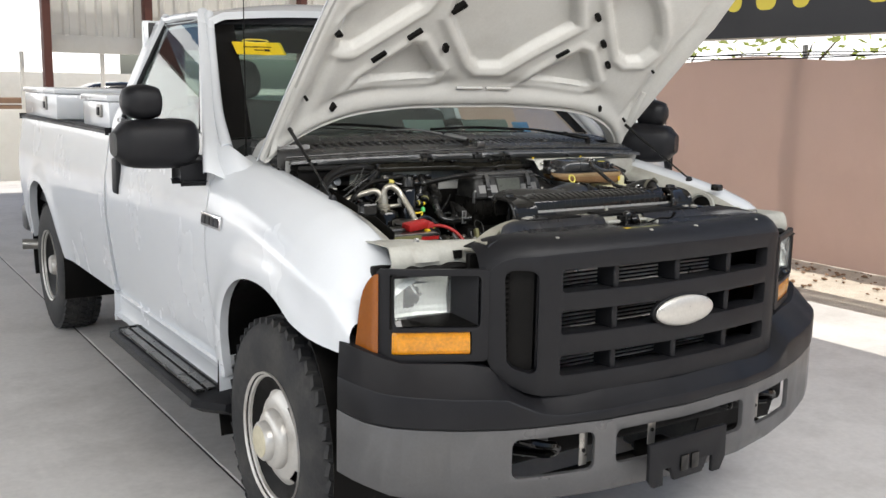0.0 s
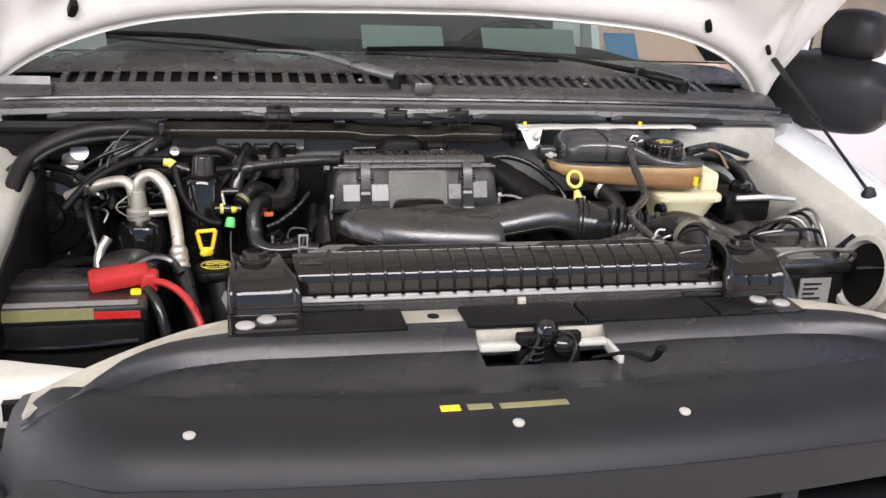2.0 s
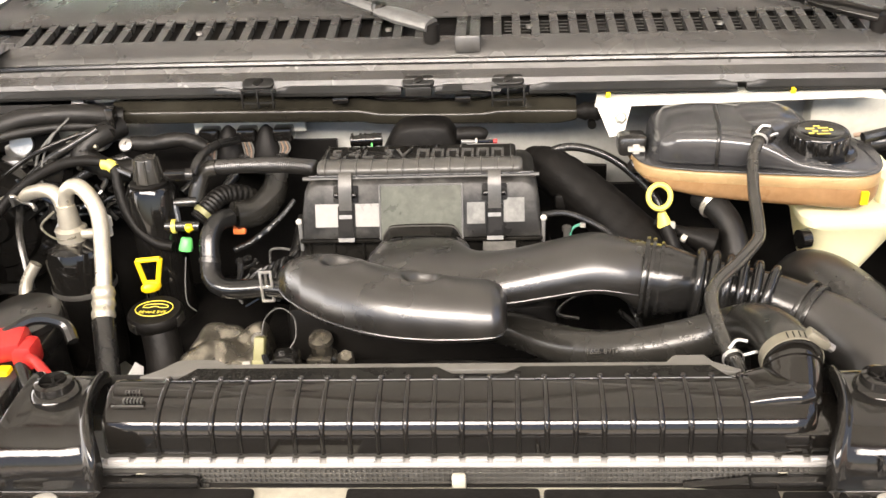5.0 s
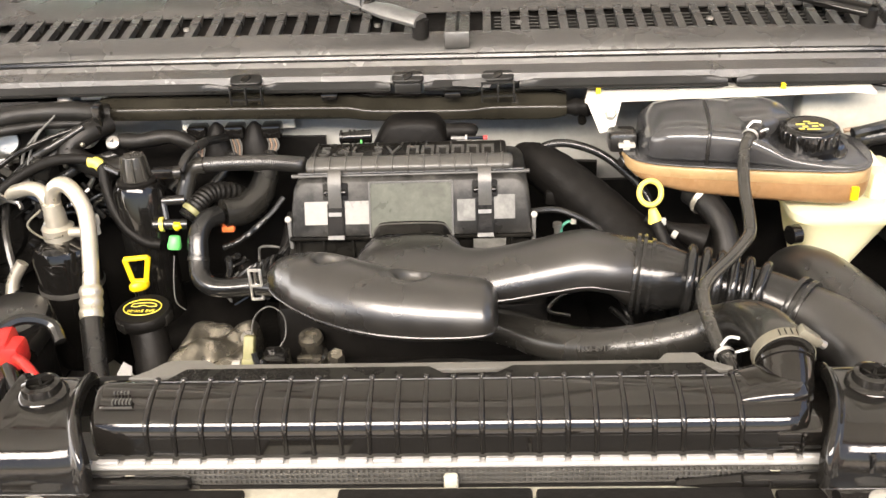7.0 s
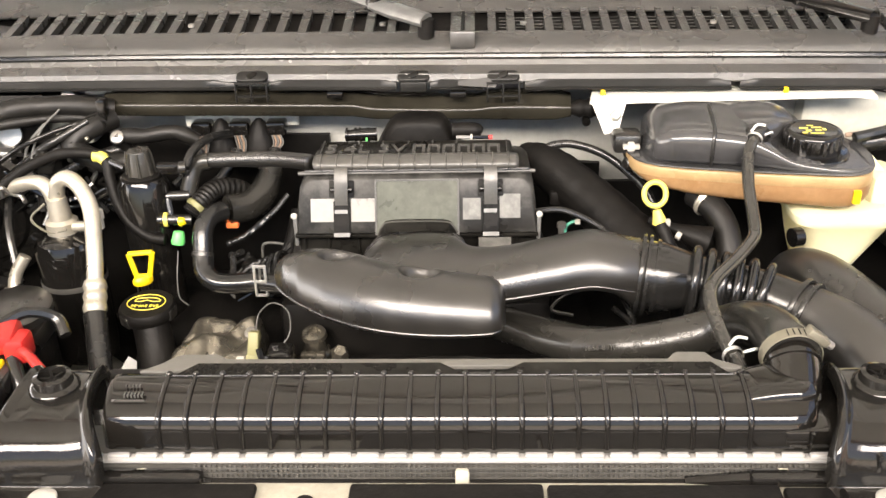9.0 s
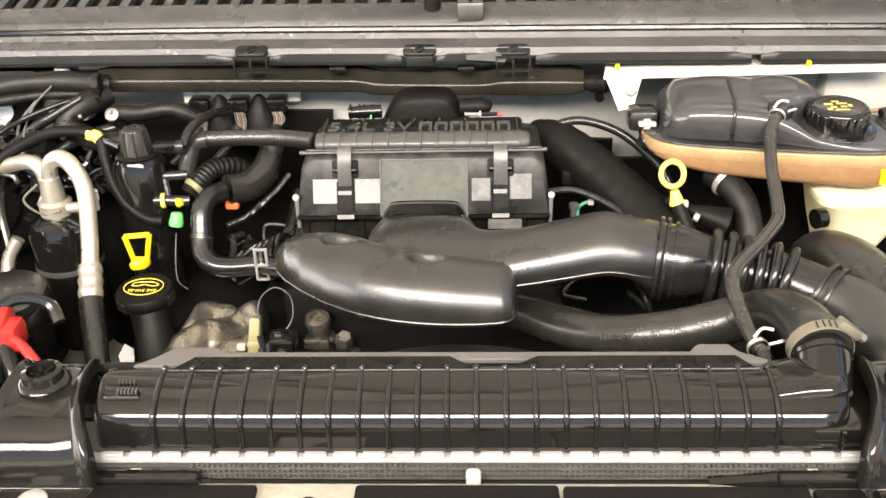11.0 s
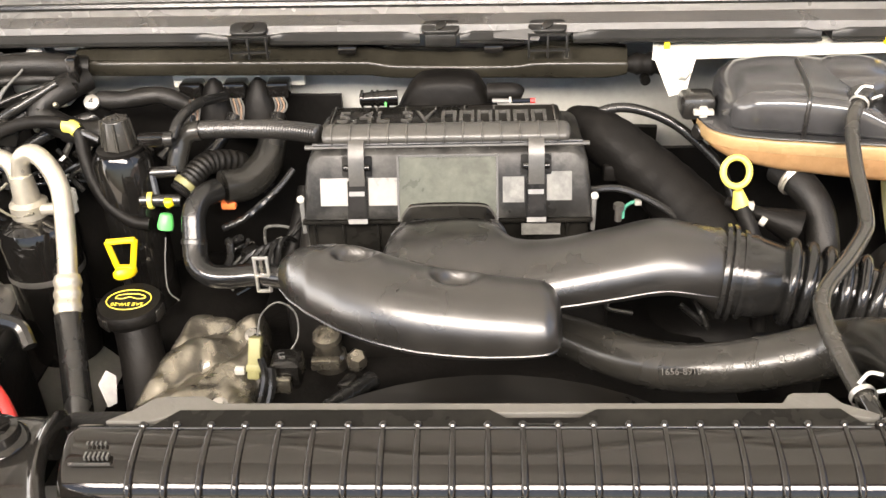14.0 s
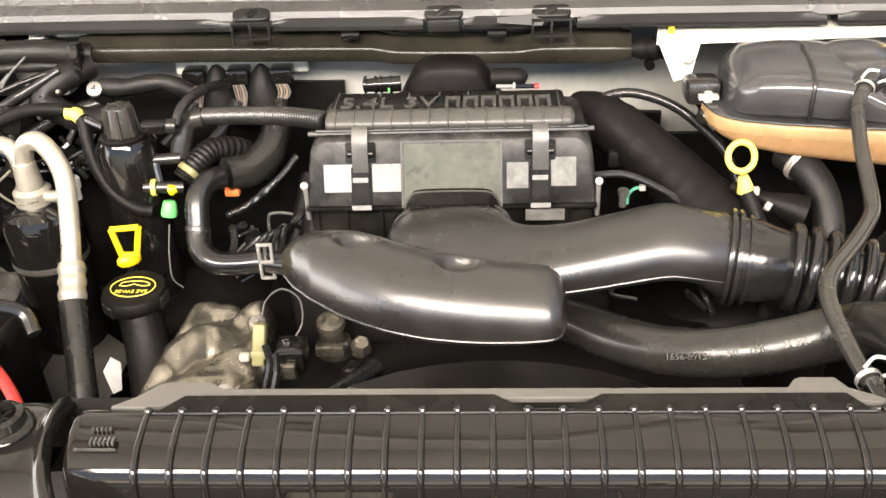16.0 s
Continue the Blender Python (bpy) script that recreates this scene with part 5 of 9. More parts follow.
    for s in (-1, 1):
        # hinge arm and gas strut
        c = centre(0.17) + s * wide
        part("hinge_arm", tube([(s * 0.81, 1.42, 1.245), (s * 0.81, 1.33, 1.275), (s * 0.81, 1.25, 1.33), hood_at(c - s * 0.03, 0.16, 0.03), hood_at(c - s * 0.035, 0.34, 0.03)], [0.018, 0.022, 0.024, 0.022, 0.014], n=26, seg=8, flat=0.6), hood_paint, hood)
        part("hood_side_flange", tube([hood_at(centre(v) + s * half(v) * 0.985, v, 0.018) for v in spread(0.02, 1.02, 8)], 0.014, n=30, seg=8), hood_paint, hood)
        a, b = V((s * 0.80, 0.735, 1.195)), hood_at(c - s * 0.045, 0.17, 0.035)
        strut = part("gas_strut", tube([a, a.lerp(b, 0.55)], 0.0036, n=3, seg=10), gloss_black, truck, "black gas strut holding the hood")
        part("strut_barrel", tube([a.lerp(b, 0.5), b], 0.0068, n=3, seg=12), gloss_black, strut)
        part("strut_foot", lathe([(0.014, 0), (0.014, 0.02), (0.008, 0.032)], a - V((0, 0, 0.022)), seg=12), trim_black, strut)
        part("hood_stop", box((s * 0.755, 0.545, 1.165), (s * 0.785, 0.585, 1.19), 0.006), rubber, truck)
    return truck


truck = build_truck()


def build_toolboxes():
    for name, lo, hi in (("toolbox", (-0.95, 3.98, 1.318), (-0.50, 4.95, 1.50)), ("toolbox", (-0.95, 2.80, 1.318), (0.95, 3.32, 1.48))):
        tb = thing(name, (lo[0], lo[1], lo[2]), "white powder-coated steel toolbox on the bed rails", "toolbox", group="toolboxes on the bed")
        part("case", box(lo, (hi[0], hi[1], hi[2] - 0.035), 0.008), white_paint, tb)
        part("lid", box((lo[0] - 0.01, lo[1] - 0.01, hi[2] - 0.033), (hi[0] + 0.01, hi[1] + 0.01, hi[2]), 0.008), white_paint, tb)
        y = lo[1] + 0.25 if hi[0] < 0 else lo[1] + 0.12
        lt = part("latch", box((lo[0] - 0.012, y, lo[2] + 0.05), (lo[0] + 0.001, y + 0.07, hi[2] - 0.05), 0.004), steel, tb)
        part("latch_paddle", box((lo[0] - 0.018, y + 0.015, lo[2] + 0.06), (lo[0] - 0.010, y + 0.055, lo[2] + 0.10), 0.003), trim_black, lt)


build_toolboxes()

# ---------- the engine bay ----------
def skew(x):
    return -0.035 * x


def build_bay_shell():
    bay = thing("bay_shell", (0, 0.7, 0.6), "cream-painted inner fenders, bulkhead and radiator support", "engine bay")
    # bulkhead
    rows = []
    for x in spread(-0.80, 0.80, 33):
        y = 1.085 + skew(x) + 0.02 * math.sin(x * 9) * 0.4
        rows.append([V((x, y + 0.03, 0.70)), V((x, y + 0.012, 1.05)), V((x, y, 1.16)), V((x, y - 0.012, 1.24)), V((x, y - 0.02, 1.285))])
    part("bulkhead", shell(grid(rows), 0.006), firewall_paint_shaded, bay, "white bulkhead panel with its shade greyed into the paint", smooth=60)
    # added near-black sheets imitate the shaded depth before the bulkhead
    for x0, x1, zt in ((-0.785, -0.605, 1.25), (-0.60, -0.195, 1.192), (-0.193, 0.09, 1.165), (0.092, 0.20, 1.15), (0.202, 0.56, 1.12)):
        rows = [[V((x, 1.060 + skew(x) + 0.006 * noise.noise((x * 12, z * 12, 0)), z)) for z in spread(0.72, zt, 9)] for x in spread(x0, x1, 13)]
        part("insulation_pad", shell(grid(rows), 0.008), matt_black, bay, "near-black sheet standing in for the dark depth at the bulkhead", smooth=60)
    # inner fenders with pressed ledges
    for s in (-1, 1):
        rows = []
        for y in spread(0.34, 1.16, 34):
            zt = table(TOP, y)
            n = 0.006 * noise.noise((y * 9, s, 0))
            rows.append([V((s * 0.785, y, zt - 0.012)), V((s * 0.768, y, zt - 0.018)), V((s * 0.760, y, zt - 0.030)), V((s * 0.735, y, zt - 0.036)), V((s * 0.722, y, zt - 0.05)), V((s * (0.712 + n), y, zt - 0.10)), V((s * (0.70 + n), y, 0.98)), V((s * 0.66, y, 0.86)), V((s * 0.56, y, 0.76))])
        part("inner_fender", shell(grid(rows), 0.004), bay_paint_shaded, bay, smooth=50)
        # corner panels between bulkhead and ledge
        part("cowl_corner", box((s * (0.605 if s < 0 else 0.47), 1.02, 1.185), (s * 0.77, 1.08, 1.256 if s < 0 else 1.264), 0.015), matt_black if s < 0 else bay_paint_shaded, bay)
        if s < 0:
            part("corner_gusset", box((-0.600, 1.03, 1.19), (-0.53, 1.075, 1.255), 0.012), bay_paint_shaded, bay)
        # headlamp support bracket
        rows = []
        for x in spread(0.545, 0.845, 31):
            wob = 0.004 * noise.noise((x * 25, 1, s)) + 0.008 * math.exp(-((x - 0.735) / 0.035) ** 4)
            low = table([(0.545, 1.030), (0.60, 1.046), (0.845, 1.050)], x)
            rows.append([V((s * x, 0.300, low - 0.05)), V((s * x, 0.292, low)), V((s * x, 0.288 - wob, low + 0.012)), V((s * x, 0.296 - wob, 1.088)), V((s * x, 0.306 - wob * 0.5, 1.104)), V((s * x, 0.316, 1.108)), V((s * x, table([(0.545, 0.320), (0.68, 0.370), (0.845, 0.46)], x), 1.106 + 0.3 * wob)), V((s * x, table([(0.545, 0.325), (0.68, 0.385), (0.845, 0.478)], x), 1.094))])
        lb = part("lamp_bracket", shell(grid(rows), 0.003), bay_paint_shaded, bay, "pressed cream headlamp support bracket", smooth=40)
        part("square_hole", box((s * 0.618, 0.283, 1.064), (s * 0.640, 0.305, 1.084), 0.002), matt_black, lb)
        part("gap_strip", tube([(s * x, 0.278 + 0.006 * math.sin(x * 60), 1.040 + 0.004 * math.sin(x * 90)) for x in spread(0.60, 0.85, 9)], [0.010, 0.014, 0.009, 0.012, 0.008], n=30, seg=8), matt_black, bay, "torn black rubber strip")
        for x, y in ((0.73, 0.318),):
            part("bolt", lathe([(0.009, 0), (0.009, 0.004), (0.006, 0.009)], (s * x, y + 0.03, 1.109), seg=6), steel, lb)
        part("splash_cover", box((s * 0.46, 0.30, 0.70), (s * 0.79, 0.335, 1.0), 0.01), matt_black, bay)
    # round access hole on the driver's side
    part("access_hole", lathe([(0.058, 0), (0.055, -0.004), (0.0, -0.006)], (0.706, 0.585, 1.088), (-1, 0, 0.25), 28), matt_black, bay, "dark round access hole")
    part("hole_flange", lathe([(0.072, 0), (0.070, 0.010), (0.060, 0.012), (0.057, 0.0)], (0.706, 0.585, 1.088), (-1, 0, 0.25), 28, cap=False), bay_paint_shaded, bay)
    part("brace", box((-0.008, 0, 0), (0.008, 0.012, 0.14), 0.003, m=Matrix.Translation((0.64, 0.68, 1.03)) @ pose(0, 0, 0, 25, 35, 20)), matt_black, bay)
    # near-black sheet just inside the passenger-side inner fender
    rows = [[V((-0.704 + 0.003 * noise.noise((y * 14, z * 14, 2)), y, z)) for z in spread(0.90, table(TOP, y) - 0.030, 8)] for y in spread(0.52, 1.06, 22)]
    part("fender_liner", shell(grid(rows), 0.004), matt_black, bay, "near-black sheet over the inner fender", smooth=60)
    part("upper_panel", box((-0.54, 1.048, 1.262), (-0.22, 1.054, 1.288), 0.002), shelf_paint_lit, bay, "pale panel between rail and conduit")
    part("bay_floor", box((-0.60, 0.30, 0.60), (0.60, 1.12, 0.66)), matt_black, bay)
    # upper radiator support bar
    bar = part("support_bar", plate([(-0.50, 0.250), (-0.44, 0.282), (-0.36, 0.294), (0.36, 0.294), (0.44, 0.282), (0.50, 0.250), (0.54, 0.258), (0.47, 0.318), (0.39, 0.3615), (-0.37, 0.3615), (-0.43, 0.318), (-0.50, 0.262)], 0.042, Matrix.Translation((0, 0, 1.108)), 0.004), bar_paint, bay, "dusty cream radiator support bar, darkened for its shade")
    for x0, x1, y1 in ((-0.298, -0.163, 0.352), (-0.086, 0.072, 0.352), (0.075, 0.262, 0.351), (0.264, 0.314, 0.348)):
        part("foam_pad", box((x0, 0.290, 1.149), (x1, y1, 1.157), 0.003), matt_black, bar)
    part("bar_hole", lathe([(0.008, 0), (0.008, 0.0015)], (-0.122, 0.336, 1.1495), seg=14), matt_black, bar)
    for x in (-0.262, 0.006, 0.268):
        part("clip", box((x - 0.006, 0.357, 1.146), (x + 0.006, 0.365, 1.162), 0.0025), bar_paint, bar)
    for s in (-1, 1):
        rows = []
        for f in spread(0, 1, 9):
            x = lerp(0.38, 0.60, f)
            y = 0.30 - 0.11 * f ** 1.8
            rows.append([V((s * x, y, 1.152 - 0.035 * f)), V((s * x, y + 0.055, 1.150 - 0.035 * f)), V((s * x, y + 0.06, 1.12 - 0.035 * f))])
        part("support_end", shell(grid(rows), 0.005), bar_paint, bay, smooth=60)


def build_sight_shield():
    sh = thing("sight_shield", (0, 0.2, 1.1), "black plastic cover between grille and radiator", "cover panel")
    gy = lambda x: 0.022 + 0.18 * x * x
    rear = lambda x: table([(0, 0.311), (0.36, 0.309), (0.44, 0.290), (0.50, 0.250), (0.545, 0.20), (0.575, 0.155), (0.60, 0.125)], abs(x))
    bm = bmesh.new()
    xs = sorted(spread(-0.60, 0.60, 49) + [-0.077, 0.0965])
    cols = []
    for x in xs:
        yf = gy(x) + 0.085
        yr = max(rear(x), yf + 0.012)
        e = max(0, abs(x) - 0.47) / 0.13
        col = []
        for f, z in ((0, 1.134), (0.12, 1.134), (0.16, 1.128), (0.42, 1.126), (0.58, 1.127), (0.80, 1.130), (0.84, 1.142), (0.90, 1.152), (0.97, 1.1555), (1.0, 1.150)):
            col.append(bm.verts.new((x, lerp(yf, yr, f) + (0.004 * noise.noise((x * 6, f * 3, 0)) if 0.2 < f < 0.8 else 0), z - 0.045 * e ** 1.6 + 0.002 * noise.noise((x * 7, f * 4, 3)))))
        cols.append((x, col))
    for (xa, a), (xb, b) in zip(cols, cols[1:]):
        for k in range(9):
            if -0.078 < (xa + xb) / 2 < 0.097 and k in (4, 5, 6):
                continue
            bm.faces.new((a[k], b[k], b[k + 1], a[k + 1]))
    part("panel", shell(bm, 0.003), shield_black, sh, smooth=50)
    for x, y in ((-0.42, 0.118), (-0.068, 0.125), (0.175, 0.135), (0.44, 0.13)):
        part("screw", lathe([(0.0075, 0), (0.0075, 0.002), (0.004, 0.0035)], (x, y, 1.1335), seg=12), screw_white, sh, "pale plastic push screw")
    # worn warning strip
    part("warning_tag", box((-0.146, 0.118, 1.1335), (-0.132, 0.128, 1.136), 0.001), yellow, sh, "yellow corner of a worn warning label")
    bm = bmesh.new()
    rng = random.Random(2)
    x = -0.125
    while x < 0.0:
        w = rng.uniform(0.006, 0.018)
        box((x, 0.121, 1.1338), (x + w, 0.125, 1.1346), bm=bm)
        x += w + 0.004
    part("label_print", bm, silver_label, sh, "worn olive label print")
    # hood latch in the opening
    latch = thing("hood_latch", (0.015, 0.25, 1.06), "greasy black hood latch in a cream bracket", "latch")
    part("well", box((-0.078, 0.200, 1.05), (0.098, 0.292, 1.10), 0.003), matt_black, latch)
    for lo, hi in (((-0.076, 0.262, 1.128), (-0.014, 0.276, 1.1385)), ((0.022, 0.262, 1.130), (0.094, 0.276, 1.1385)), ((0.090, 0.215, 1.124), (0.098, 0.270, 1.138))):
        part("bracket_lip", box(lo, hi, 0.003), bay_paint_shaded, latch, "cream painted latch bracket")
    part("latch_plate", box((-0.028, 0.262, 1.08), (0.058, 0.278, 1.150), 0.004), matt_black, latch)
    part("spring", tube([(-0.005 + 0.010 * math.cos(k * 1.2), 0.255 + 0.010 * math.sin(k * 1.2), 1.10 + 0.0016 * k) for k in range(30)], 0.002, n=110, seg=5), gloss_black, latch)
    part("hook", tube([(-0.035, 0.235, 1.115), (-0.010, 0.25, 1.135), (0.004, 0.268, 1.155), (0.012, 0.262, 1.16)], 0.0035, n=16, seg=8), gloss_black, latch)
    part("hook", tube([(0.022, 0.225, 1.11), (0.040, 0.242, 1.130), (0.045, 0.26, 1.145), (0.03, 0.268, 1.15)], 0.003, n=16, seg=8), gloss_black, latch)
    part("pivot", lathe([(0.013, 0), (0.013, 0.012), (0.006, 0.018)], (0.030, 0.262, 1.135), (0, -1, 0.3), 16), gloss_black, latch)
    part("striker_boss", lathe([(0.016, 0), (0.016, 0.02), (0.009, 0.028)], (0.012, 0.275, 1.135), (0, -0.2, 1), 16), gloss_black, latch)
    part("release_lever", tube([(0.07, 0.25, 1.12), (0.10, 0.215, 1.142), (0.118, 0.185, 1.146), (0.125, 0.175, 1.165)], [0.004, 0.005, 0.007, 0.010], n=16, seg=8, flat=0.5), matt_black, latch)


def build_radiator():
    rad = thing("radiator", (0, 0.41, 0.66), "black ribbed plastic radiator tank on an aluminium core", "radiator")
    part("core", box((-0.33, 0.38, 0.68), (0.335, 0.425, 1.160), 0.003), fin_metal, rad, "fine-finned aluminium core")
    prof = [(0.440, 1.168), (0.442, 1.190), (0.439, 1.2035), (0.431, 1.2105), (0.423, 1.2108), (0.410, 1.2088), (0.397, 1.2052), (0.3885, 1.2008), (0.3838, 1.1965), (0.3812, 1.1915), (0.3798, 1.184), (0.378, 1.170)]

    def body(x0, x1, grow=0.0, n=2):
        cy, cz = 0.415, 1.185
        loops = []
        for x in spread(x0, x1, n):
            loops.append([V((x, cy + (y - cy) * (1 + grow / 0.036), z + (grow if z > 1.175 else 0))) for y, z in prof])
        return rings(bmesh.new(), loops)
    # tank with slightly drawn-in left end; on the right the upper body turns back into the neck
    loops = []
    for x, k in ((-0.2985, 0.72), (-0.2965, 0.93), (-0.292, 1.0), (-0.15, 1.0), (0.0, 1.0), (0.15, 1.0), (0.275, 1.0), (0.288, 0.97), (0.297, 0.86), (0.301, 0.66)):
        loops.append([V((x, 0.415 + (y - 0.415) * k, 1.168 + (z - 1.168) * lerp(0.9, 1, k))) for y, z in prof])
    tank = part("tank", rings(bmesh.new(), loops), tank_black, rad, "glossy black plastic top tank", smooth=50)
    part("tank_foot", box((0.27, 0.3785, 1.166), (0.3275, 0.438, 1.188), 0.004), tank_black, tank, smooth=40)
    for x in (0.2925, 0.3175):
        part("foot_rib", tube([(x, 0.377, 1.170), (x, 0.3765, 1.187)], 0.0017, n=3, seg=8), tank_black, tank)
    rib = to_mesh("rib", tube([V((0, y, z)) for y, z in prof[3:]], [0.0016, 0.0021, 0.0025, 0.0027, 0.0023, 0.0019], n=36, seg=12), tank_black, 60)
    base = BASE[rad]
    for k in range(22):
        r = new("rib", rib)
        r.parent = tank
        r.location = V((-0.2488 + k * 0.02343, 0, 0)) - base
    # tooth strip of the crimped header
    head = bmesh.new()
    box((-0.312, 0.3705, 1.1605), (0.325, 0.3795, 1.1650), 0.0015, 2, head)
    for k in range(27):
        x = -0.2488 + (k - 2.5) * 0.02343
        box((x - 0.0093, 0.3720, 1.163), (x + 0.0093, 0.3775, 1.1682), 0.0010, 1, head)
    part("header_strip", head, header_metal, rad, "bright crimped aluminium header strip")
    fins = bmesh.new()
    for k in range(120):
        x = -0.22 + k * 0.0043
        box((x, 0.3675, 1.128), (x + 0.0018, 0.3720, 1.1602), bm=fins)
    for z in (1.1325, 1.1375, 1.1425, 1.1475, 1.1525, 1.1575):
        box((-0.22, 0.3668, z), (0.295, 0.3680, z + 0.0016), bm=fins)
    tagged(part("fin_block", fins, fin_metal, rad, "rows of small folded fins", smooth=0), kind="stuff")
    part("core_front", box((-0.312, 0.370, 1.10), (0.325, 0.382, 1.159)), fin_metal, rad)
    for pts in ([(-0.305, 0.362, 1.156), (-0.26, 0.360, 1.153), (-0.205, 0.364, 1.146)], [(0.190, 0.364, 1.145), (0.245, 0.361, 1.152), (0.325, 0.363, 1.158)]):
        part("seal_lip", tube(pts, [0.0065, 0.0075, 0.004], n=18, seg=8), gloss_black, rad)
    part("seal_strip", tube([(-0.207, 0.3640, 1.1450), (-0.05, 0.3635, 1.1440), (0.08, 0.3635, 1.1440), (0.195, 0.3640, 1.1445)], 0.0046, n=30, seg=8), matt_black, rad)
    for x in (-0.255, 0.285):
        part("seal_tab", box((x - 0.045, 0.352, 1.150), (x + 0.045, 0.366, 1.162), 0.004), gloss_black, rad)
    # moulded end and maker's plate as plain bars
    part("top_ridge", tube([(-0.246, 0.4262, 1.2112), (0.2365, 0.4262, 1.2112)], 0.0007, n=4, seg=6), satin_black, tank)
    hook = to_mesh("rib_hook", lathe([(0.0030, 0), (0.0030, 0.003), (0.0020, 0.0042), (0.0, 0.0045)], (0, 0.4285, 1.2095), seg=12), tank_black)
    for k in range(22):
        r = new("rib_hook", hook)
        r.parent = tank
        r.location = V((-0.2488 + k * 0.02343, 0, 0)) - base
    marks = bmesh.new()
    box((-0.290, 0.3955, 1.2065), (-0.262, 0.3963, 1.2083), bm=marks)
    for k in range(6):
        box((-0.2805 + 0.0030 * k, 0.3985, 1.2080), (-0.2790 + 0.0030 * k, 0.4040, 1.2108), bm=marks)
    for k in range(5):
        box((-0.282 + 0.003 * k, 0.410, 1.2105), (-0.2807 + 0.003 * k, 0.4125, 1.2122), bm=marks)
    part("maker_mark", marks, cowl_black, tank, smooth=0)
    # outlet neck
    rows = smooth_rows([(0.2420, 0.3960, 0.4400, 1.1690, 1.2085), (0.2520, 0.3960, 0.4440, 1.1690, 1.2110), (0.2700, 0.3960, 0.4470, 1.1690, 1.2140), (0.2880, 0.3965, 0.4490, 1.1690, 1.2150), (0.3000, 0.4000, 0.4485, 1.1700, 1.2120), (0.3075, 0.4070, 0.4460, 1.1720, 1.2050), (0.3105, 0.4160, 0.4400, 1.1760, 1.1950)], 40)
    part("outlet_box", blob_loft(rows, 48, 4.6), tank_black, tank, "moulded box at the coolant outlet", smooth=70)
    neck = tube([(0.2890, 0.420, 1.1930), (0.2915, 0.436, 1.2010), (0.2925, 0.450, 1.2080), (0.2925, 0.466, 1.2135)], [0.0225, 0.0235, 0.0236, 0.0232], n=30, seg=36)
    part("outlet_neck", neck, tank_black, tank, "moulded coolant outlet neck", smooth=80)
    part("neck_collar", lathe([(0.0232, -0.003), (0.0252, -0.002), (0.0252, 0.002), (0.0232, 0.003)], (0.2925, 0.4475, 1.2070), (0, 0.9, 0.4), 36), tank_black, tank)
    part("neck_web", plate([(0.0, 0.0), (0.014, 0.004), (0.017, 0.022), (0.004, 0.030)], 0.003, Matrix.Translation((0.300, 0.430, 1.192)) @ pose(0, 0, 0, 70, 0, 30), 0.001), tank_black, tank)
    # dark lips of the shroud that lap over the tank's back
    for x0, x1, x2, x3 in ((-0.2458, -0.227, -0.0133, 0.011), (0.0334, 0.0593, 0.2215, 0.2365)):
        lip = [[V((x, y, z)) for x, y, z in ((x0, 0.4262, 1.2105), (x3, 0.4262, 1.2105), (x2, 0.4425, 1.2130), (x1, 0.4425, 1.2130))],
               [V((x, y, z)) for x, y, z in ((x0, 0.4262, 1.2080), (x3, 0.4262, 1.2080), (x2, 0.4425, 1.2105), (x1, 0.4425, 1.2105))]]
        part("back_lip", rings(bmesh.new(), lip), box_black, tank, smooth=0)
    part("bleed_nipple", tube([(0.250, 0.432, 1.199), (0.250, 0.448, 1.2000), (0.249, 0.466, 1.2000)], 0.0068, n=8), gloss_black, tank)

    shroud = thing("fan_shroud", (0, 0.5, 0.66), "grey-black plastic fan shroud behind the radiator", "fan shroud")
    out_ = [(-0.278, 0.445), (-0.262, 0.456), (-0.250, 0.469), (-0.243, 0.471), (-0.214, 0.471), (-0.203, 0.4635), (0.186, 0.4620), (0.192, 0.4705), (0.196, 0.4725), (0.220, 0.4725), (0.226, 0.462), (0.248, 0.450), (0.244, 0.445), (0.214, 0.452), (0.06, 0.452), (-0.014, 0.452), (-0.228, 0.452), (-0.250, 0.443)]
    part("flange", plate(out_[::-1], 0.005, Matrix.Translation((0, -0.011, 1.2060)), 0.0012), shroud_grey, shroud, smooth=20)
    rows = []
    for a in spread(0, 180, 30):
        c, s = math.cos(radians(a)), math.sin(radians(a))
        rows.append([V((-0.01 + 0.34 * c * k, y, 0.76 + 0.345 * s * k)) for y, k in ((0.47, 1.08), (0.50, 1.06), (0.56, 1.0), (0.62, 0.985))])
    part("ring", shell(grid(rows), 0.005), satin_black, shroud, smooth=60)
    part("back_plate", box((-0.32, 0.452, 0.70), (0.31, 0.470, 1.19), 0.004), matt_black, shroud)

    # strap brackets that hold the radiator
    for s in (-1, 1):
        br = thing("radiator_bracket", (s * 0.347, 0.40, 1.10), "glossy black pressed bracket with rubber bushing", "bracket", group="radiator brackets")
        prof2 = [(0.462, 1.150), (0.460, 1.180), (0.452, 1.199), (0.436, 1.2065), (0.40, 1.206), (0.372, 1.200), (0.355, 1.186), (0.349, 1.170), (0.347, 1.160), (0.340, 1.1555), (0.290, 1.1545)]
        rows = []
        dx = 0.009 if s > 0 else 0.0
        pts = path([(0, y, z) for y, z in prof2], 40)
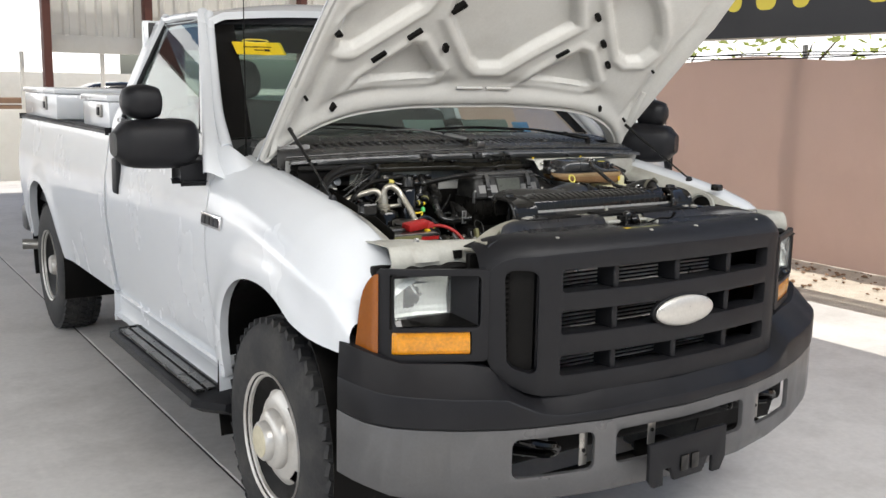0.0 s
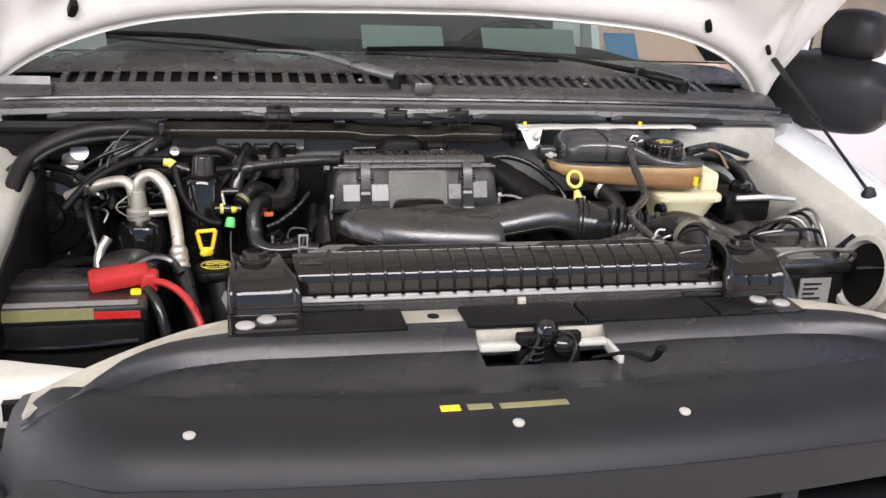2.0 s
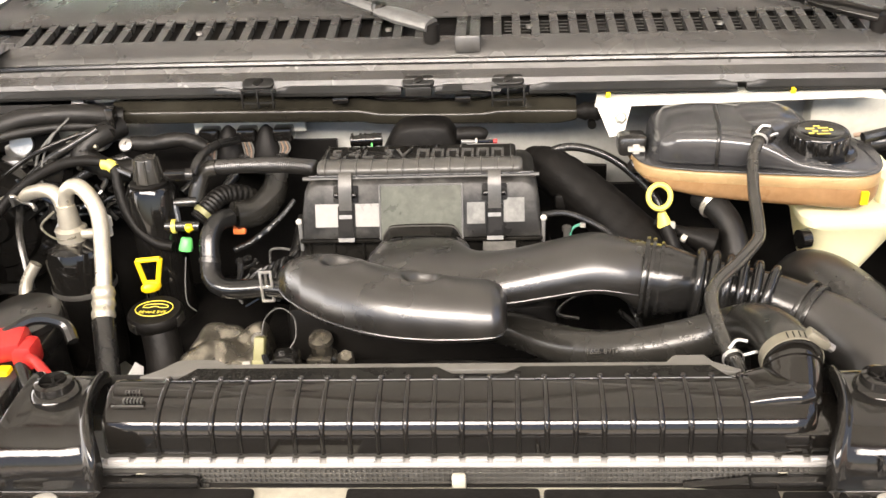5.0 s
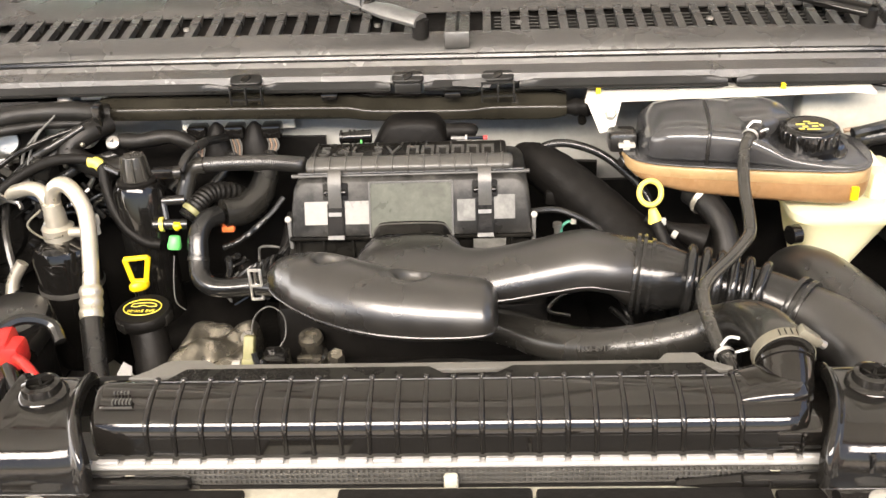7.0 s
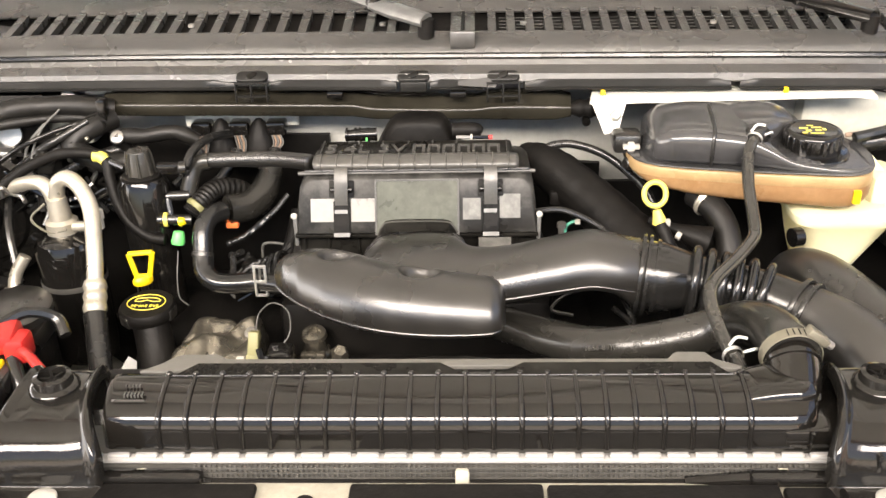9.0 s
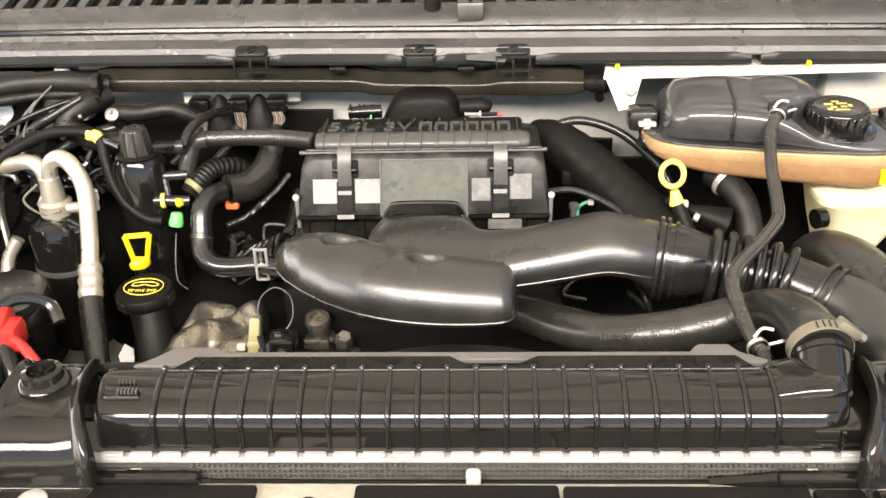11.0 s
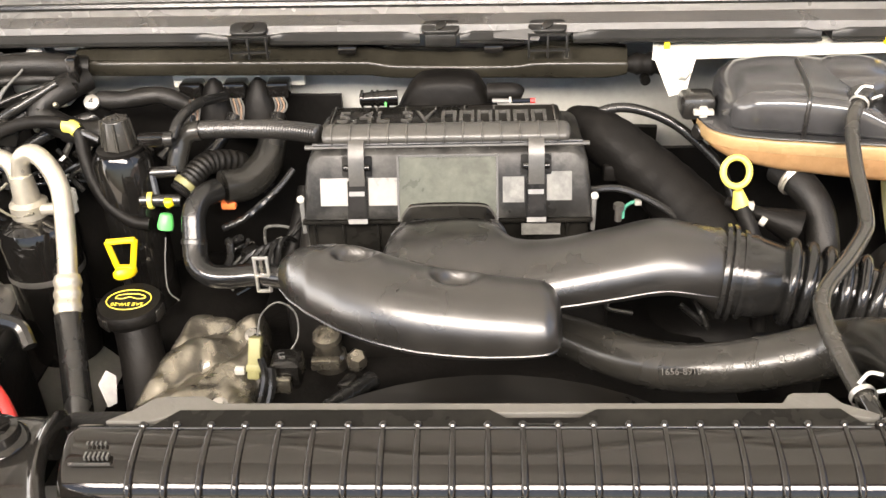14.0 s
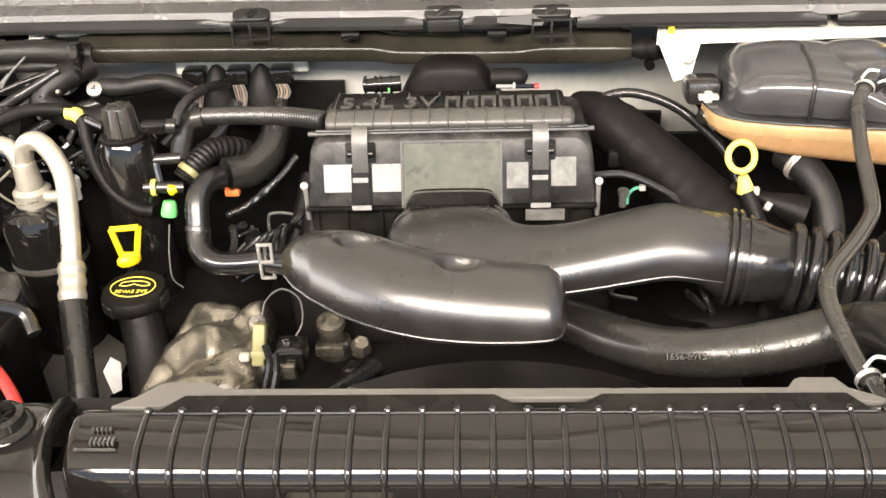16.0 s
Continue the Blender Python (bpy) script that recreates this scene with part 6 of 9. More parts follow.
        for i, p in enumerate(pts):
            f = i / 39
            g = max(0.0, min(1.0, (f - 0.30) / 0.35))
            g = g * g * (3 - 2 * g)
            c = lerp(0.346, 0.337, g)
            w = lerp(0.0325, 0.047, g) * (0.62 + 0.38 * math.sqrt(max(0.0, 1 - (1 - min(1.0, f / 0.22)) ** 2)))
            row = []
            for q, lift in ((-1, -0.007), (-0.985, 0.001), (-0.93, 0.0045), (-0.86, 0.0045), (-0.78, 0.001), (-0.70, 0.0), (-0.35, 0), (0, 0), (0.35, 0), (0.70, 0.0), (0.78, 0.001), (0.86, 0.0045), (0.93, 0.0045), (0.985, 0.001), (1, -0.007)):
                t = (pts[min(i + 1, 39)] - pts[max(i - 1, 0)]).normalized()
                nrm = V((0, -t.z, t.y))
                if nrm.z < 0 or (abs(nrm.z) < 0.2 and nrm.y > 0):
                    nrm = -nrm
                if i < 6:
                    nrm = V((0, 0.3, 1)).normalized()
                row.append(V((s * (c + dx + q * w), p.y, p.z)) + nrm * lift * (1 if f < 0.8 else 0.4))
            rows.append(row)
        part("strap", shell(grid(rows), 0.003), strap_black, br, smooth=60)
        for x0, x1 in ((-0.018, -0.014), (0.014, 0.018)) if s > 0 else ():
            part("strap_rib", box((s * (0.345 + dx) + x0, 0.349, 1.157), (s * (0.345 + dx) + x1, 0.356, 1.186), 0.001), gloss_black, br)
        bush = part("bushing", lathe([(0.0205, 0), (0.0212, 0.003), (0.019, 0.006), (0.0170, 0.0065), (0.016, 0.013), (0.012, 0.0145), (0.0115, 0.006), (0.0, 0.006)], (s * (0.347 + dx), 0.417, 1.2055), seg=28), strap_black, br, "round rubber bushing")
        for a in (0, 60, 120):
            part("bushing_web", box((-0.011, -0.0012, 0), (0.011, 0.0012, 0.0045), m=Matrix.Translation((s * (0.347 + dx), 0.417, 1.2112)) @ pose(0, 0, 0, 0, 0, a)), matt_black, bush)
        for x, y in ((0.3625 + dx, 0.318), (0.336 + dx, 0.334)):
            part("bolt", lathe([(0.0120, 0), (0.0120, 0.0015), (0.0105, 0.0030), (0.004, 0.0034), (0.0, 0.0034)], (s * x, y, 1.1550), seg=20), screw_white, br, "pale painted bolt head")


def build_cowl():
    cowl = thing("cowl_panel", (0, 1.15, 1.2), "weathered black plastic cowl panel with slotted grilles", "cowl panel")

    def sec(y, z):
        return [V((x, y + skew(x) + 0.030 * (abs(x) / 0.7) ** 2.5, z - 0.012 * (abs(x) / 0.7) ** 3)) for x in spread(-0.79, 0.79, 41)]
    # bands from the engine side back to the screen
    prof = [(1.03, 1.290), (1.004, 1.2935), (0.995, 1.2895), (0.9935, 1.2915), (0.996, 1.3010), (1.024, 1.3050), (1.030, 1.300), (1.038, 1.3005), (1.043, 1.307), (1.050, 1.3085), (1.056, 1.305), (1.062, 1.306), (1.068, 1.316), (1.074, 1.3205), (1.098, 1.330), (1.104, 1.331)]
    part("front_channel", shell(grid([sec(y, z) for y, z in prof]), 0.003), cowl_black, cowl, "stepped cowl channel with seal lip", smooth=30)
    part("slot_bed", shell(grid([sec(y, z) for y, z in ((1.100, 1.317), (1.20, 1.338))]), 0.002), matt_black, cowl)
    part("rear_band", shell(grid([sec(y, z) for y, z in ((1.176, 1.341), (1.182, 1.345), (1.24, 1.355), (1.30, 1.362), (1.36, 1.360))]), 0.003), cowl_black, cowl, smooth=40)
    part("front_seal", tube([p for p in sec(1.047, 1.3105)][::4], 0.005, n=60, seg=8), rubber, cowl)
    # black sealing rail under the lip, in lengths between the clips
    for x0, x1 in ((-0.70, -0.312), (-0.262, -0.088), (-0.042, 0.030), (0.086, 0.36), (0.372, 0.62)):
        loops = []
        for x in spread(x0, x1, 16):
            e = min(1, (x - x0) / 0.014, (x1 - x) / 0.014)
            d, g = skew(x) + 0.030 * (abs(x) / 0.7) ** 2.5, -0.012 * (abs(x) / 0.7) ** 3
            loops.append([V((x, y + d, z + g - 0.004 * (1 - e) * (z > 1.285))) for y, z in ((0.9965, 1.2805), (0.987, 1.2810), (0.9865, 1.2828), (0.9915, 1.2842), (0.9925, 1.2925), (0.9975, 1.2970), (1.02, 1.2980), (1.02, 1.2805))])
        part("seal_rail", rings(bmesh.new(), loops), rail_black, cowl, "black sealing rail with a thin lip", smooth=40)
    rib_m = {}
    for s in (-1, 1):
        b = bmesh.new()
        w, lean = (0.0062 if s < 0 else 0.0058), 0.0
        rings(b, [[V((-w + lean * f, 0.098 + 0.082 * f, 1.3305 + 0.0145 * f)), V((w + lean * f, 0.098 + 0.082 * f, 1.3305 + 0.0145 * f)), V((w + lean * f, 0.098 + 0.082 * f, 1.320 + 0.0145 * f)), V((-w + lean * f, 0.098 + 0.082 * f, 1.320 + 0.0145 * f))] for f in (0, 0.5, 1)])
        rib_m[s] = to_mesh("grille_rib", b, cowl_black, 30)
    base = BASE[cowl]
    for s, x0, n, step in ((-1, -0.688, 20, 0.0326), (1, 0.044, 23, 0.0274)):
        for k in range(n):
            x = x0 + k * step
            r = new("grille_rib", rib_m[s])
            r.parent = cowl
            r.location = V((x, 1.0 + skew(x) + 0.030 * (abs(x) / 0.7) ** 2.5, -0.012 * (abs(x) / 0.7) ** 3)) - base
    mesh = bmesh.new()
    for k in range(6):
        y, z = 1.112 + 0.011 * k, 1.3235 + 0.0019 * k
        tube([V((x, y + skew(x) + 0.030 * (abs(x) / 0.7) ** 2.5, z - 0.012 * (abs(x) / 0.7) ** 3)) for x in spread(0.055, 0.66, 6)], 0.0009, n=20, seg=4, bm=mesh)
    tagged(part("fine_mesh", mesh, cowl_black, cowl, "fine mesh bars under the slots"), kind="stuff")
    part("centre_joint", box((-0.016, 1.064, 1.316), (0.020, 1.180, 1.3405), 0.003, m=Matrix.Translation((0, 0, 0))), cowl_black, cowl)
    part("joint_groove", box((0.000, 1.066, 1.3400), (0.005, 1.178, 1.3415), 0.0006), matt_black, cowl)
    for x in (-0.40, -0.115, 0.09, 0.36):
        part("screw", lathe([(0.005, 0), (0.005, 0.004), (0.002, 0.005)], (x, 1.128 + skew(x), 1.333), seg=10), steel, cowl)
    for s in (-1, 1):
        part("end_wing", box((s * 0.72, 1.11, 1.26), (s * 0.80, 1.34, 1.318), 0.02), cowl_black, cowl)

    # wipers
    for pivot, mid, tip, b0, b1, kind in (((-0.050, 1.095, 1.349), (-0.128, 1.132, 1.364), (-0.315, 1.25, 1.376), (-0.62, 1.315, 1.398), (-0.20, 1.235, 1.378), "grey"), ((0.575, 1.10, 1.343), (0.49, 1.145, 1.358), (0.17, 1.268, 1.378), (-0.08, 1.30, 1.376), (0.34, 1.235, 1.374), "black")):
        wp = thing("windscreen_wiper", pivot, "windscreen wiper with %s arm resting on the cowl" % kind, "wiper", group="windscreen wipers")
        m_ = wiper_grey if kind == "grey" else gloss_black
        part("arm_head", tube([pivot, V(pivot).lerp(V(mid), 0.6), mid], [0.019, 0.021, 0.015], n=12, seg=14, flat=0.5), m_, wp, "worn metal wiper arm head" if kind == "grey" else "")
        part("arm", tube([mid, V(mid).lerp(V(tip), 0.5) + V((0, 0, 0.01)), tip], [0.012, 0.007, 0.004], n=16, seg=8, flat=0.6), m_, wp)
        part("knuckle", lathe([(0.011, -0.008), (0.012, 0.0), (0.011, 0.010)], mid, (0.2, 0, 1), 14), gloss_black, wp)
        part("pivot_post", lathe([(0.012, 0), (0.012, 0.03)], V(pivot) - V((0, 0, 0.028)), seg=12), matt_black, wp)
        blade = part("blade", tube([b0, V(b0).lerp(V(b1), 0.5) + V((0, 0.006, 0.008)), b1], 0.0055, n=16, seg=8), matt_black, wp)
        part("blade_rubber", tube([V(b0) - V((0, -0.004, 0.009)), V(b1) - V((0, -0.004, 0.009))], 0.003, n=4, seg=6), rubber, blade)


def build_conduit():
    cd = thing("wiring_conduit", (-0.17, 1.02, 1.22), "black plastic wiring conduit clipped under the cowl", "wiring conduit")
    rows = [(-0.505, 1.002, 1.034, 1.242, 1.262), (-0.49, 1.0, 1.036, 1.240, 1.266), (-0.15, 0.997, 1.03, 1.240, 1.266), (-0.12, 0.998, 1.028, 1.236, 1.260), (0.02, 1.0, 1.025, 1.235, 1.258), (0.045, 0.998, 1.026, 1.235, 1.264), (0.13, 0.998, 1.026, 1.235, 1.264), (0.15, 1.002, 1.024, 1.238, 1.260)]
    bm = bmesh.new()
    loops = []
    for x, yf, yb, zl, zh in smooth_rows(rows, 60):
        d = skew(x)
        h = zl + 0.70 * (zh - zl)
        loops.append([V((x, yf + d + 0.001, zl)), V((x, yf + d - 0.0008, zl + 0.002)), V((x, yf + d - 0.0022, h - 0.0042)), V((x, yf + d - 0.0017, h - 0.0020)), V((x, yf + d - 0.0004, h - 0.0004)), V((x, yf + d + 0.0016, h + 0.0008)), V((x, yf + d + 0.0030, h + 0.0014)), V((x, yf + d + 0.009, zh + 0.004)), V((x, yf + d + 0.013, zh + 0.006)), V((x, yb + d, zh + 0.006)), V((x, yb + d, zl))])
    part("channel", rings(bm, loops), conduit_black, cd, smooth=40)
    part("bare_end", tube([(0.148, 1.008, 1.246), (0.178, 1.006, 1.247), (0.20, 1.004, 1.246)], [0.009, 0.012, 0.009], n=14, ribs=(3, 0.003, 0.1, 0.9)), matt_black, cd)
    part("end_clip", lathe([(0.006, 0), (0.006, 0.01)], (0.171, 1.0, 1.232), (0, -1, 0), 12), gloss_black, cd)
    for x, ladder in ((-0.286, True), (-0.064, False), (0.057, True)):
        y = 0.989 + skew(x)
        cap = round_rect(-0.022, -0.010, 0.022, 0.010, 0.008)
        cl = part("rail_clip", plate(cap, 0.006, Matrix.Translation((x, y + 0.009, 1.2945)) @ pose(0, 0, 0, 24, 0, 0), 0.002), rail_black, cd)
        part("clip_dimple", lathe([(0.009, 0), (0.008, 0.0015), (0.0, 0.0016)], (x, y + 0.006, 1.2998), (0, -0.4, 0.9), 20, squash=0.6), gloss_black, cl)
        if ladder:
            for k in range(3):
                part("clip_tooth", box((x - 0.0225 + 0.0213 * k, y - 0.009, 1.266), (x - 0.0202 + 0.0213 * k, y - 0.004, 1.294), 0.0006, 1), rail_black, cl)
            for z in (1.2745, 1.2925):
                part("clip_bar", box((x - 0.0225, y - 0.0085, z - 0.0012), (x + 0.0247, y - 0.0045, z + 0.0012)), rail_black, cl)
        else:
            part("clip_skirt", box((x - 0.018, y - 0.005, 1.279), (x + 0.018, y + 0.006, 1.293), 0.002), rail_black, cl)
    for x in (-0.172, -0.004):
        part("push_pin", box((x - 0.011, 0.985 + skew(x), 1.270), (x + 0.011, 0.998 + skew(x), 1.279), 0.002), gloss_black, cd)
    part("wire_guide", plate([(0.0, 0.0), (0.040, 0.004), (0.052, -0.006), (0.050, -0.010), (0.0, -0.006)], 0.004, Matrix.Translation((-0.004, 0.986, 1.2935)) @ pose(0, 0, 0, 60, 0, 0)), rail_black, cd)
    # pale plastic studs at the corner
    for x, z in ((-0.497, 1.276), (-0.452, 1.277), (-0.56, 1.262)):
        part("stud", lathe([(0.010, 0), (0.010, 0.008), (0.005, 0.012)], (x, 1.045, z), (0, -1, 0.3), 14), screw_white, cd)
    part("corner_clip", box((-0.502, 0.985, 1.236), (-0.490, 1.004, 1.274), 0.003), gloss_black, cd)
    part("corner_clip_ring", lathe([(0.007, 0), (0.007, 0.006), (0.003, 0.006), (0.003, 0)], (-0.498, 0.986, 1.240), (0, -1, 0), 14), gloss_black, cd)
    # harness leaving the conduit on the passenger side
    for pts, r in (([(-0.49, 1.02, 1.25), (-0.56, 1.0, 1.262), (-0.64, 0.99, 1.255), (-0.72, 0.95, 1.22), (-0.745, 0.88, 1.16)], 0.014),
                   ([(-0.49, 1.01, 1.24), (-0.515, 0.98, 1.235), (-0.535, 0.965, 1.215), (-0.49, 0.955, 1.195), (-0.45, 0.955, 1.195)], 0.015),
                   ([(-0.50, 1.0, 1.235), (-0.545, 0.975, 1.222), (-0.575, 0.955, 1.19), (-0.585, 0.94, 1.13)], 0.008),
                   ([(-0.50, 1.01, 1.24), (-0.58, 0.985, 1.248), (-0.67, 0.965, 1.235), (-0.745, 0.93, 1.19)], 0.006),
                   ([(-0.47, 0.98, 1.225), (-0.44, 0.985, 1.222), (-0.40, 0.99, 1.225), (-0.37, 0.995, 1.21)], 0.010)):
        part("harness", tube(pts, r, n=30, seg=10, ribs=(26, 0.0012, 0, 1)), loom_black, cd)
    part("pale_wire", tube([(-0.575, 0.985, 1.245), (-0.600, 0.965, 1.215), (-0.602, 0.95, 1.18), (-0.59, 0.94, 1.15)], 0.0022, n=20, seg=6), print_grey, cd)


def build_air_box():
    ab = thing("air_cleaner_box", (-0.055, 0.86, 1.05), "dusty black plastic intake box with latches and painted reflections", "air box")

    def face(x, z, lift=0.0):
        return V((x, 0.800 + (z - 1.162) * 0.40 - lift * 0.928, z + lift * 0.371))

    def face_plate(x0, x1, z0, z1, depth, lift=0.0, bev=0.0):
        corners = ((x0, z0), (x1, z0), (x1, z1), (x0, z1))
        b = rings(bmesh.new(), [[face(x, z, lift) for x, z in corners], [face(x, z, lift + depth) for x, z in corners]])
        if bev:
            bmesh.ops.bevel(b, geom=b.edges[:], offset=bev, segments=2, affect="EDGES")
        return b

    # lower body: sloped front with rounded upper corners and a chamfer all round
    def outline(inset):
        x0, x1, z0, z1, r = -0.2035 + inset, 0.0945 - inset, 1.158 + inset, 1.2265 - inset, 0.019 - inset * 0.6
        pts = [(x0, z0), (x0 + 0.002, lerp(z0, z1, 0.5))]
        for k in range(7):
            a_ = radians(180 - 15 * k)
            pts.append((x0 + 0.004 + r + r * math.cos(a_), z1 - r + r * math.sin(a_)))
        for k in range(7):
            a_ = radians(90 - 15 * k)
            pts.append((x1 - 0.004 - r + r * math.cos(a_), z1 - r + r * math.sin(a_)))
        return pts + [(x1 - 0.002, lerp(z0, z1, 0.5)), (x1, z0)]
    loops = [[face(x, z) for x, z in outline(0.0055)], [face(x, z) + V((0, 0.0012, 0)) for x, z in outline(0.0022)], [face(x, z) + V((0, 0.005, 0)) for x, z in outline(0.0)],
             [V((x, 0.835 + (z - 1.162) * 0.1, z)) for x, z in outline(0.0)], [V((x, 0.925, z)) for x, z in outline(0.002)]]
    body = part("body", rings(bmesh.new(), loops), box_face, ab, "dusty black front of the box", smooth=38)
    tray = part("lower_tray", box((-0.2045, 0.812, 1.05), (0.0935, 0.935, 1.1585), 0.005), box_black, ab)
    for x in (-0.196, -0.165, -0.128, 0.03, 0.07):
        part("tray_rib", box((x - 0.0014, 0.8085, 1.09), (x + 0.0014, 0.813, 1.156), 0.0008, 1), box_black, tray)
    part("tray_ledge", box((-0.206, 0.800, 1.1535), (0.0955, 0.816, 1.1585), 0.0018), box_black, tray)
    # hinge rods in front of the lid
    part("hinge_rod", tube([(-0.201, 0.834, 1.2268), (0.092, 0.834, 1.2278)], 0.0026, n=6, seg=8), lid_black, ab)
    part("hinge_rod", tube([(-0.192, 0.831, 1.2312), (0.085, 0.831, 1.2320)], 0.0016, n=6, seg=8), satin_black, ab)
    for k in range(7):
        part("rod_eye", box((-0.128 + 0.0195 * k, 0.8285, 1.2235), (-0.1265 + 0.0195 * k, 0.832, 1.2262), 0.0004, 1), lid_black, ab)
    # lid: sunk field with the lettering, and a bulging ribbed band along its front
    field = [(0.850, 1.2300), (0.850, 1.2422), (0.853, 1.2430), (0.897, 1.2434), (0.902, 1.2420), (0.908, 1.236), (0.910, 1.222)]
    lid = part("lid", rings(bmesh.new(), [[V((x, y, z - d)) for y, z in field] for x, d in ((-0.1805, 0.006), (-0.1790, 0.0015), (-0.1765, 0.0), (0.0610, 0.0), (0.0638, 0.0015), (0.0655, 0.006))]), box_black, ab, "ribbed lid with raised lettering", smooth=40)
    band = [(0.836, 1.2300), (0.8305, 1.2318), (0.8275, 1.2345), (0.8270, 1.2378), (0.8290, 1.2412), (0.8335, 1.2440), (0.8400, 1.2455), (0.8475, 1.2462), (0.8515, 1.2452), (0.8530, 1.2425), (0.8530, 1.2300)]
    part("front_band", rings(bmesh.new(), [[V((x, 0.841 + (y - 0.841) * k, 1.2375 + (z - 1.2375) * k)) for y, z in band] for x, k in ((-0.1825, 0.45), (-0.1818, 0.72), (-0.1798, 0.91), (-0.1765, 1.0), (0.0663, 1.0), (0.0696, 0.91), (0.0716, 0.72), (0.0723, 0.45))]), lid_black, lid, "grey rounded band of the lid", smooth=60)
    rib = [(y, z) for y, z in band[1:9]]
    for k in range(13):
        x = -0.1716 + k * 0.01928
        part("lid_rib", tube([V((x, y, z + 0.0003)) for y, z in rib], 0.0011, n=14, seg=6), lid_black, lid)
    m = Matrix.Translation((-0.1190, 0.8690, 1.2432)) @ Matrix.Diagonal((0.93, 1.0, 1.0, 1.0))
    part("raised_lettering", lettering("5.4L 3V", 0.036, 0.0022, m), lid_black, lid, smooth=0)
    for k in range(6):
        x = -0.0600 + 0.0188 * k
        bar = rings(bmesh.new(), [[V((x + a_, b_, h)) for a_, b_ in ((0, -0.0125), (0.0034, -0.0125), (0.0034, 0.0085), (0.0121, 0.0085), (0.0121, -0.0125), (0.0155, -0.0125), (0.0155, 0.0125), (0, 0.0125))] for h in (0, 0.0026)])
        bmesh.ops.transform(bar, matrix=Matrix.Translation((0, 0.8690, 1.2430)), verts=bar.verts)
        part("name_bar", bar, lid_black, lid, smooth=0)
    for x0, x1 in ((-0.1755, -0.1742), (0.0575, 0.0588)):
        part("field_rim", box((x0, 0.853, 1.2425), (x1, 0.898, 1.2452), 0.0004, 1), lid_black, lid)
    for x in (-0.130, -0.099, -0.067, -0.036, -0.005):
        part("back_notch", box((x - 0.0009, 0.889, 1.2428), (x + 0.0009, 0.899, 1.2442), 0.0003, 1), lid_black, lid)
    # centre panel, patches painted as reflections, and latches on the sloped front
    panel = part("centre_panel", face_plate(-0.1035, -0.0030, 1.1585, 1.2205, 0.0040, 0, 0.001), silver_label, body, "dusty reflective centre panel")
    for x in (-0.1040, -0.0025):
        part("panel_edge", face_plate(x - 0.0010, x + 0.0010, 1.1585, 1.2212, 0.0055, 0, 0.0005), lid_black, panel)
    part("panel_edge", face_plate(-0.1040, -0.0025, 1.2202, 1.2220, 0.0055, 0, 0.0005), lid_black, panel)
    for x0, x1 in ((-0.1850, -0.1555), (-0.1350, -0.1055)):
        part("label", face_plate(x0, x1, 1.1740, 1.2005, 0.0010), white_label_glint, body, "white patch painted for a bright reflection")
    for x0, x1, z0, z1 in ((0.0030, 0.0250, 1.1755, 1.2000), (0.0480, 0.0735, 1.1770, 1.2045)):
        part("label", face_plate(x0, x1, z0, z1, 0.0010), worn_label_glint, body, "mottled grey patch painted for a dim reflection")
    for x in (-0.1462, 0.0372):
        la = part("latch", face_plate(x - 0.0102, x + 0.0102, 1.1560, 1.1985, 0.0040, 0.0005, 0.0010), box_black, body, "black spring latch")
        part("latch_plate", face_plate(x - 0.0155, x + 0.0155, 1.2020, 1.2215, 0.0025, 0, 0.0008), box_black, la)
        run = [face(x, z, h) for z, h in ((1.1930, 0.0055), (1.2030, 0.0075), (1.2130, 0.0085), (1.2220, 0.0085))] + [V((x, 0.8215, 1.2335)), V((x, 0.8260, 1.2375)), V((x, 0.8320, 1.2385)), V((x, 0.8370, 1.2350))]
        run = path(run, 20)
        part("latch_strap", shell(grid([[p + V((q * 0.0080, 0, 0)) for p in run] for q in (-1, -0.5, 0, 0.5, 1)]), 0.0022), lid_black, la, "worn grey latch strap", smooth=50)
        for q in (-1, 1):
            part("latch_pin", lathe([(0.0036, 0), (0.0036, 0.0050), (0.0028, 0.0056)], face(x + q * 0.0082, 1.2105, 0.0045), (q, 0, 0), 12), gloss_black, la)
        part("latch_bar", face_plate(x - 0.0085, x + 0.0075, 1.1835, 1.1880, 0.0012, 0.0045, 0.0003), wiper_grey, la, "worn metal latch bar")
        part("latch_recess", face_plate(x - 0.0080, x + 0.0080, 1.1680, 1.1825, 0.0008, 0.0045), matt_black, la)
        part("latch_foot", face_plate(x - 0.0100, x + 0.0100, 1.1570, 1.1615, 0.0014, 0.0045, 0.0003), wiper_grey, la)
    for x in (-0.2055, 0.0965):
        part("side_lug", box((x - 0.0025, 0.806, 1.140), (x + 0.0025, 0.818, 1.178), 0.0018), wiper_grey, body)
        part("lug_screw", lathe([(0.004, 0), (0.004, 0.003), (0.002, 0.0045)], (x, 0.806, 1.182), (0, -1, 0.3), 10), screw_white, body)
    # arched neck through which the duct enters
    arch_ = path([(-0.1030, 0, 1.140), (-0.1015, 0, 1.160), (-0.0955, 0, 1.1725), (-0.0870, 0, 1.1772), (-0.0535, 0, 1.1782), (-0.0190, 0, 1.1772), (-0.0100, 0, 1.1725), (-0.0040, 0, 1.160), (-0.0025, 0, 1.140)], 44)
    part("neck_arch", grid([[V((lerp(p.x, -0.053, k), y, p.z - d)) for y, k, d in ((0.806, 0, 0), (0.7955, 0, 0), (0.7945, 0.02, 0.001), (0.788, 0.05, 0.004), (0.780, 0.06, 0.006))] for p in arch_]), box_black, body, smooth=60)
    part("neck_rim", tube([p + V((0, 0.7960, 0)) for p in arch_], 0.0011, n=50, seg=6), lid_black, body)
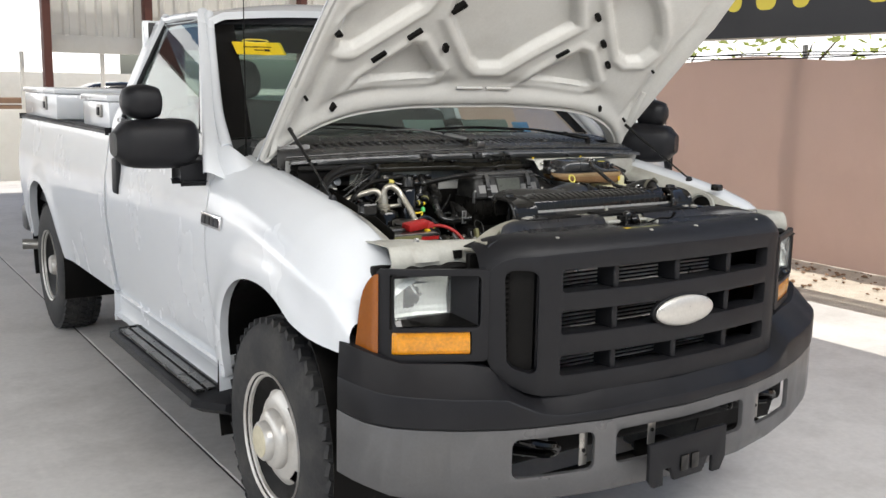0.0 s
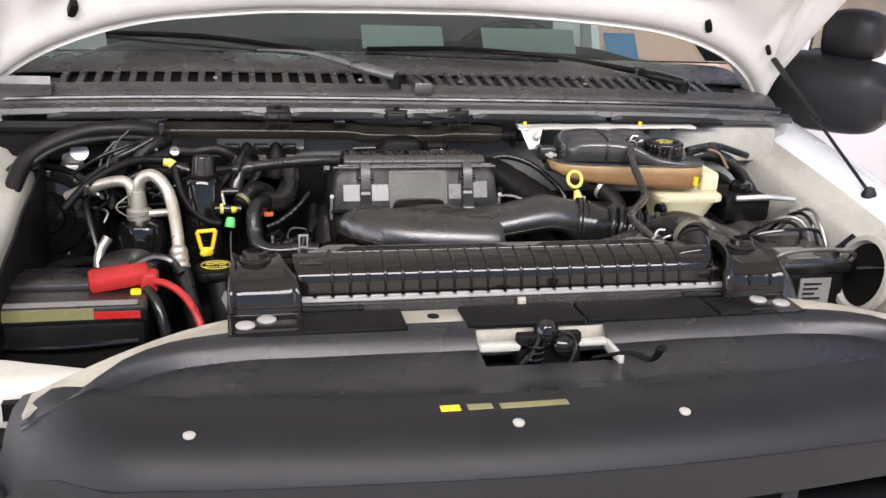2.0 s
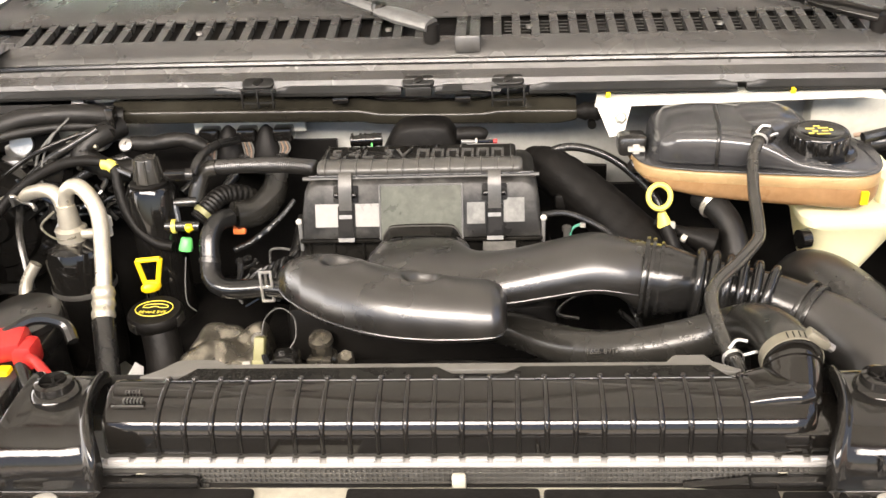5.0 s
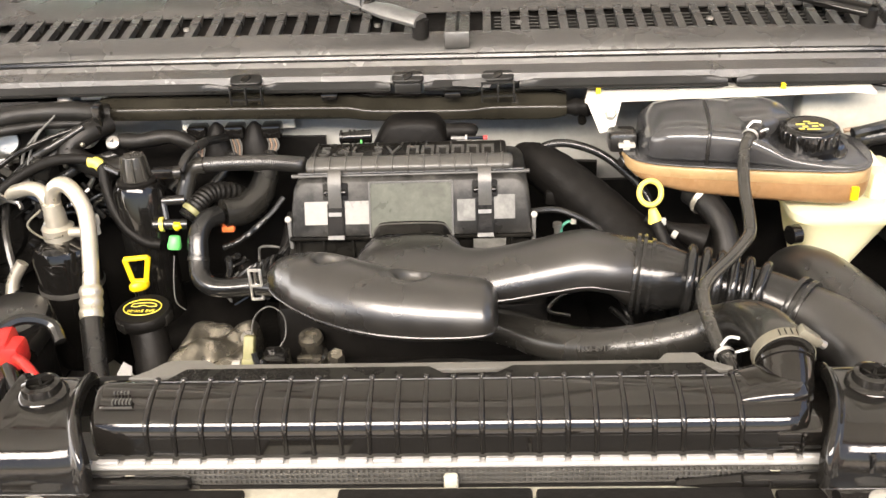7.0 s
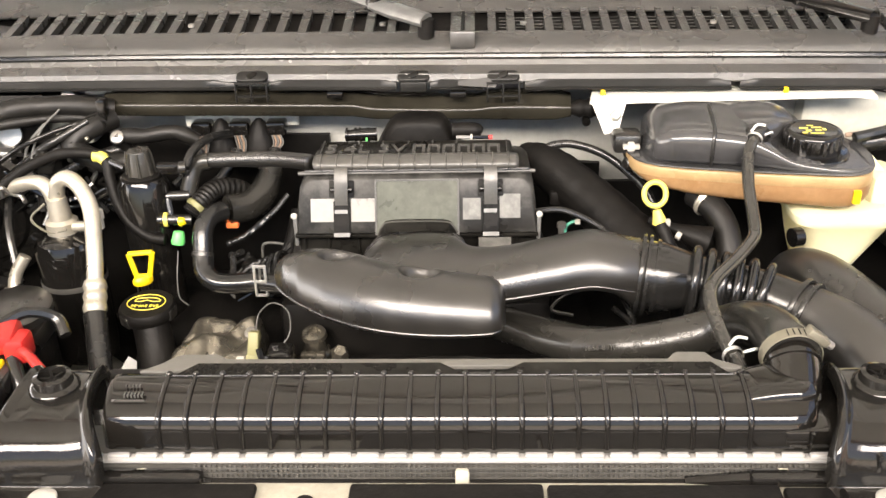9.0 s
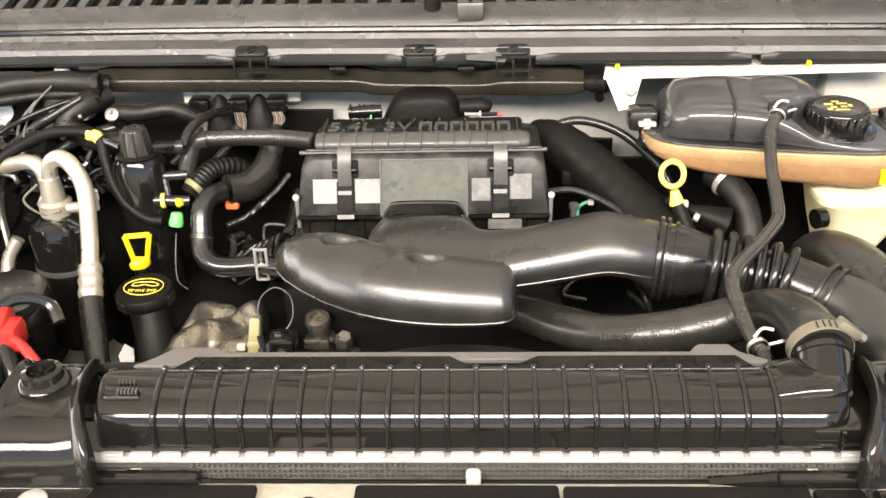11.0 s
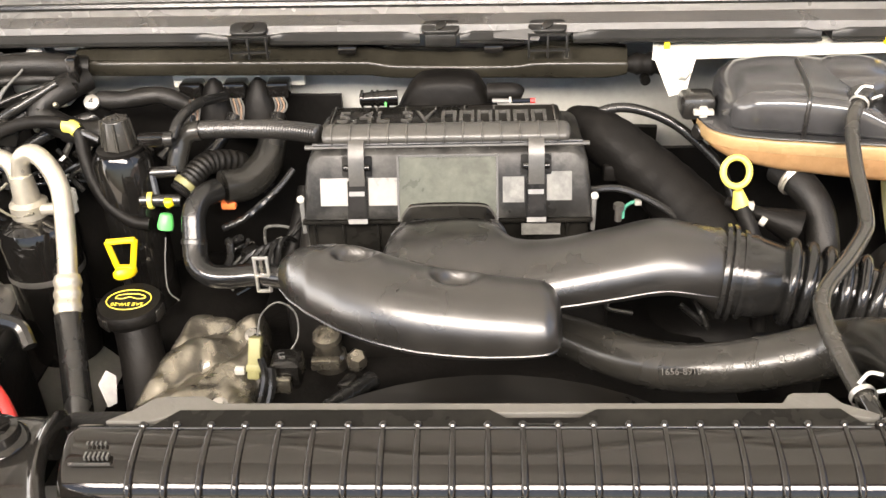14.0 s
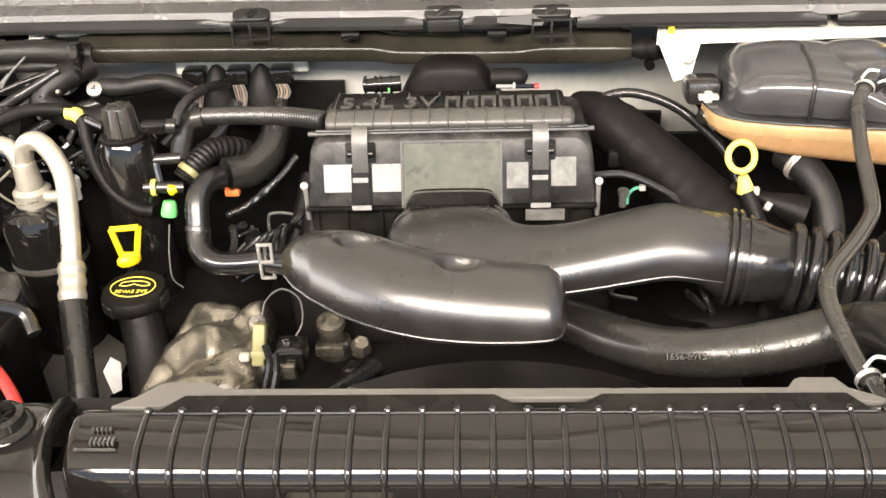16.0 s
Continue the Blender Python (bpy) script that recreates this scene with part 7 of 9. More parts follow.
    # rear hump and valves on the bulkhead side
    out_ = path([(-0.1170, 0, 1.206), (-0.1080, 0, 1.224), (-0.0965, 0, 1.241), (-0.0840, 0, 1.2495), (-0.0560, 0, 1.2515), (-0.0290, 0, 1.2492), (-0.0185, 0, 1.2395), (-0.0085, 0, 1.222), (0.0005, 0, 1.206)], 36)
    part("rear_hump", rings(bmesh.new(), [[V((lerp(p.x, -0.057, k), y, lerp(p.z, 1.206, k))) for p in out_] for y, k in ((0.952, 0.16), (0.956, 0.05), (0.966, 0.0), (0.990, 0.0), (0.996, 0.06))]), matt_black, ab, "dark rear breather hump", smooth=60)
    part("hump_foot", box((-0.118, 0.905, 1.200), (0.000, 0.960, 1.2225), 0.006), matt_black, ab)
    valve = part("valve_pipe", tube([(-0.1540, 0.940, 1.2355), (-0.138, 0.940, 1.2365), (-0.112, 0.941, 1.2370)], [0.0070, 0.0082, 0.0090], n=24), gloss_black, ab)
    for x in (-0.1515, -0.1400, -0.1340, -0.1230):
        part("valve_ring", lathe([(0.0075, -0.0016), (0.0100, -0.0012), (0.0100, 0.0012), (0.0075, 0.0016)], (x, 0.940, 1.2364), (1, 0, 0.03), 18), gloss_black, valve)
    part("valve_clip", box((-0.1260, 0.9290, 1.2310), (-0.1235, 0.9320, 1.2360), 0.0006, 1), green_plastic, valve)
    part("valve_body", tube([(-0.012, 0.948, 1.2385), (0.018, 0.948, 1.2385), (0.027, 0.948, 1.2350)], [0.0105, 0.0105, 0.0070], n=12), matt_black, ab)
    tip = part("valve_tip", tube([(-0.006, 0.935, 1.2335), (0.0125, 0.934, 1.2335)], 0.0026, n=3, seg=8), wiper_grey, ab)
    part("tip_collar", tube([(0.0125, 0.934, 1.2335), (0.0150, 0.934, 1.2335)], 0.0046, n=3, seg=10), screw_white, tip)
    part("tip_lead", tube([(0.015, 0.934, 1.2335), (0.036, 0.935, 1.2330)], 0.0028, n=3, seg=8), gloss_black, tip)
    part("tip_end", tube([(0.036, 0.935, 1.2330), (0.0415, 0.935, 1.2330)], 0.0032, n=3, seg=8), red_plastic, tip)
    part("paper_label", box((0.022, 0.7965, 1.1420), (0.062, 0.7985, 1.1545), 0.0), worn_label_glint, ab, "small white paper label")


def build_ducts():
    # kidney-shaped resonator
    rs = thing("intake_resonator", (-0.08, 0.65, 1.09), "kidney-shaped satin black intake resonator", "intake duct")
    rows = smooth_rows([(-0.2105, 0.688, 0.702, 1.154, 1.166), (-0.207, 0.674, 0.714, 1.1475, 1.1725), (-0.195, 0.655, 0.727, 1.139, 1.181), (-0.175, 0.635, 0.738, 1.1315, 1.1865), (-0.145, 0.613, 0.741, 1.125, 1.189), (-0.110, 0.594, 0.725, 1.123, 1.190), (-0.072, 0.580, 0.702, 1.124, 1.190), (-0.03, 0.572, 0.687, 1.1265, 1.1895), (0.01, 0.570, 0.680, 1.130, 1.188), (0.034, 0.572, 0.676, 1.1335, 1.1855), (0.044, 0.578, 0.669, 1.139, 1.180), (0.049, 0.592, 0.656, 1.147, 1.171)], 110)
    # rounder above the parting seam than below it
    rows = [(x, yf, yf + 0.79 * (yb - yf), zl + 0.5 * (zh - zl) - 0.70 * (zh - zl), zl + 0.5 * (zh - zl) + 0.70 * (zh - zl)) for x, yf, yb, zl, zh in rows]
    wells = ((-0.1335, 0.668), (-0.0410, 0.628))
    bm = blob_loft(rows, 120, 2.1)
    mids = [(r[0], (r[3] + r[4]) / 2) for r in rows]
    for v in bm.verts:
        mid = table(mids, v.co.x)
        if v.co.z < mid:
            v.co.z = mid + (v.co.z - mid) * 0.36
    for v in bm.verts:
        for wx, wy in wells:
            d = math.hypot((v.co.x - wx) / 1.25, v.co.y - wy)
            if v.co.z > 1.18:
                v.co.z += -0.0125 * max(0, 1 - (d / 0.0165) ** 4) ** 1.5 + 0.0012 * math.exp(-((d - 0.0195) / 0.004) ** 2)
    part("shell", bm, satin_black, rs, smooth=75)
    seam = bmesh.new()
    front, back = [], []
    for x, yf, yb, zl, zh in rows[2:-1:2]:
        front.append(V((x, yf - 0.0008, lerp(zl, zh, 0.5))))
    tube(front, 0.0009, n=70, seg=5, bm=seam)
    part("seam", seam, satin_black, rs, "moulded parting seam")
    # duct to the bellows
    dt = thing("intake_duct", (0.05, 0.70, 1.09), "satin black intake duct with bellows", "intake duct")
    rows = smooth_rows([(-0.116, 0.715, 0.750, 1.140, 1.158), (-0.112, 0.695, 0.765, 1.132, 1.168), (-0.095, 0.672, 0.785, 1.128, 1.177), (-0.05, 0.652, 0.788, 1.130, 1.183), (-0.012, 0.645, 0.780, 1.134, 1.184), (0.012, 0.640, 0.740, 1.128, 1.188), (0.05, 0.640, 0.726, 1.126, 1.195), (0.10, 0.643, 0.730, 1.130, 1.204), (0.145, 0.648, 0.738, 1.132, 1.210), (0.175, 0.650, 0.738, 1.126, 1.205), (0.203, 0.655, 0.737, 1.118, 1.199)], 60)
    bm = blob_loft(rows, 48, 2.2)
    mids = [(r[0], lerp(r[3], r[4], 0.5)) for r in rows]
    for v in bm.verts:
        mid = table(mids, v.co.x)
        if v.co.z < mid:
            v.co.z = mid + (v.co.z - mid) * lerp(0.45, 1.0, max(0, min(1, (v.co.x - 0.17) / 0.03)))
    part("shell", bm, satin_black, dt, smooth=70)
    seam = []
    for x, yf, yb, zl, zh in rows[12:-2:3]:
        seam.append(V((x, yf + 0.0005, lerp(zl, zh, 0.48))))
    part("seam", tube(seam, 0.0010, n=50, seg=5), satin_black, dt)
    # flared throat that meets the air box, with a raised rim
    run = path([(-0.113, 0.783, 1.118), (-0.1156, 0.785, 1.136), (-0.1066, 0.787, 1.154), (-0.0888, 0.789, 1.1640), (-0.0529, 0.790, 1.1665), (-0.0139, 0.789, 1.1645), (0.0021, 0.786, 1.1555), (0.0082, 0.780, 1.1380)], 50)
    thr = part("throat", grid([[p + V((0, 0.008, 0.0)), p, V((lerp(p.x, -0.053, 0.06), 0.765, p.z - 0.0005)), V((lerp(p.x, -0.053, 0.10), 0.735, p.z + 0.003)), V((lerp(p.x, -0.053, 0.2), 0.70, p.z - 0.004))] for p in run]), satin_black, dt, smooth=70)
    part("throat_rim", tube(run, 0.0020, n=60, seg=8), satin_black, thr)
    line = [(0.198, 0.696, 1.159), (0.230, 0.690, 1.157), (0.2625, 0.684, 1.155), (0.2975, 0.674, 1.152), (0.332, 0.663, 1.149), (0.365, 0.643, 1.143), (0.400, 0.606, 1.136), (0.424, 0.555, 1.126), (0.442, 0.49, 1.090), (0.450, 0.44, 1.020)]
    bel = part("bellows", tube(line[:6], [0.0400, 0.0390, 0.0300, 0.0285, 0.0285, 0.0300], n=80, seg=36), rubber, dt, "ribbed rubber bellows", smooth=60)
    bend = path(line[:6], 121)
    for k in range(6):
        i = 47 + 10 * k
        r = lerp(0.0415, 0.0385, k / 5)
        part("bellows_fold", lathe([(0.028, -0.0062), (r - 0.005, -0.0052), (r - 0.0015, -0.0036), (r, 0), (r - 0.0015, 0.0036), (r - 0.005, 0.0052), (0.028, 0.0062)], bend[i], bend[i + 1] - bend[i - 1], 44, cap=False), rubber, bel, smooth=60)
    part("outlet_tube", tube(line[5:], [0.0310, 0.0355, 0.0385, 0.0400, 0.0400], n=36, seg=28), satin_black, dt, smooth=60)
    for f, r in (((0.2035, 0.6950, 1.159), 0.0462), ((0.2105, 0.6938, 1.1585), 0.0458), ((0.2200, 0.692, 1.158), 0.0422)):
        part("joint_ring", lathe([(r - 0.005, -0.0022), (r - 0.0006, -0.002), (r, 0), (r - 0.0006, 0.002), (r - 0.005, 0.0022)], f, (0.97, -0.2, -0.06), 40), rubber, dt)
    for f in ((0.3660, 0.6420, 1.1428), (0.3735, 0.6345, 1.1413)):
        part("joint_ring", lathe([(0.030, -0.003), (0.0365, -0.0025), (0.0372, 0), (0.0365, 0.0025), (0.030, 0.003)], f, (0.75, -0.65, -0.12), 36), rubber, dt)
    # broad air inlet box beside the reservoir
    inl = thing("air_inlet_tube", (0.45, 0.6, 1.0), "broad satin black air inlet tube", "intake duct")
    part("shell", tube([(0.398, 0.785, 1.095), (0.402, 0.755, 1.128), (0.414, 0.71, 1.143), (0.436, 0.635, 1.143), (0.452, 0.57, 1.140), (0.463, 0.50, 1.118), (0.472, 0.445, 1.05)], [0.027, 0.032, 0.0335, 0.034, 0.035, 0.036, 0.036], n=44, seg=24, flat=0.85), satin_black, inl, smooth=60)
    part("oval_port", lathe([(0.016, 0), (0.0145, 0.002), (0.011, -0.001), (0, -0.002)], (0.4475, 0.560, 1.1712), (-0.25, 0.1, 1), 24, squash=0.6), matt_black, inl)


def build_hoses():
    up = thing("radiator_hose", (0.17, 0.57, 1.0), "thick black rubber upper radiator hose with printed code", "hose")
    line = [(0.015, 0.72, 1.080), (0.042, 0.69, 1.098), (0.068, 0.662, 1.108), (0.098, 0.630, 1.116), (0.138, 0.598, 1.126), (0.180, 0.579, 1.139), (0.225, 0.575, 1.150), (0.262, 0.568, 1.166), (0.283, 0.540, 1.190), (0.290, 0.505, 1.205), (0.292, 0.472, 1.2125), (0.2925, 0.447, 1.2135)]
    part("hose_body", tube(line, [0.020, 0.021, 0.022, 0.023, 0.0245], n=64, seg=24), hose_grey, up, smooth=70)
    for text, x, y, z, ry in (("1656-8915-", 0.146, 0.5670, 1.1445, 0), ("57L", 0.180, 0.5578, 1.1560, 0), ("PMC", 0.200, 0.5570, 1.1600, 0), ("5C34-8", 0.230, 0.5560, 1.1670, 0)):
        part("printed_code", lettering(text, 0.0078, 0.0008, Matrix.Translation((x, y, z)) @ pose(0, 0, 0, 44, -8, 2 - 12 * (x < 0.15))), vent_grey if x < 0.15 else print_grey if x < 0.21 else print_mid, up, smooth=0)
    cl = part("hose_clamp", lathe([(0.0255, -0.0056), (0.0266, -0.0052), (0.0266, 0.0052), (0.0255, 0.0056)], (0.2925, 0.452, 1.2130), (0.02, -0.97, -0.12), 36, cap=False), band_steel, up, "steel worm-drive hose clamp")
    ax_ = V((0.02, -0.97, -0.12)).normalized()
    for k in range(12):
        a = radians(-15 + 11 * k)
        u = V((1, 0.02, 0)).normalized()
        w = ax_.cross(u).normalized()
        w = w if w.z > 0 else -w
        c = V((0.2925, 0.452, 1.2130)) + (u * math.cos(a) + w * math.sin(a)) * 0.0268
        m_ = Matrix((u * -math.sin(a) + w * math.cos(a), ax_, u * math.cos(a) + w * math.sin(a))).transposed().to_4x4()
        part("band_slot", box((-0.0005, -0.0036, -0.0003), (0.0005, 0.0036, 0.0003), m=Matrix.Translation(c) @ m_), matt_black, cl)
    part("clamp_housing", box((-0.008, -0.006, 0), (0.015, 0.006, 0.008), 0.002, m=Matrix.Translation((0.306, 0.449, 1.2335)) @ pose(0, 0, 0, 0, 38, 0)), band_steel, cl)
    part("clamp_screw", lathe([(0.004, 0), (0.004, 0.010)], (0.317, 0.449, 1.2300), (0.8, 0, -0.6), 8), steel, cl)
    # degas hose
    dg = thing("degas_hose", (0.30, 0.65, 1.1), "thin black vent hose from reservoir to radiator", "hose")
    part("hose_body", tube([(0.356, 0.834, 1.268), (0.3485, 0.824, 1.2645), (0.3410, 0.808, 1.2540), (0.3310, 0.758, 1.2380), (0.3285, 0.725, 1.2240), (0.3260, 0.700, 1.2130), (0.3200, 0.683, 1.2080), (0.2925, 0.640, 1.2070), (0.2625, 0.600, 1.2060), (0.2505, 0.575, 1.2055), (0.2465, 0.550, 1.2040), (0.2460, 0.515, 1.2020), (0.2472, 0.485, 1.2005), (0.2500, 0.458, 1.2000)], 0.0069, n=90, seg=14), vent_grey, dg, smooth=70)
    for at, ax in (((0.3525, 0.830, 1.2668), (-0.6, -1, -0.3)), ((0.2485, 0.470, 1.2000), (0.1, -1, 0))):
        sc = part("spring_clip", lathe([(0.0090, -0.0022), (0.0096, -0.0022), (0.0096, 0.0022), (0.0090, 0.0022)], at, ax, 20, cap=False), aluminium, dg, "thin steel spring clip")
        part("clip_ear", tube([V(at) + V((0.009, 0, 0.004)), V(at) + V((0.018, -0.004, 0.010)), V(at) + V((0.020, 0.004, 0.004))], 0.0015, n=8, seg=6), aluminium, sc)
        part("clip_ear", tube([V(at) + V((-0.004, 0.003, 0.009)), V(at) + V((0.003, 0.006, 0.016)), V(at) + V((0.012, 0.004, 0.016))], 0.0015, n=8, seg=6), aluminium, sc)
    # heater hose below the reservoir
    hh = thing("heater_hose", (0.32, 0.80, 1.0), "black heater hose with wire clamp", "hose")
    part("hose_body", tube([(0.297, 0.865, 1.180), (0.312, 0.84, 1.176), (0.326, 0.815, 1.158), (0.330, 0.79, 1.125), (0.328, 0.77, 1.07), (0.32, 0.75, 1.0)], 0.0165, n=36, seg=18), loom_black, hh, smooth=70)
    part("wire_clamp", lathe([(0.0175, -0.004), (0.0185, -0.002), (0.0175, 0.0), (0.0185, 0.002), (0.0175, 0.004)], (0.308, 0.845, 1.177), (0.5, -0.8, -0.25), 28, cap=False), pipe_metal, hh)
    # dark pipes behind the intake box
    bp = thing("bulkhead_pipes", (0.17, 0.88, 1.0), "dark loomed pipes running from the bulkhead", "pipes")
    part("loomed_pipe", tube([(0.085, 0.965, 1.190), (0.115, 0.935, 1.190), (0.166, 0.89, 1.163), (0.205, 0.845, 1.140), (0.238, 0.80, 1.120), (0.26, 0.76, 1.08)], [0.022, 0.030, 0.033, 0.034, 0.034], n=40, seg=18, ribs=(26, 0.0012, 0, 1)), matt_black, bp, smooth=70)
    part("thin_hose", tube([(0.098, 0.945, 1.20), (0.12, 0.942, 1.217), (0.150, 0.94, 1.2195), (0.190, 0.93, 1.208), (0.225, 0.915, 1.184), (0.248, 0.90, 1.16), (0.262, 0.88, 1.12)], 0.0055, n=40, seg=10), rubber, bp)
    part("sensor_lead", tube([(0.095, 0.85, 1.165), (0.13, 0.845, 1.168), (0.17, 0.83, 1.155), (0.20, 0.815, 1.135)], 0.004, n=24, seg=8), rubber, bp)
    part("sensor_plug", box((0.115, 0.885, 1.155), (0.140, 0.905, 1.175), 0.004), matt_black, bp)
    part("teal_clip", tube([(0.133, 0.846, 1.132), (0.134, 0.848, 1.143), (0.141, 0.849, 1.149), (0.147, 0.849, 1.150)], 0.0019, n=12, seg=6), teal_plastic, bp, "teal plastic wire clip")
    part("clip_tip", box((0.145, 0.845, 1.1475), (0.152, 0.851, 1.1535), 0.001), screw_white, bp)
    part("stud", lathe([(0.004, 0), (0.004, 0.014), (0.006, 0.014), (0.006, 0.02)], (0.128, 0.845, 1.130), seg=8), steel, bp)
    part("tape_band", tube([(0.262, 0.79, 1.16), (0.267, 0.787, 1.158)], 0.005, n=3, seg=12), screw_white, bp)
    part("short_pipe", tube([(0.235, 0.82, 1.165), (0.262, 0.80, 1.162), (0.30, 0.79, 1.15)], [0.006, 0.007, 0.02], n=10), matt_black, bp)


def build_reservoir():
    dg = thing("coolant_reservoir", (0.36, 0.88, 1.16), "amber-stained plastic coolant reservoir with black top half", "coolant reservoir")
    part_line = lambda x: 1.2270 + 0.006 * (x - 0.21) / 0.27
    outline = [(0.212, 0.895, 0.928), (0.216, 0.874, 0.944), (0.226, 0.858, 0.954), (0.245, 0.845, 0.962), (0.28, 0.833, 0.966), (0.36, 0.815, 0.966), (0.42, 0.803, 0.960), (0.462, 0.797, 0.945), (0.484, 0.803, 0.928), (0.498, 0.822, 0.905), (0.505, 0.850, 0.885)]
    rows = smooth_rows([(0.233, 0.884, 0.925, 1.252), (0.236, 0.868, 0.945, 1.268), (0.243, 0.853, 0.958, 1.278), (0.258, 0.843, 0.965, 1.2875), (0.30, 0.832, 0.966, 1.2915), (0.350, 0.821, 0.966, 1.2885), (0.372, 0.816, 0.966, 1.2780), (0.396, 0.810, 0.963, 1.2640), (0.430, 0.804, 0.958, 1.2575), (0.452, 0.801, 0.948, 1.2555), (0.476, 0.803, 0.932, 1.2530), (0.493, 0.818, 0.908, 1.2520), (0.502, 0.845, 0.888, 1.246)], 56)
    rows = [(x, yf, yb, part_line(x) - 0.002, zh - 0.016) for x, yf, yb, zh in rows]
    top = part("top_half", blob_loft(rows, 40, 4.6), bottle_black, dg, "stained black upper half, paler mottling painted for reflections", smooth=60)
    low = lambda x: table([(0.212, 1.214), (0.225, 1.203), (0.245, 1.194), (0.295, 1.187), (0.36, 1.184), (0.47, 1.182), (0.505, 1.196)], x)
    rows = [(x, yf, yb, low(x), part_line(x) + 0.001) for x, yf, yb in smooth_rows(outline, 50)]
    part("lower_half", blob_loft(rows, 40, 4.2), amber_plastic, dg, "translucent amber lower half with coolant", smooth=60)
    # paler plastic above the coolant's level
    rows = [(x, yf - 0.0005, yb + 0.0005, max(low(x) - 0.0004, 1.2085 + 0.010 * (x - 0.36)), part_line(x) + 0.001) for x, yf, yb in smooth_rows(outline, 50)]
    part("upper_band", blob_loft(rows, 40, 5.0), amber_pale, dg, "pale amber plastic above the coolant level", smooth=60)
    rows = [(x, yf - 0.0022, yb + 0.0022, part_line(x) - 0.0008, part_line(x) + 0.0022) for x, yf, yb in smooth_rows(outline, 50)]
    part("weld_flange", blob_loft(rows, 40, 5), bottle_black, dg, "black welded flange between the halves", smooth=60)
    part("mould_ridge", tube([(0.305, 0.8315, 1.232), (0.305, 0.8310, 1.258), (0.307, 0.838, 1.2720), (0.312, 0.87, 1.2755), (0.319, 0.93, 1.2755)], 0.0024, n=30, seg=8), satin_black, top)
    part("boss", lathe([(0.015, -0.004), (0.013, 0.004), (0.009, 0.010)], (0.3575, 0.838, 1.268), (-0.3, -1, 0.0), 20), satin_black, top)
    part("hump", blob_loft(smooth_rows([(0.340, 0.872, 0.95, 1.240, 1.2715), (0.356, 0.860, 0.96, 1.240, 1.2765), (0.392, 0.872, 0.962, 1.240, 1.2765), (0.418, 0.894, 0.957, 1.240, 1.2690), (0.434, 0.912, 0.950, 1.240, 1.2560)], 24), 28, 2.8), bottle_black, top)
    cm = Matrix.Translation((0.4315, 0.8580, 1.2490)) @ pose(0, 0, 0, 2, 1, 0)
    ax = cm.to_3x3() @ V((0, 0, 1))
    cap = part("pressure_cap", lathe([(0.0440, -0.0140), (0.0458, -0.0085), (0.0448, -0.0066), (0.040, -0.0065), (0.0350, -0.0055), (0.0340, 0.0145), (0.0330, 0.0180), (0.0305, 0.0195), (0.026, 0.0190), (0.0, 0.0190)], cm.translation, ax, 44), gloss_black, dg, "ribbed black pressure cap with yellow print")
    for k in range(24):
        part("grip_rib", box((-0.0027, 0.0325, -0.005), (0.0027, 0.0350, 0.0158), 0.0009, 1, m=cm @ Matrix.Rotation(k * math.pi / 12, 4, "Z")), gloss_black, cap)
    bars = bmesh.new()
    for x, y, w, h in ((-0.012, 0.004, 0.010, 0.003), (0.004, 0.006, 0.012, 0.003), (-0.008, -0.004, 0.006, 0.004), (0.004, -0.003, 0.007, 0.003), (0.012, 0.0, 0.004, 0.006), (-0.002, 0.012, 0.008, 0.002), (0.0, -0.012, 0.016, 0.002), (-0.014, -0.010, 0.006, 0.003)):
        box((x - w / 2, y - h / 2, 0.0188), (x + w / 2, y + h / 2, 0.0195), bm=bars, m=cm)
    part("cap_print", bars, pale_yellow, cap, smooth=0)
    part("side_label", box((0.468, 0.7930, 1.197), (0.476, 0.7985, 1.213), 0.0), yellow, dg, "small yellow warning label")
    part("side_port", lathe([(0.011, 0), (0.013, 0.008), (0.009, 0.026), (0.006, 0.03)], (0.236, 0.905, 1.212), (-0.8, -0.5, 0.0), 14), satin_black, dg)
    part("mount_ear", box((0.196, 0.895, 1.222), (0.232, 0.93, 1.248), 0.006), satin_black, dg)
    part("ear_clip", box((0.213, 0.889, 1.214), (0.222, 0.899, 1.240), 0.002), screw_white, dg)
    part("ear_clip", box((0.207, 0.887, 1.232), (0.228, 0.897, 1.237), 0.001), screw_white, dg)
    # cream bracket of the bulkhead behind it
    bk = thing("reservoir_bracket", (0.3, 0.98, 1.2), "bright cream sheet-metal bracket behind the reservoir", "bracket")
    part("sheet", plate([(0.170, 0.955), (0.185, 0.945), (0.21, 0.955), (0.52, 0.968), (0.545, 0.958), (0.548, 0.99), (0.52, 1.012), (0.18, 1.012)], 0.004, Matrix.Translation((0, 0, 1.270))), shelf_paint_lit, bk, smooth=20)
    part("tab", plate([(-0.022, 0.0), (0.022, 0.0), (0.012, -0.036), (-0.006, -0.040)], 0.003, Matrix.Translation((0.195, 0.955, 1.270)) @ pose(0, 0, 0, 68, 0, 0)), shelf_paint_lit, bk, smooth=20)
    part("tab_bolt", lathe([(0.008, 0), (0.008, 0.004), (0.005, 0.008)], (0.203, 0.944, 1.258), (0, -0.9, 0.4), 6), bay_paint_shaded, bk)
    for x in (0.190, 0.432):
        part("yellow_stud", box((x - 0.003, 0.978, 1.268), (x + 0.003, 0.985, 1.281), 0.001), yellow, bk)
    # washer bottle below
    wb = thing("washer_bottle", (0.45, 0.83, 0.95), "pale yellowed plastic washer bottle", "washer bottle")
    loops = []
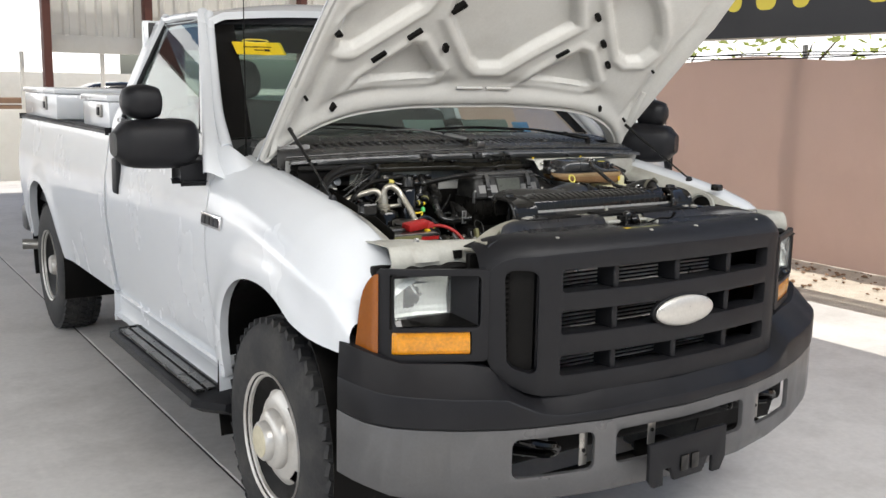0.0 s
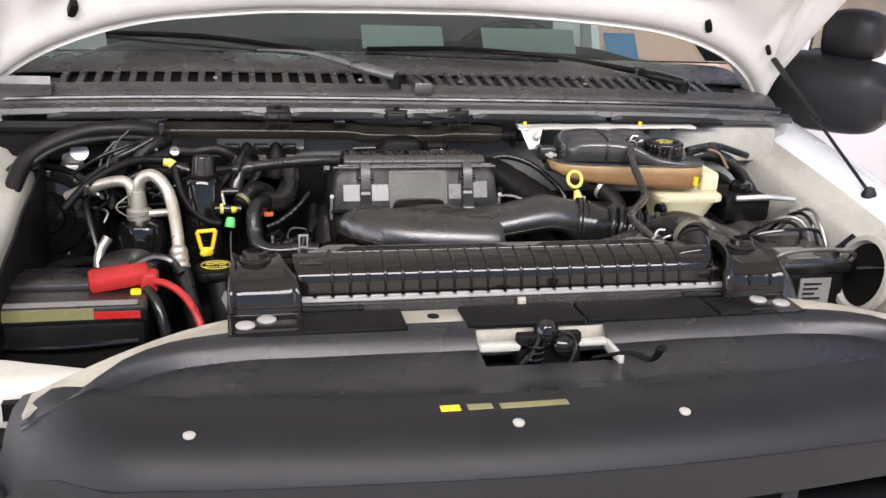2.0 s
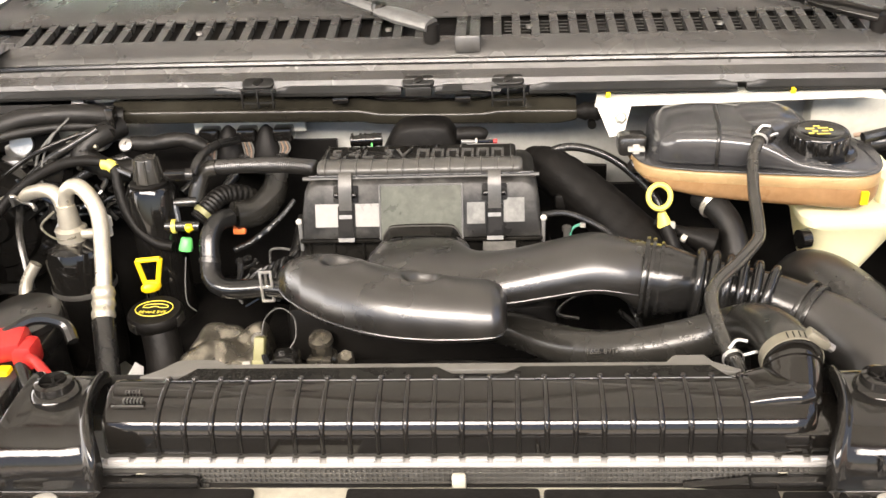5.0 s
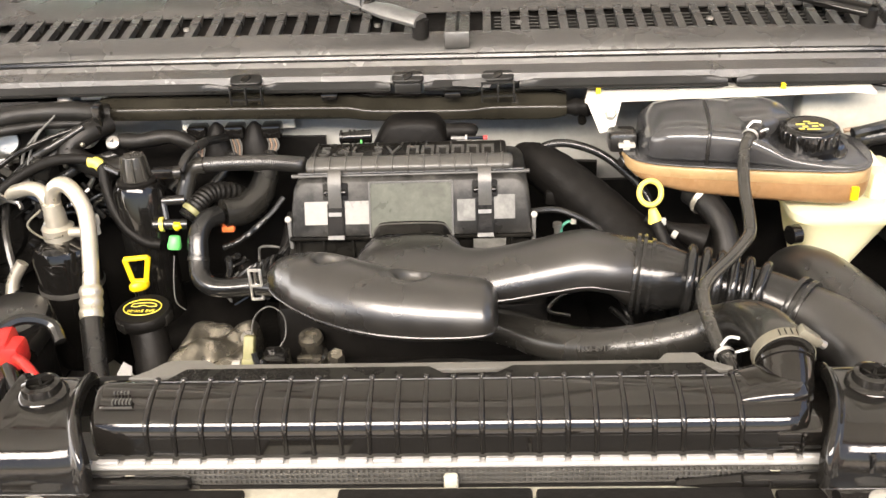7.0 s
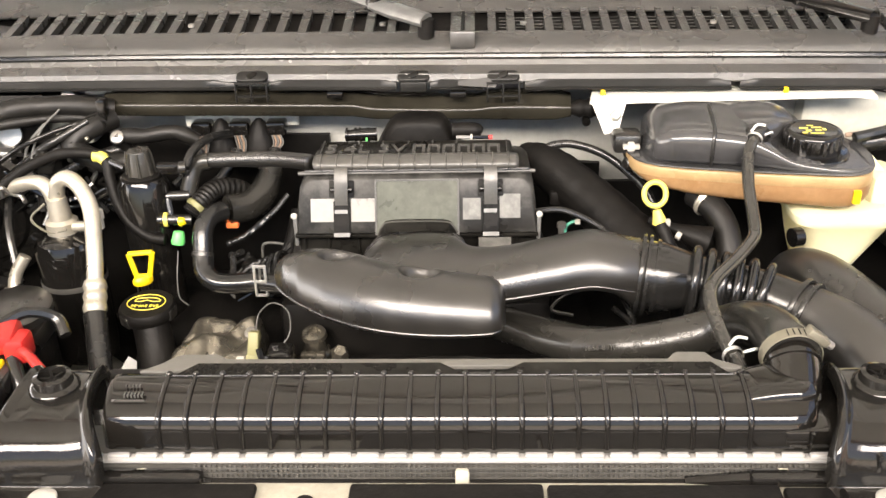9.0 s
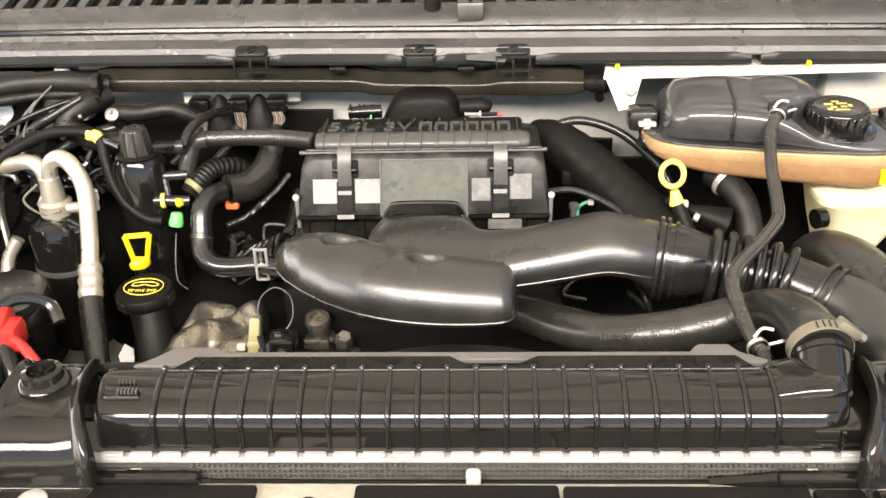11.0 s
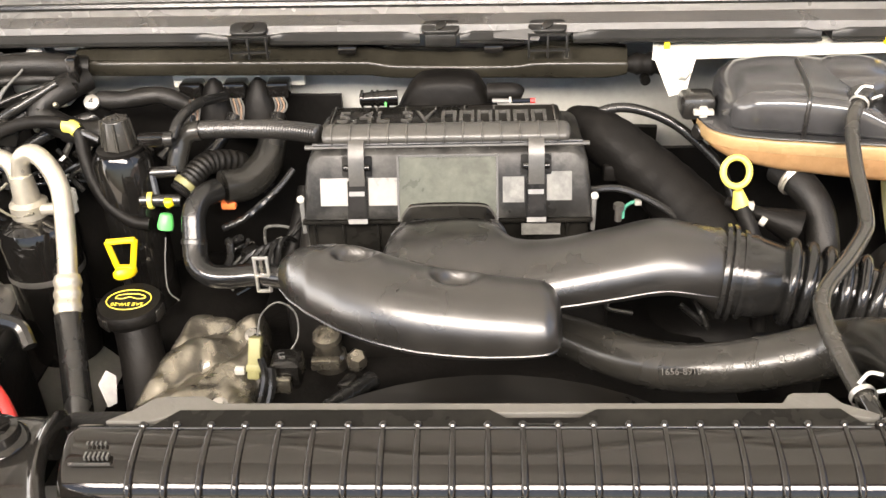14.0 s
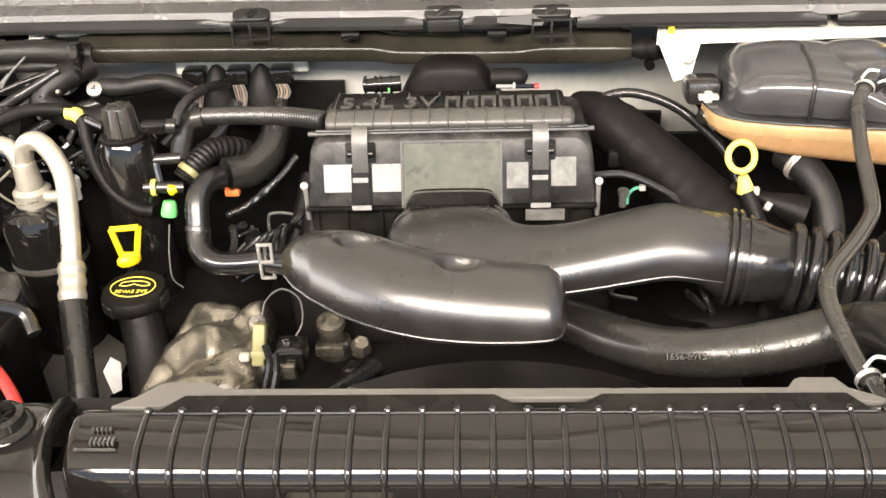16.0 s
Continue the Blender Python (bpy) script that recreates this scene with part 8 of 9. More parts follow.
    for z, x0, x1, y0, y1 in ((1.02, 0.445, 0.478, 0.826, 0.885), (1.09, 0.430, 0.495, 0.814, 0.895), (1.125, 0.421, 0.514, 0.808, 0.902), (1.158, 0.414, 0.532, 0.802, 0.906), (1.163, 0.409, 0.543, 0.797, 0.910), (1.172, 0.409, 0.543, 0.797, 0.910), (1.177, 0.416, 0.536, 0.803, 0.904)):
        loops.append([V((x, y, z)) for x, y in round_rect(x0, y0, x1, y1, 0.028)])
    part("tank", rings(bmesh.new(), loops), wax_plastic, wb, smooth=50)
    part("shoulder", box((0.506, 0.835, 1.170), (0.545, 0.902, 1.212), 0.010), wax_plastic, wb)
    part("filler_fin", plate([(0, 0), (0.035, -0.02), (0.02, -0.06), (0.0, -0.05)], 0.006, Matrix.Translation((0.512, 0.872, 1.228)) @ pose(0, 0, 0, 70, 20, -10)), wax_plastic, wb)
    part("pump_grommet", lathe([(0.012, 0), (0.012, 0.012)], (0.416, 0.802, 1.150), (-1, -0.3, 0), 16), gloss_black, wb)


def build_engine():
    en = thing("engine", (0, 0.85, 0.66), "dirty dark engine block under the intake parts", "engine")
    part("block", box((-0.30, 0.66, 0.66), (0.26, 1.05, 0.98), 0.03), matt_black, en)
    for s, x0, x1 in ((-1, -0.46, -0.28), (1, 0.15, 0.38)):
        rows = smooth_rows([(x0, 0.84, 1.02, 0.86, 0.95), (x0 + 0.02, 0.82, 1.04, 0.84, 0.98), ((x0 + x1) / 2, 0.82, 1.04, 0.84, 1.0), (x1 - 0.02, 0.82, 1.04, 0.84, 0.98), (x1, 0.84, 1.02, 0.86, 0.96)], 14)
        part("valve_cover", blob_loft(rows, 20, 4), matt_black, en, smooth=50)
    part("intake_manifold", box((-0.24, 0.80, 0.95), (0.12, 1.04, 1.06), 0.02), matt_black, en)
    for k in range(4):
        x = -0.20 + k * 0.085
        part("runner", tube([(x, 0.84, 1.07), (x, 0.93, 1.105), (x + 0.01, 1.02, 1.06)], 0.028, n=14, seg=12), satin_black, en)
    # cast front cover: stained metal with broad diagonal flutes, a rounded shoulder and bolt bosses
    rows = []
    for i in range(61):
        u = i / 60
        row = []
        for j in range(61):
            v = j / 60
            x = lerp(lerp(-0.385, -0.240, u), lerp(-0.352, -0.262, u), v)
            y = lerp(0.645, 0.825, v)
            flute = abs(math.sin(math.pi * (1.7 * u - 2.3 * v + 0.1 + 0.25 * noise.noise((u * 3, v * 3, 5))))) ** 0.8
            edge = 1 - max(abs(2 * u - 1), abs(2 * v - 1)) ** 12
            swell = math.exp(-((u - 0.30) / 0.22) ** 2 - ((v - 0.36) / 0.34) ** 2)
            z = 0.980 + 0.034 * edge + 0.014 * flute * edge + 0.014 * swell + 0.008 * noise.noise((x * 22, y * 22, 3)) + 0.004 * noise.noise((x * 60, y * 60, 8)) + 0.010 * v
            row.append(V((x, y, z)))
        rows.append(row)
    cover = part("front_cover", shell(grid(rows), 0.006), cast_metal, en, "stained cast aluminium front cover", smooth=60)
    part("cover_skirt", box((-0.366, 0.66, 0.86), (-0.245, 0.79, 0.975), 0.012), cast_metal, cover)
    for p in ((-0.283, 0.668, 1.022), (-0.270, 0.775, 1.030)):
        part("cast_boss", lathe([(0.009, -0.02), (0.009, 0.003), (0.0055, 0.004), (0.0055, 0.008), (0.0, 0.008)], p, (0, -0.4, 1), 14), steel, cover)
    part("pale_tab", plate([(0, 0), (0.009, 0.002), (0.014, 0.028), (0.006, 0.036), (-0.004, 0.024)], 0.003, Matrix.Translation((-0.386, 0.648, 1.038)) @ pose(0, 0, 0, 50, 0, 25)), wiper_grey, en)
    # thermostat tower and plug
    th = part("thermostat_tower", lathe([(0.020, 0), (0.019, 0.03), (0.0145, 0.034), (0.0145, 0.055), (0.0165, 0.057), (0.0150, 0.063), (0.009, 0.064), (0.008, 0.060), (0, 0.060)], (-0.190, 0.790, 0.968), (0, -0.2, 1), 20), cast_metal, en)
    part("tower_bracket", box((-0.206, 0.752, 0.998), (-0.174, 0.764, 1.012), 0.003), cast_metal, th)
    part("sensor_nut", lathe([(0.012, 0), (0.012, 0.012), (0.008, 0.018)], (-0.158, 0.765, 1.0), (0.2, -0.5, 1), 6), cast_metal, en)
    cn = part("olive_connector", box((-0.0065, -0.008, -0.022), (0.0065, 0.008, 0.022), 0.002, m=Matrix.Translation((-0.2545, 0.72, 1.043)) @ pose(0, 0, 0, -25, 4, 0)), olive_plastic, en, "olive plastic connector")
    part("connector_band", box((-0.008, -0.009, -0.004), (0.008, 0.009, 0.004), 0.001, m=Matrix.Translation((-0.2548, 0.716, 1.034)) @ pose(0, 0, 0, -25, 4, 0)), olive_plastic, cn)
    part("white_plug", box((-0.275, 0.706, 1.030), (-0.264, 0.714, 1.038), 0.002), screw_white, en)
    part("thin_wire", tube([(-0.252, 0.73, 1.063), (-0.248, 0.745, 1.08), (-0.232, 0.755, 1.088), (-0.214, 0.75, 1.078), (-0.212, 0.74, 1.055), (-0.222, 0.73, 1.04)], 0.0010, n=30, seg=5), print_grey, en)
    part("brass_plug", box((-0.236, 0.690, 1.018), (-0.214, 0.70, 1.036), 0.003), cast_metal, en)
    part("plug_shell", box((-0.238, 0.700, 1.015), (-0.206, 0.735, 1.045), 0.005), gloss_black, en)
    part("loom", tube([(-0.235, 0.62, 1.005), (-0.20, 0.63, 1.02), (-0.165, 0.66, 1.03), (-0.13, 0.70, 1.03)], 0.009, n=36, seg=10, ribs=(20, 0.0015, 0, 1)), rubber, en)
    for k, (x, y, z) in enumerate(((-0.26, 0.70, 0.99), (-0.25, 0.68, 1.0), (-0.24, 0.665, 1.0), (-0.27, 0.72, 1.0))):
        part("loose_wire", tube([(x, y, z), (x + 0.008, y + 0.02, z + 0.03), (x + 0.004 * k, y + 0.03, z + 0.05)], 0.004, n=10, seg=6), rubber, en)
    # oil filler
    of = thing("oil_filler", (-0.405, 0.79, 0.98), "black oil filler neck and cap with yellow print", "oil filler")
    part("neck", tube([(-0.380, 0.73, 0.97), (-0.392, 0.762, 1.01), (-0.402, 0.785, 1.05)], [0.027, 0.024, 0.023], n=12, seg=18), matt_black, of)
    ax = (0.02, -0.06, 1.0)
    cap = part("cap", lathe([(0.031, -0.012), (0.0345, -0.008), (0.0362, -0.003), (0.0362, 0.003), (0.0330, 0.008), (0.014, 0.0095), (0.0, 0.0095)], (-0.405, 0.791, 1.0585), ax, 36), matt_black, of, "black twist cap")
    for a in (20, 140, 260):
        part("grip", box((-0.010, 0.029, -0.010), (0.010, 0.0365, 0.005), 0.003, m=Matrix.Translation((-0.405, 0.791, 1.0585)) @ pose(0, 0, 0, 3.5, 0, 0) @ pose(0, 0, 0, 0, 0, a)), satin_black, cap)
    fm = Matrix.Translation((-0.4048, 0.7902, 1.0687)) @ pose(0, 0, 0, 3.5, 0, 0)
    part("oval_print", tube([fm @ V((0.0245 * math.cos(a), 0.0175 * math.sin(a), 0.0002)) for a in spread(0, 2 * math.pi, 17)], 0.0006, n=50, seg=5), yellow_print, cap)
    part("grade_print", lettering("SAE 5W-20", 0.0075, 0.0002, fm @ Matrix.Translation((0, -0.0075, 0)) @ pose(0, 0, 0, 0, 0, 180)), yellow_print, cap, smooth=0)
    can = [(x * 1.3, y * 1.2 + 0.001) for x, y in ((-0.012, 0.001), (-0.010, 0.006), (0.004, 0.0075), (0.012, 0.0045), (0.013, 0.001), (0.006, 0.0005), (0.0, 0.003), (-0.006, 0.0005))]
    part("can_print", tube([fm @ V((x, y, 0.0003)) for x, y in can + can[:1]], 0.0006, n=40, seg=4), yellow_print, cap)
    # dipsticks
    d1 = thing("oil_dipstick", (-0.42, 0.838, 1.0), "yellow triangular dipstick handle", "dipstick", group="yellow dipsticks")
    hz = lambda x, z: V((-0.420 + x, 0.836 + (z - 1.10) * 0.15, z))
    corners = [hz(-0.0085, 1.083), hz(-0.0160, 1.1135), hz(0.0160, 1.1160), hz(0.0090, 1.083)]
    frame_ = bmesh.new()
    for p, q in zip(corners, corners[1:] + corners[:1]):
        tube([p, p.lerp(q, 0.5), q], 0.0036, n=4, seg=8, bm=frame_)
    part("handle", frame_, yellow, d1)
    part("collar", lathe([(0.011, 0), (0.014, 0.003), (0.014, 0.008), (0.010, 0.012)], (-0.4205, 0.831, 1.072), (0, 0.15, 1), 20, squash=0.6), yellow, d1)
    part("stem", tube([(-0.42, 0.832, 1.074), (-0.418, 0.83, 1.03), (-0.41, 0.82, 0.98)], 0.005, n=8, seg=10), matt_black, d1)
    d2 = thing("transmission_dipstick", (0.24, 0.79, 1.0), "yellow ring dipstick handle", "dipstick", group="yellow dipsticks")
    part("ring", tube([(0.2335 + 0.0130 * math.cos(a), 0.797 + 0.006 * math.sin(a), 1.2110 + 0.0130 * math.sin(a)) for a in spread(0, 2 * math.pi, 15)], 0.0033, n=48, seg=10), pale_yellow, d2)
    part("shank", tube([(0.2365, 0.793, 1.192), (0.2395, 0.790, 1.181), (0.2405, 0.789, 1.176)], [0.005, 0.008, 0.009], n=8, seg=12), pale_yellow, d2)
    part("tube_pipe", tube([(0.241, 0.788, 1.176), (0.250, 0.775, 1.155), (0.258, 0.76, 1.13), (0.262, 0.74, 1.06)], 0.0085, n=16, seg=12), matt_black, d2)
    part("lock_tab", box((0.246, 0.782, 1.175), (0.252, 0.788, 1.183), 0.001), screw_white, d2)

    # passenger side: vapour canister with finned cap, hoses and plugs
    vc = thing("vapour_canister", (-0.42, 0.9, 1.0), "matt black canister with finned cap", "canister")
    part("can", lathe([(0.034, 0), (0.034, 0.20), (0.028, 0.21)], (-0.425, 0.905, 0.985), seg=24), gloss_black, vc)
    part("cap_skirt", lathe([(0.025, -0.002), (0.026, 0.004), (0.0245, 0.0055), (0.020, 0.006)], (-0.424, 0.903, 1.195), seg=24), matt_black, vc)
    fin = part("finned_cap", lathe([(0.0185, 0), (0.0150, 0.031), (0.0138, 0.0335), (0.0035, 0.0335), (0.003, 0.031), (0.0, 0.031)], (-0.4235, 0.903, 1.1995), seg=24), vent_grey, vc, "grey flat-topped finned cap")
    for k in range(8):
        a = k * math.pi / 4 + 0.2
        part("fin", tube([(-0.4235 + 0.0190 * math.cos(a), 0.903 + 0.0190 * math.sin(a), 1.1995), (-0.4235 + 0.0150 * math.cos(a), 0.903 + 0.0150 * math.sin(a), 1.2325)], 0.0019, n=3, seg=6), vent_grey, fin)
    part("plug", box((-0.402, 0.897, 1.200), (-0.372, 0.912, 1.214), 0.003), gloss_black, vc)
    part("plug_collar", lathe([(0.009, 0), (0.009, 0.01)], (-0.372, 0.9045, 1.207), (1, 0, 0), 12), rubber, vc)
    part("plug_lead", tube([(-0.364, 0.905, 1.207), (-0.358, 0.925, 1.222), (-0.345, 0.96, 1.226), (-0.325, 1.0, 1.218)], 0.0062, n=20, seg=10), rubber, vc)
    part("side_pipe", tube([(-0.446, 0.905, 1.207), (-0.475, 0.918, 1.214)], 0.004, n=4, seg=8), satin_black, vc)
    vl = thing("vacuum_hose", (-0.5, 0.9, 1.0), "thin black vacuum hose with yellow tape", "hose")
    part("hose_body", tube([(-0.66, 0.90, 1.14), (-0.62, 0.92, 1.18), (-0.57, 0.93, 1.208), (-0.524, 0.925, 1.2215), (-0.478, 0.92, 1.2165), (-0.468, 0.905, 1.19), (-0.460, 0.893, 1.165), (-0.443, 0.88, 1.140), (-0.417, 0.872, 1.122), (-0.395, 0.87, 1.118)], 0.0075, n=60, seg=10), matt_black, vl)
    part("yellow_tape", tube([(-0.4905, 0.9215, 1.2185), (-0.4805, 0.9203, 1.2170), (-0.4745, 0.9175, 1.2125)], 0.0082, n=8, seg=12), pale_yellow, vl)
    # breather hose with corrugated sleeve
    bh = thing("breather_hose", (-0.3, 0.88, 1.1), "grey-black breather hose with corrugated sleeve", "hose")
    part("sleeve", tube([(-0.347, 0.938, 1.203), (-0.29, 0.905, 1.218), (-0.235, 0.872, 1.231), (-0.186, 0.845, 1.2375)], 0.0080, n=384, seg=12, ribs=(48, 0.0024, 0, 1)), satin_black, bh, smooth=70)
    part("elbow", tube([(-0.338, 0.930, 1.2055), (-0.350, 0.930, 1.2035), (-0.3595, 0.928, 1.1965), (-0.365, 0.921, 1.1815), (-0.3690, 0.914, 1.1640)], 0.0118, n=24, seg=16), vent_grey, bh, "bent grey rubber elbow", smooth=70)
    part("tee", tube([(-0.405, 0.898, 1.168), (-0.365, 0.905, 1.167)], 0.007, n=4, seg=12), satin_black, bh)
    part("tee_tip", tube([(-0.422, 0.895, 1.168), (-0.404, 0.898, 1.168)], 0.0022, n=3, seg=8), steel, bh)
    part("tee_leg", tube([(-0.392, 0.897, 1.166), (-0.388, 0.888, 1.146)], 0.0045, n=4, seg=8), satin_black, bh)
    part("lower_tee", tube([(-0.405, 0.882, 1.142), (-0.360, 0.885, 1.140)], 0.0075, n=4, seg=12), satin_black, bh)
    part("tee_tip", tube([(-0.422, 0.88, 1.142), (-0.404, 0.882, 1.142)], 0.0022, n=3, seg=8), steel, bh)
    part("yellow_ring", tube([(-0.396, 0.8815, 1.142), (-0.391, 0.882, 1.142)], 0.0098, n=3, seg=12), pale_yellow, bh)
    part("yellow_wedge", tube([(-0.374, 0.880, 1.140), (-0.367, 0.878, 1.142)], [0.007, 0.004], n=3, seg=10), yellow, bh)
    part("green_plug", lathe([(0.0085, 0), (0.0095, 0.004), (0.0075, 0.016), (0.006, 0.018)], (-0.380, 0.872, 1.110), (0.15, 0.3, 1), 16), green_plastic, bh, "bright green plug")
    part("upper_hose", tube([(-0.362, 0.892, 1.146), (-0.350, 0.905, 1.158), (-0.335, 0.93, 1.165), (-0.31, 0.96, 1.150), (-0.30, 0.98, 1.12)], 0.0125, n=120, seg=14, ribs=(20, 0.0014, 0, 1)), loom_black, bh)
    part("band_clamp", lathe([(0.0135, -0.004), (0.0145, -0.003), (0.0145, 0.003), (0.0135, 0.004)], (-0.3555, 0.898, 1.153), (0.6, 0.6, 0.55), 20, cap=False), olive_plastic, bh)
    # PCV hose to the resonator
    pv = thing("ventilation_hose", (-0.3, 0.84, 1.0), "bent grey-black ventilation hose with spring clip", "hose")
    part("hose_body", tube([(-0.318, 0.89, 1.150), (-0.331, 0.872, 1.150), (-0.3375, 0.855, 1.138), (-0.337, 0.838, 1.112), (-0.333, 0.823, 1.095), (-0.318, 0.812, 1.086), (-0.295, 0.81, 1.084), (-0.262, 0.812, 1.085), (-0.225, 0.80, 1.088)], 0.0135, n=60, seg=18), rubber, pv, smooth=70)
    part("wide_hose", tube([(-0.316, 0.905, 1.145), (-0.29, 0.925, 1.142), (-0.272, 0.955, 1.155), (-0.266, 0.99, 1.185)], [0.020, 0.021, 0.016], n=24, seg=14), hose_grey, pv)
    part("orange_tab", box((-0.319, 0.895, 1.121), (-0.302, 0.905, 1.130), 0.002), orange_plastic, pv, "orange locking tab")
    part("thin_loom", tube([(-0.315, 0.875, 1.108), (-0.29, 0.885, 1.116), (-0.255, 0.905, 1.14), (-0.235, 0.92, 1.16)], 0.0038, n=50, seg=8, ribs=(24, 0.0012, 0, 0.6)), rubber, pv)
    sc = part("spring_clip", box((-0.2642, 0.7960, 1.0725), (-0.2606, 0.7995, 1.1175), 0.0010), aluminium, pv, "bright steel spring clip")
    part("clip_side", box((-0.2504, 0.7960, 1.0725), (-0.2468, 0.7995, 1.1175), 0.0010), aluminium, sc)
    for z in (1.0742, 1.0940, 1.1158):
        part("clip_rung", box((-0.2615, 0.7957, z - 0.0017), (-0.2495, 0.7990, z + 0.0017), 0.0005), aluminium, sc)
    part("clip_tongue", box((-0.2572, 0.7970, 1.0940), (-0.2538, 0.7990, 1.1158), 0.0006), steel, sc)
    part("band_clamp", lathe([(0.0136, -0.0030), (0.0146, -0.0024), (0.0146, 0.0024), (0.0136, 0.0030)], (-0.3372, 0.838, 1.1120), (0.05, 0.55, 0.85), 24, cap=False), hose_grey, pv, "dark ring clamp")
    for k in range(5):
        part("loose_lead", tube([(-0.30 + 0.012 * k, 0.85, 1.07), (-0.275 + 0.008 * k, 0.865, 1.085 + 0.004 * k), (-0.262 + 0.01 * k, 0.87 + 0.008 * k, 1.06)], 0.003, n=12, seg=6), rubber, pv)
    part("hanging_wire", tube([(-0.378, 0.862, 1.105), (-0.379, 0.845, 1.075), (-0.377, 0.835, 1.05), (-0.365, 0.83, 1.04)], 0.0009, n=16, seg=5), print_grey, pv)
    part("standing_hose", tube([(-0.245, 0.87, 1.06), (-0.232, 0.90, 1.10), (-0.225, 0.93, 1.13)], 0.010, n=14, seg=10), matt_black, pv)

    # plugs that hang from the conduit
    for k, x in enumerate((-0.372, -0.318, -0.265)):
        x += 0.0
        pl = thing("harness_plug", (x, 1.03, 1.2), "black harness plug with copper-coloured wires", "electrical plug", group="plugs under the conduit")
        part("shell", box((x - 0.014, 1.018, 1.206), (x + 0.014, 1.045, 1.226), 0.004), gloss_black, pl)
        for j in range(5):
            d = (j - 2) * 0.0030
            part("wire", tube([(x + d, 1.020, 1.208), (x + d * 1.1 + 0.004, 1.013, 1.198), (x + d * 0.6 + 0.010 * (1 - (k == 2)) - 0.004, 1.004, 1.186)], 0.0013, n=8, seg=6), copper_wire if j % 2 else print_grey, pl)
        part("boot", tube([(x - 0.001, 1.008, 1.190), (x - 0.012 + 0.012 * (k == 2), 0.985, 1.172), (x - 0.03 + 0.03 * (k == 2), 0.96, 1.155 - 0.02 * (k == 2))], 0.0085, n=14, seg=10), rubber, pl)
    for x in (-0.345, -0.29):
        single("cone_boot", lathe([(0.030, 0), (0.024, 0.03), (0.010, 0.058), (0.004, 0.064)], (x, 1.03, 1.165), seg=16), matt_black, "dark rubber cone boot under the conduit", "rubber boot", at=(x, 1.04, 1.165))
    single("bulkhead_plate", box((-0.40, 1.045, 1.212), (-0.235, 1.052, 1.246), 0.003), shelf_paint_lit, "cream bulkhead plate behind the plugs", "plate", at=(-0.32, 1.057, 1.19))
    st = thing("numbered_cap", (-0.478, 0.975, 1.2), "silver screw cap marked with a four", "cap")
    part("disc", lathe([(0.0092, 0), (0.0092, 0.004), (0.0080, 0.005)], (-0.474, 0.972, 1.2245), (0, -0.8, 0.6), 24), steel, st)
    part("number", lettering("4", 0.012, 0.0004, Matrix.Translation((-0.474, 0.9678, 1.2278)) @ pose(0, 0, 0, 53, 0, 0)), trim_black, st, smooth=0)
    part("post", tube([(-0.478, 0.975, 1.222), (-0.47, 0.985, 1.205), (-0.46, 0.99, 1.18)], 0.009, n=8), matt_black, st)


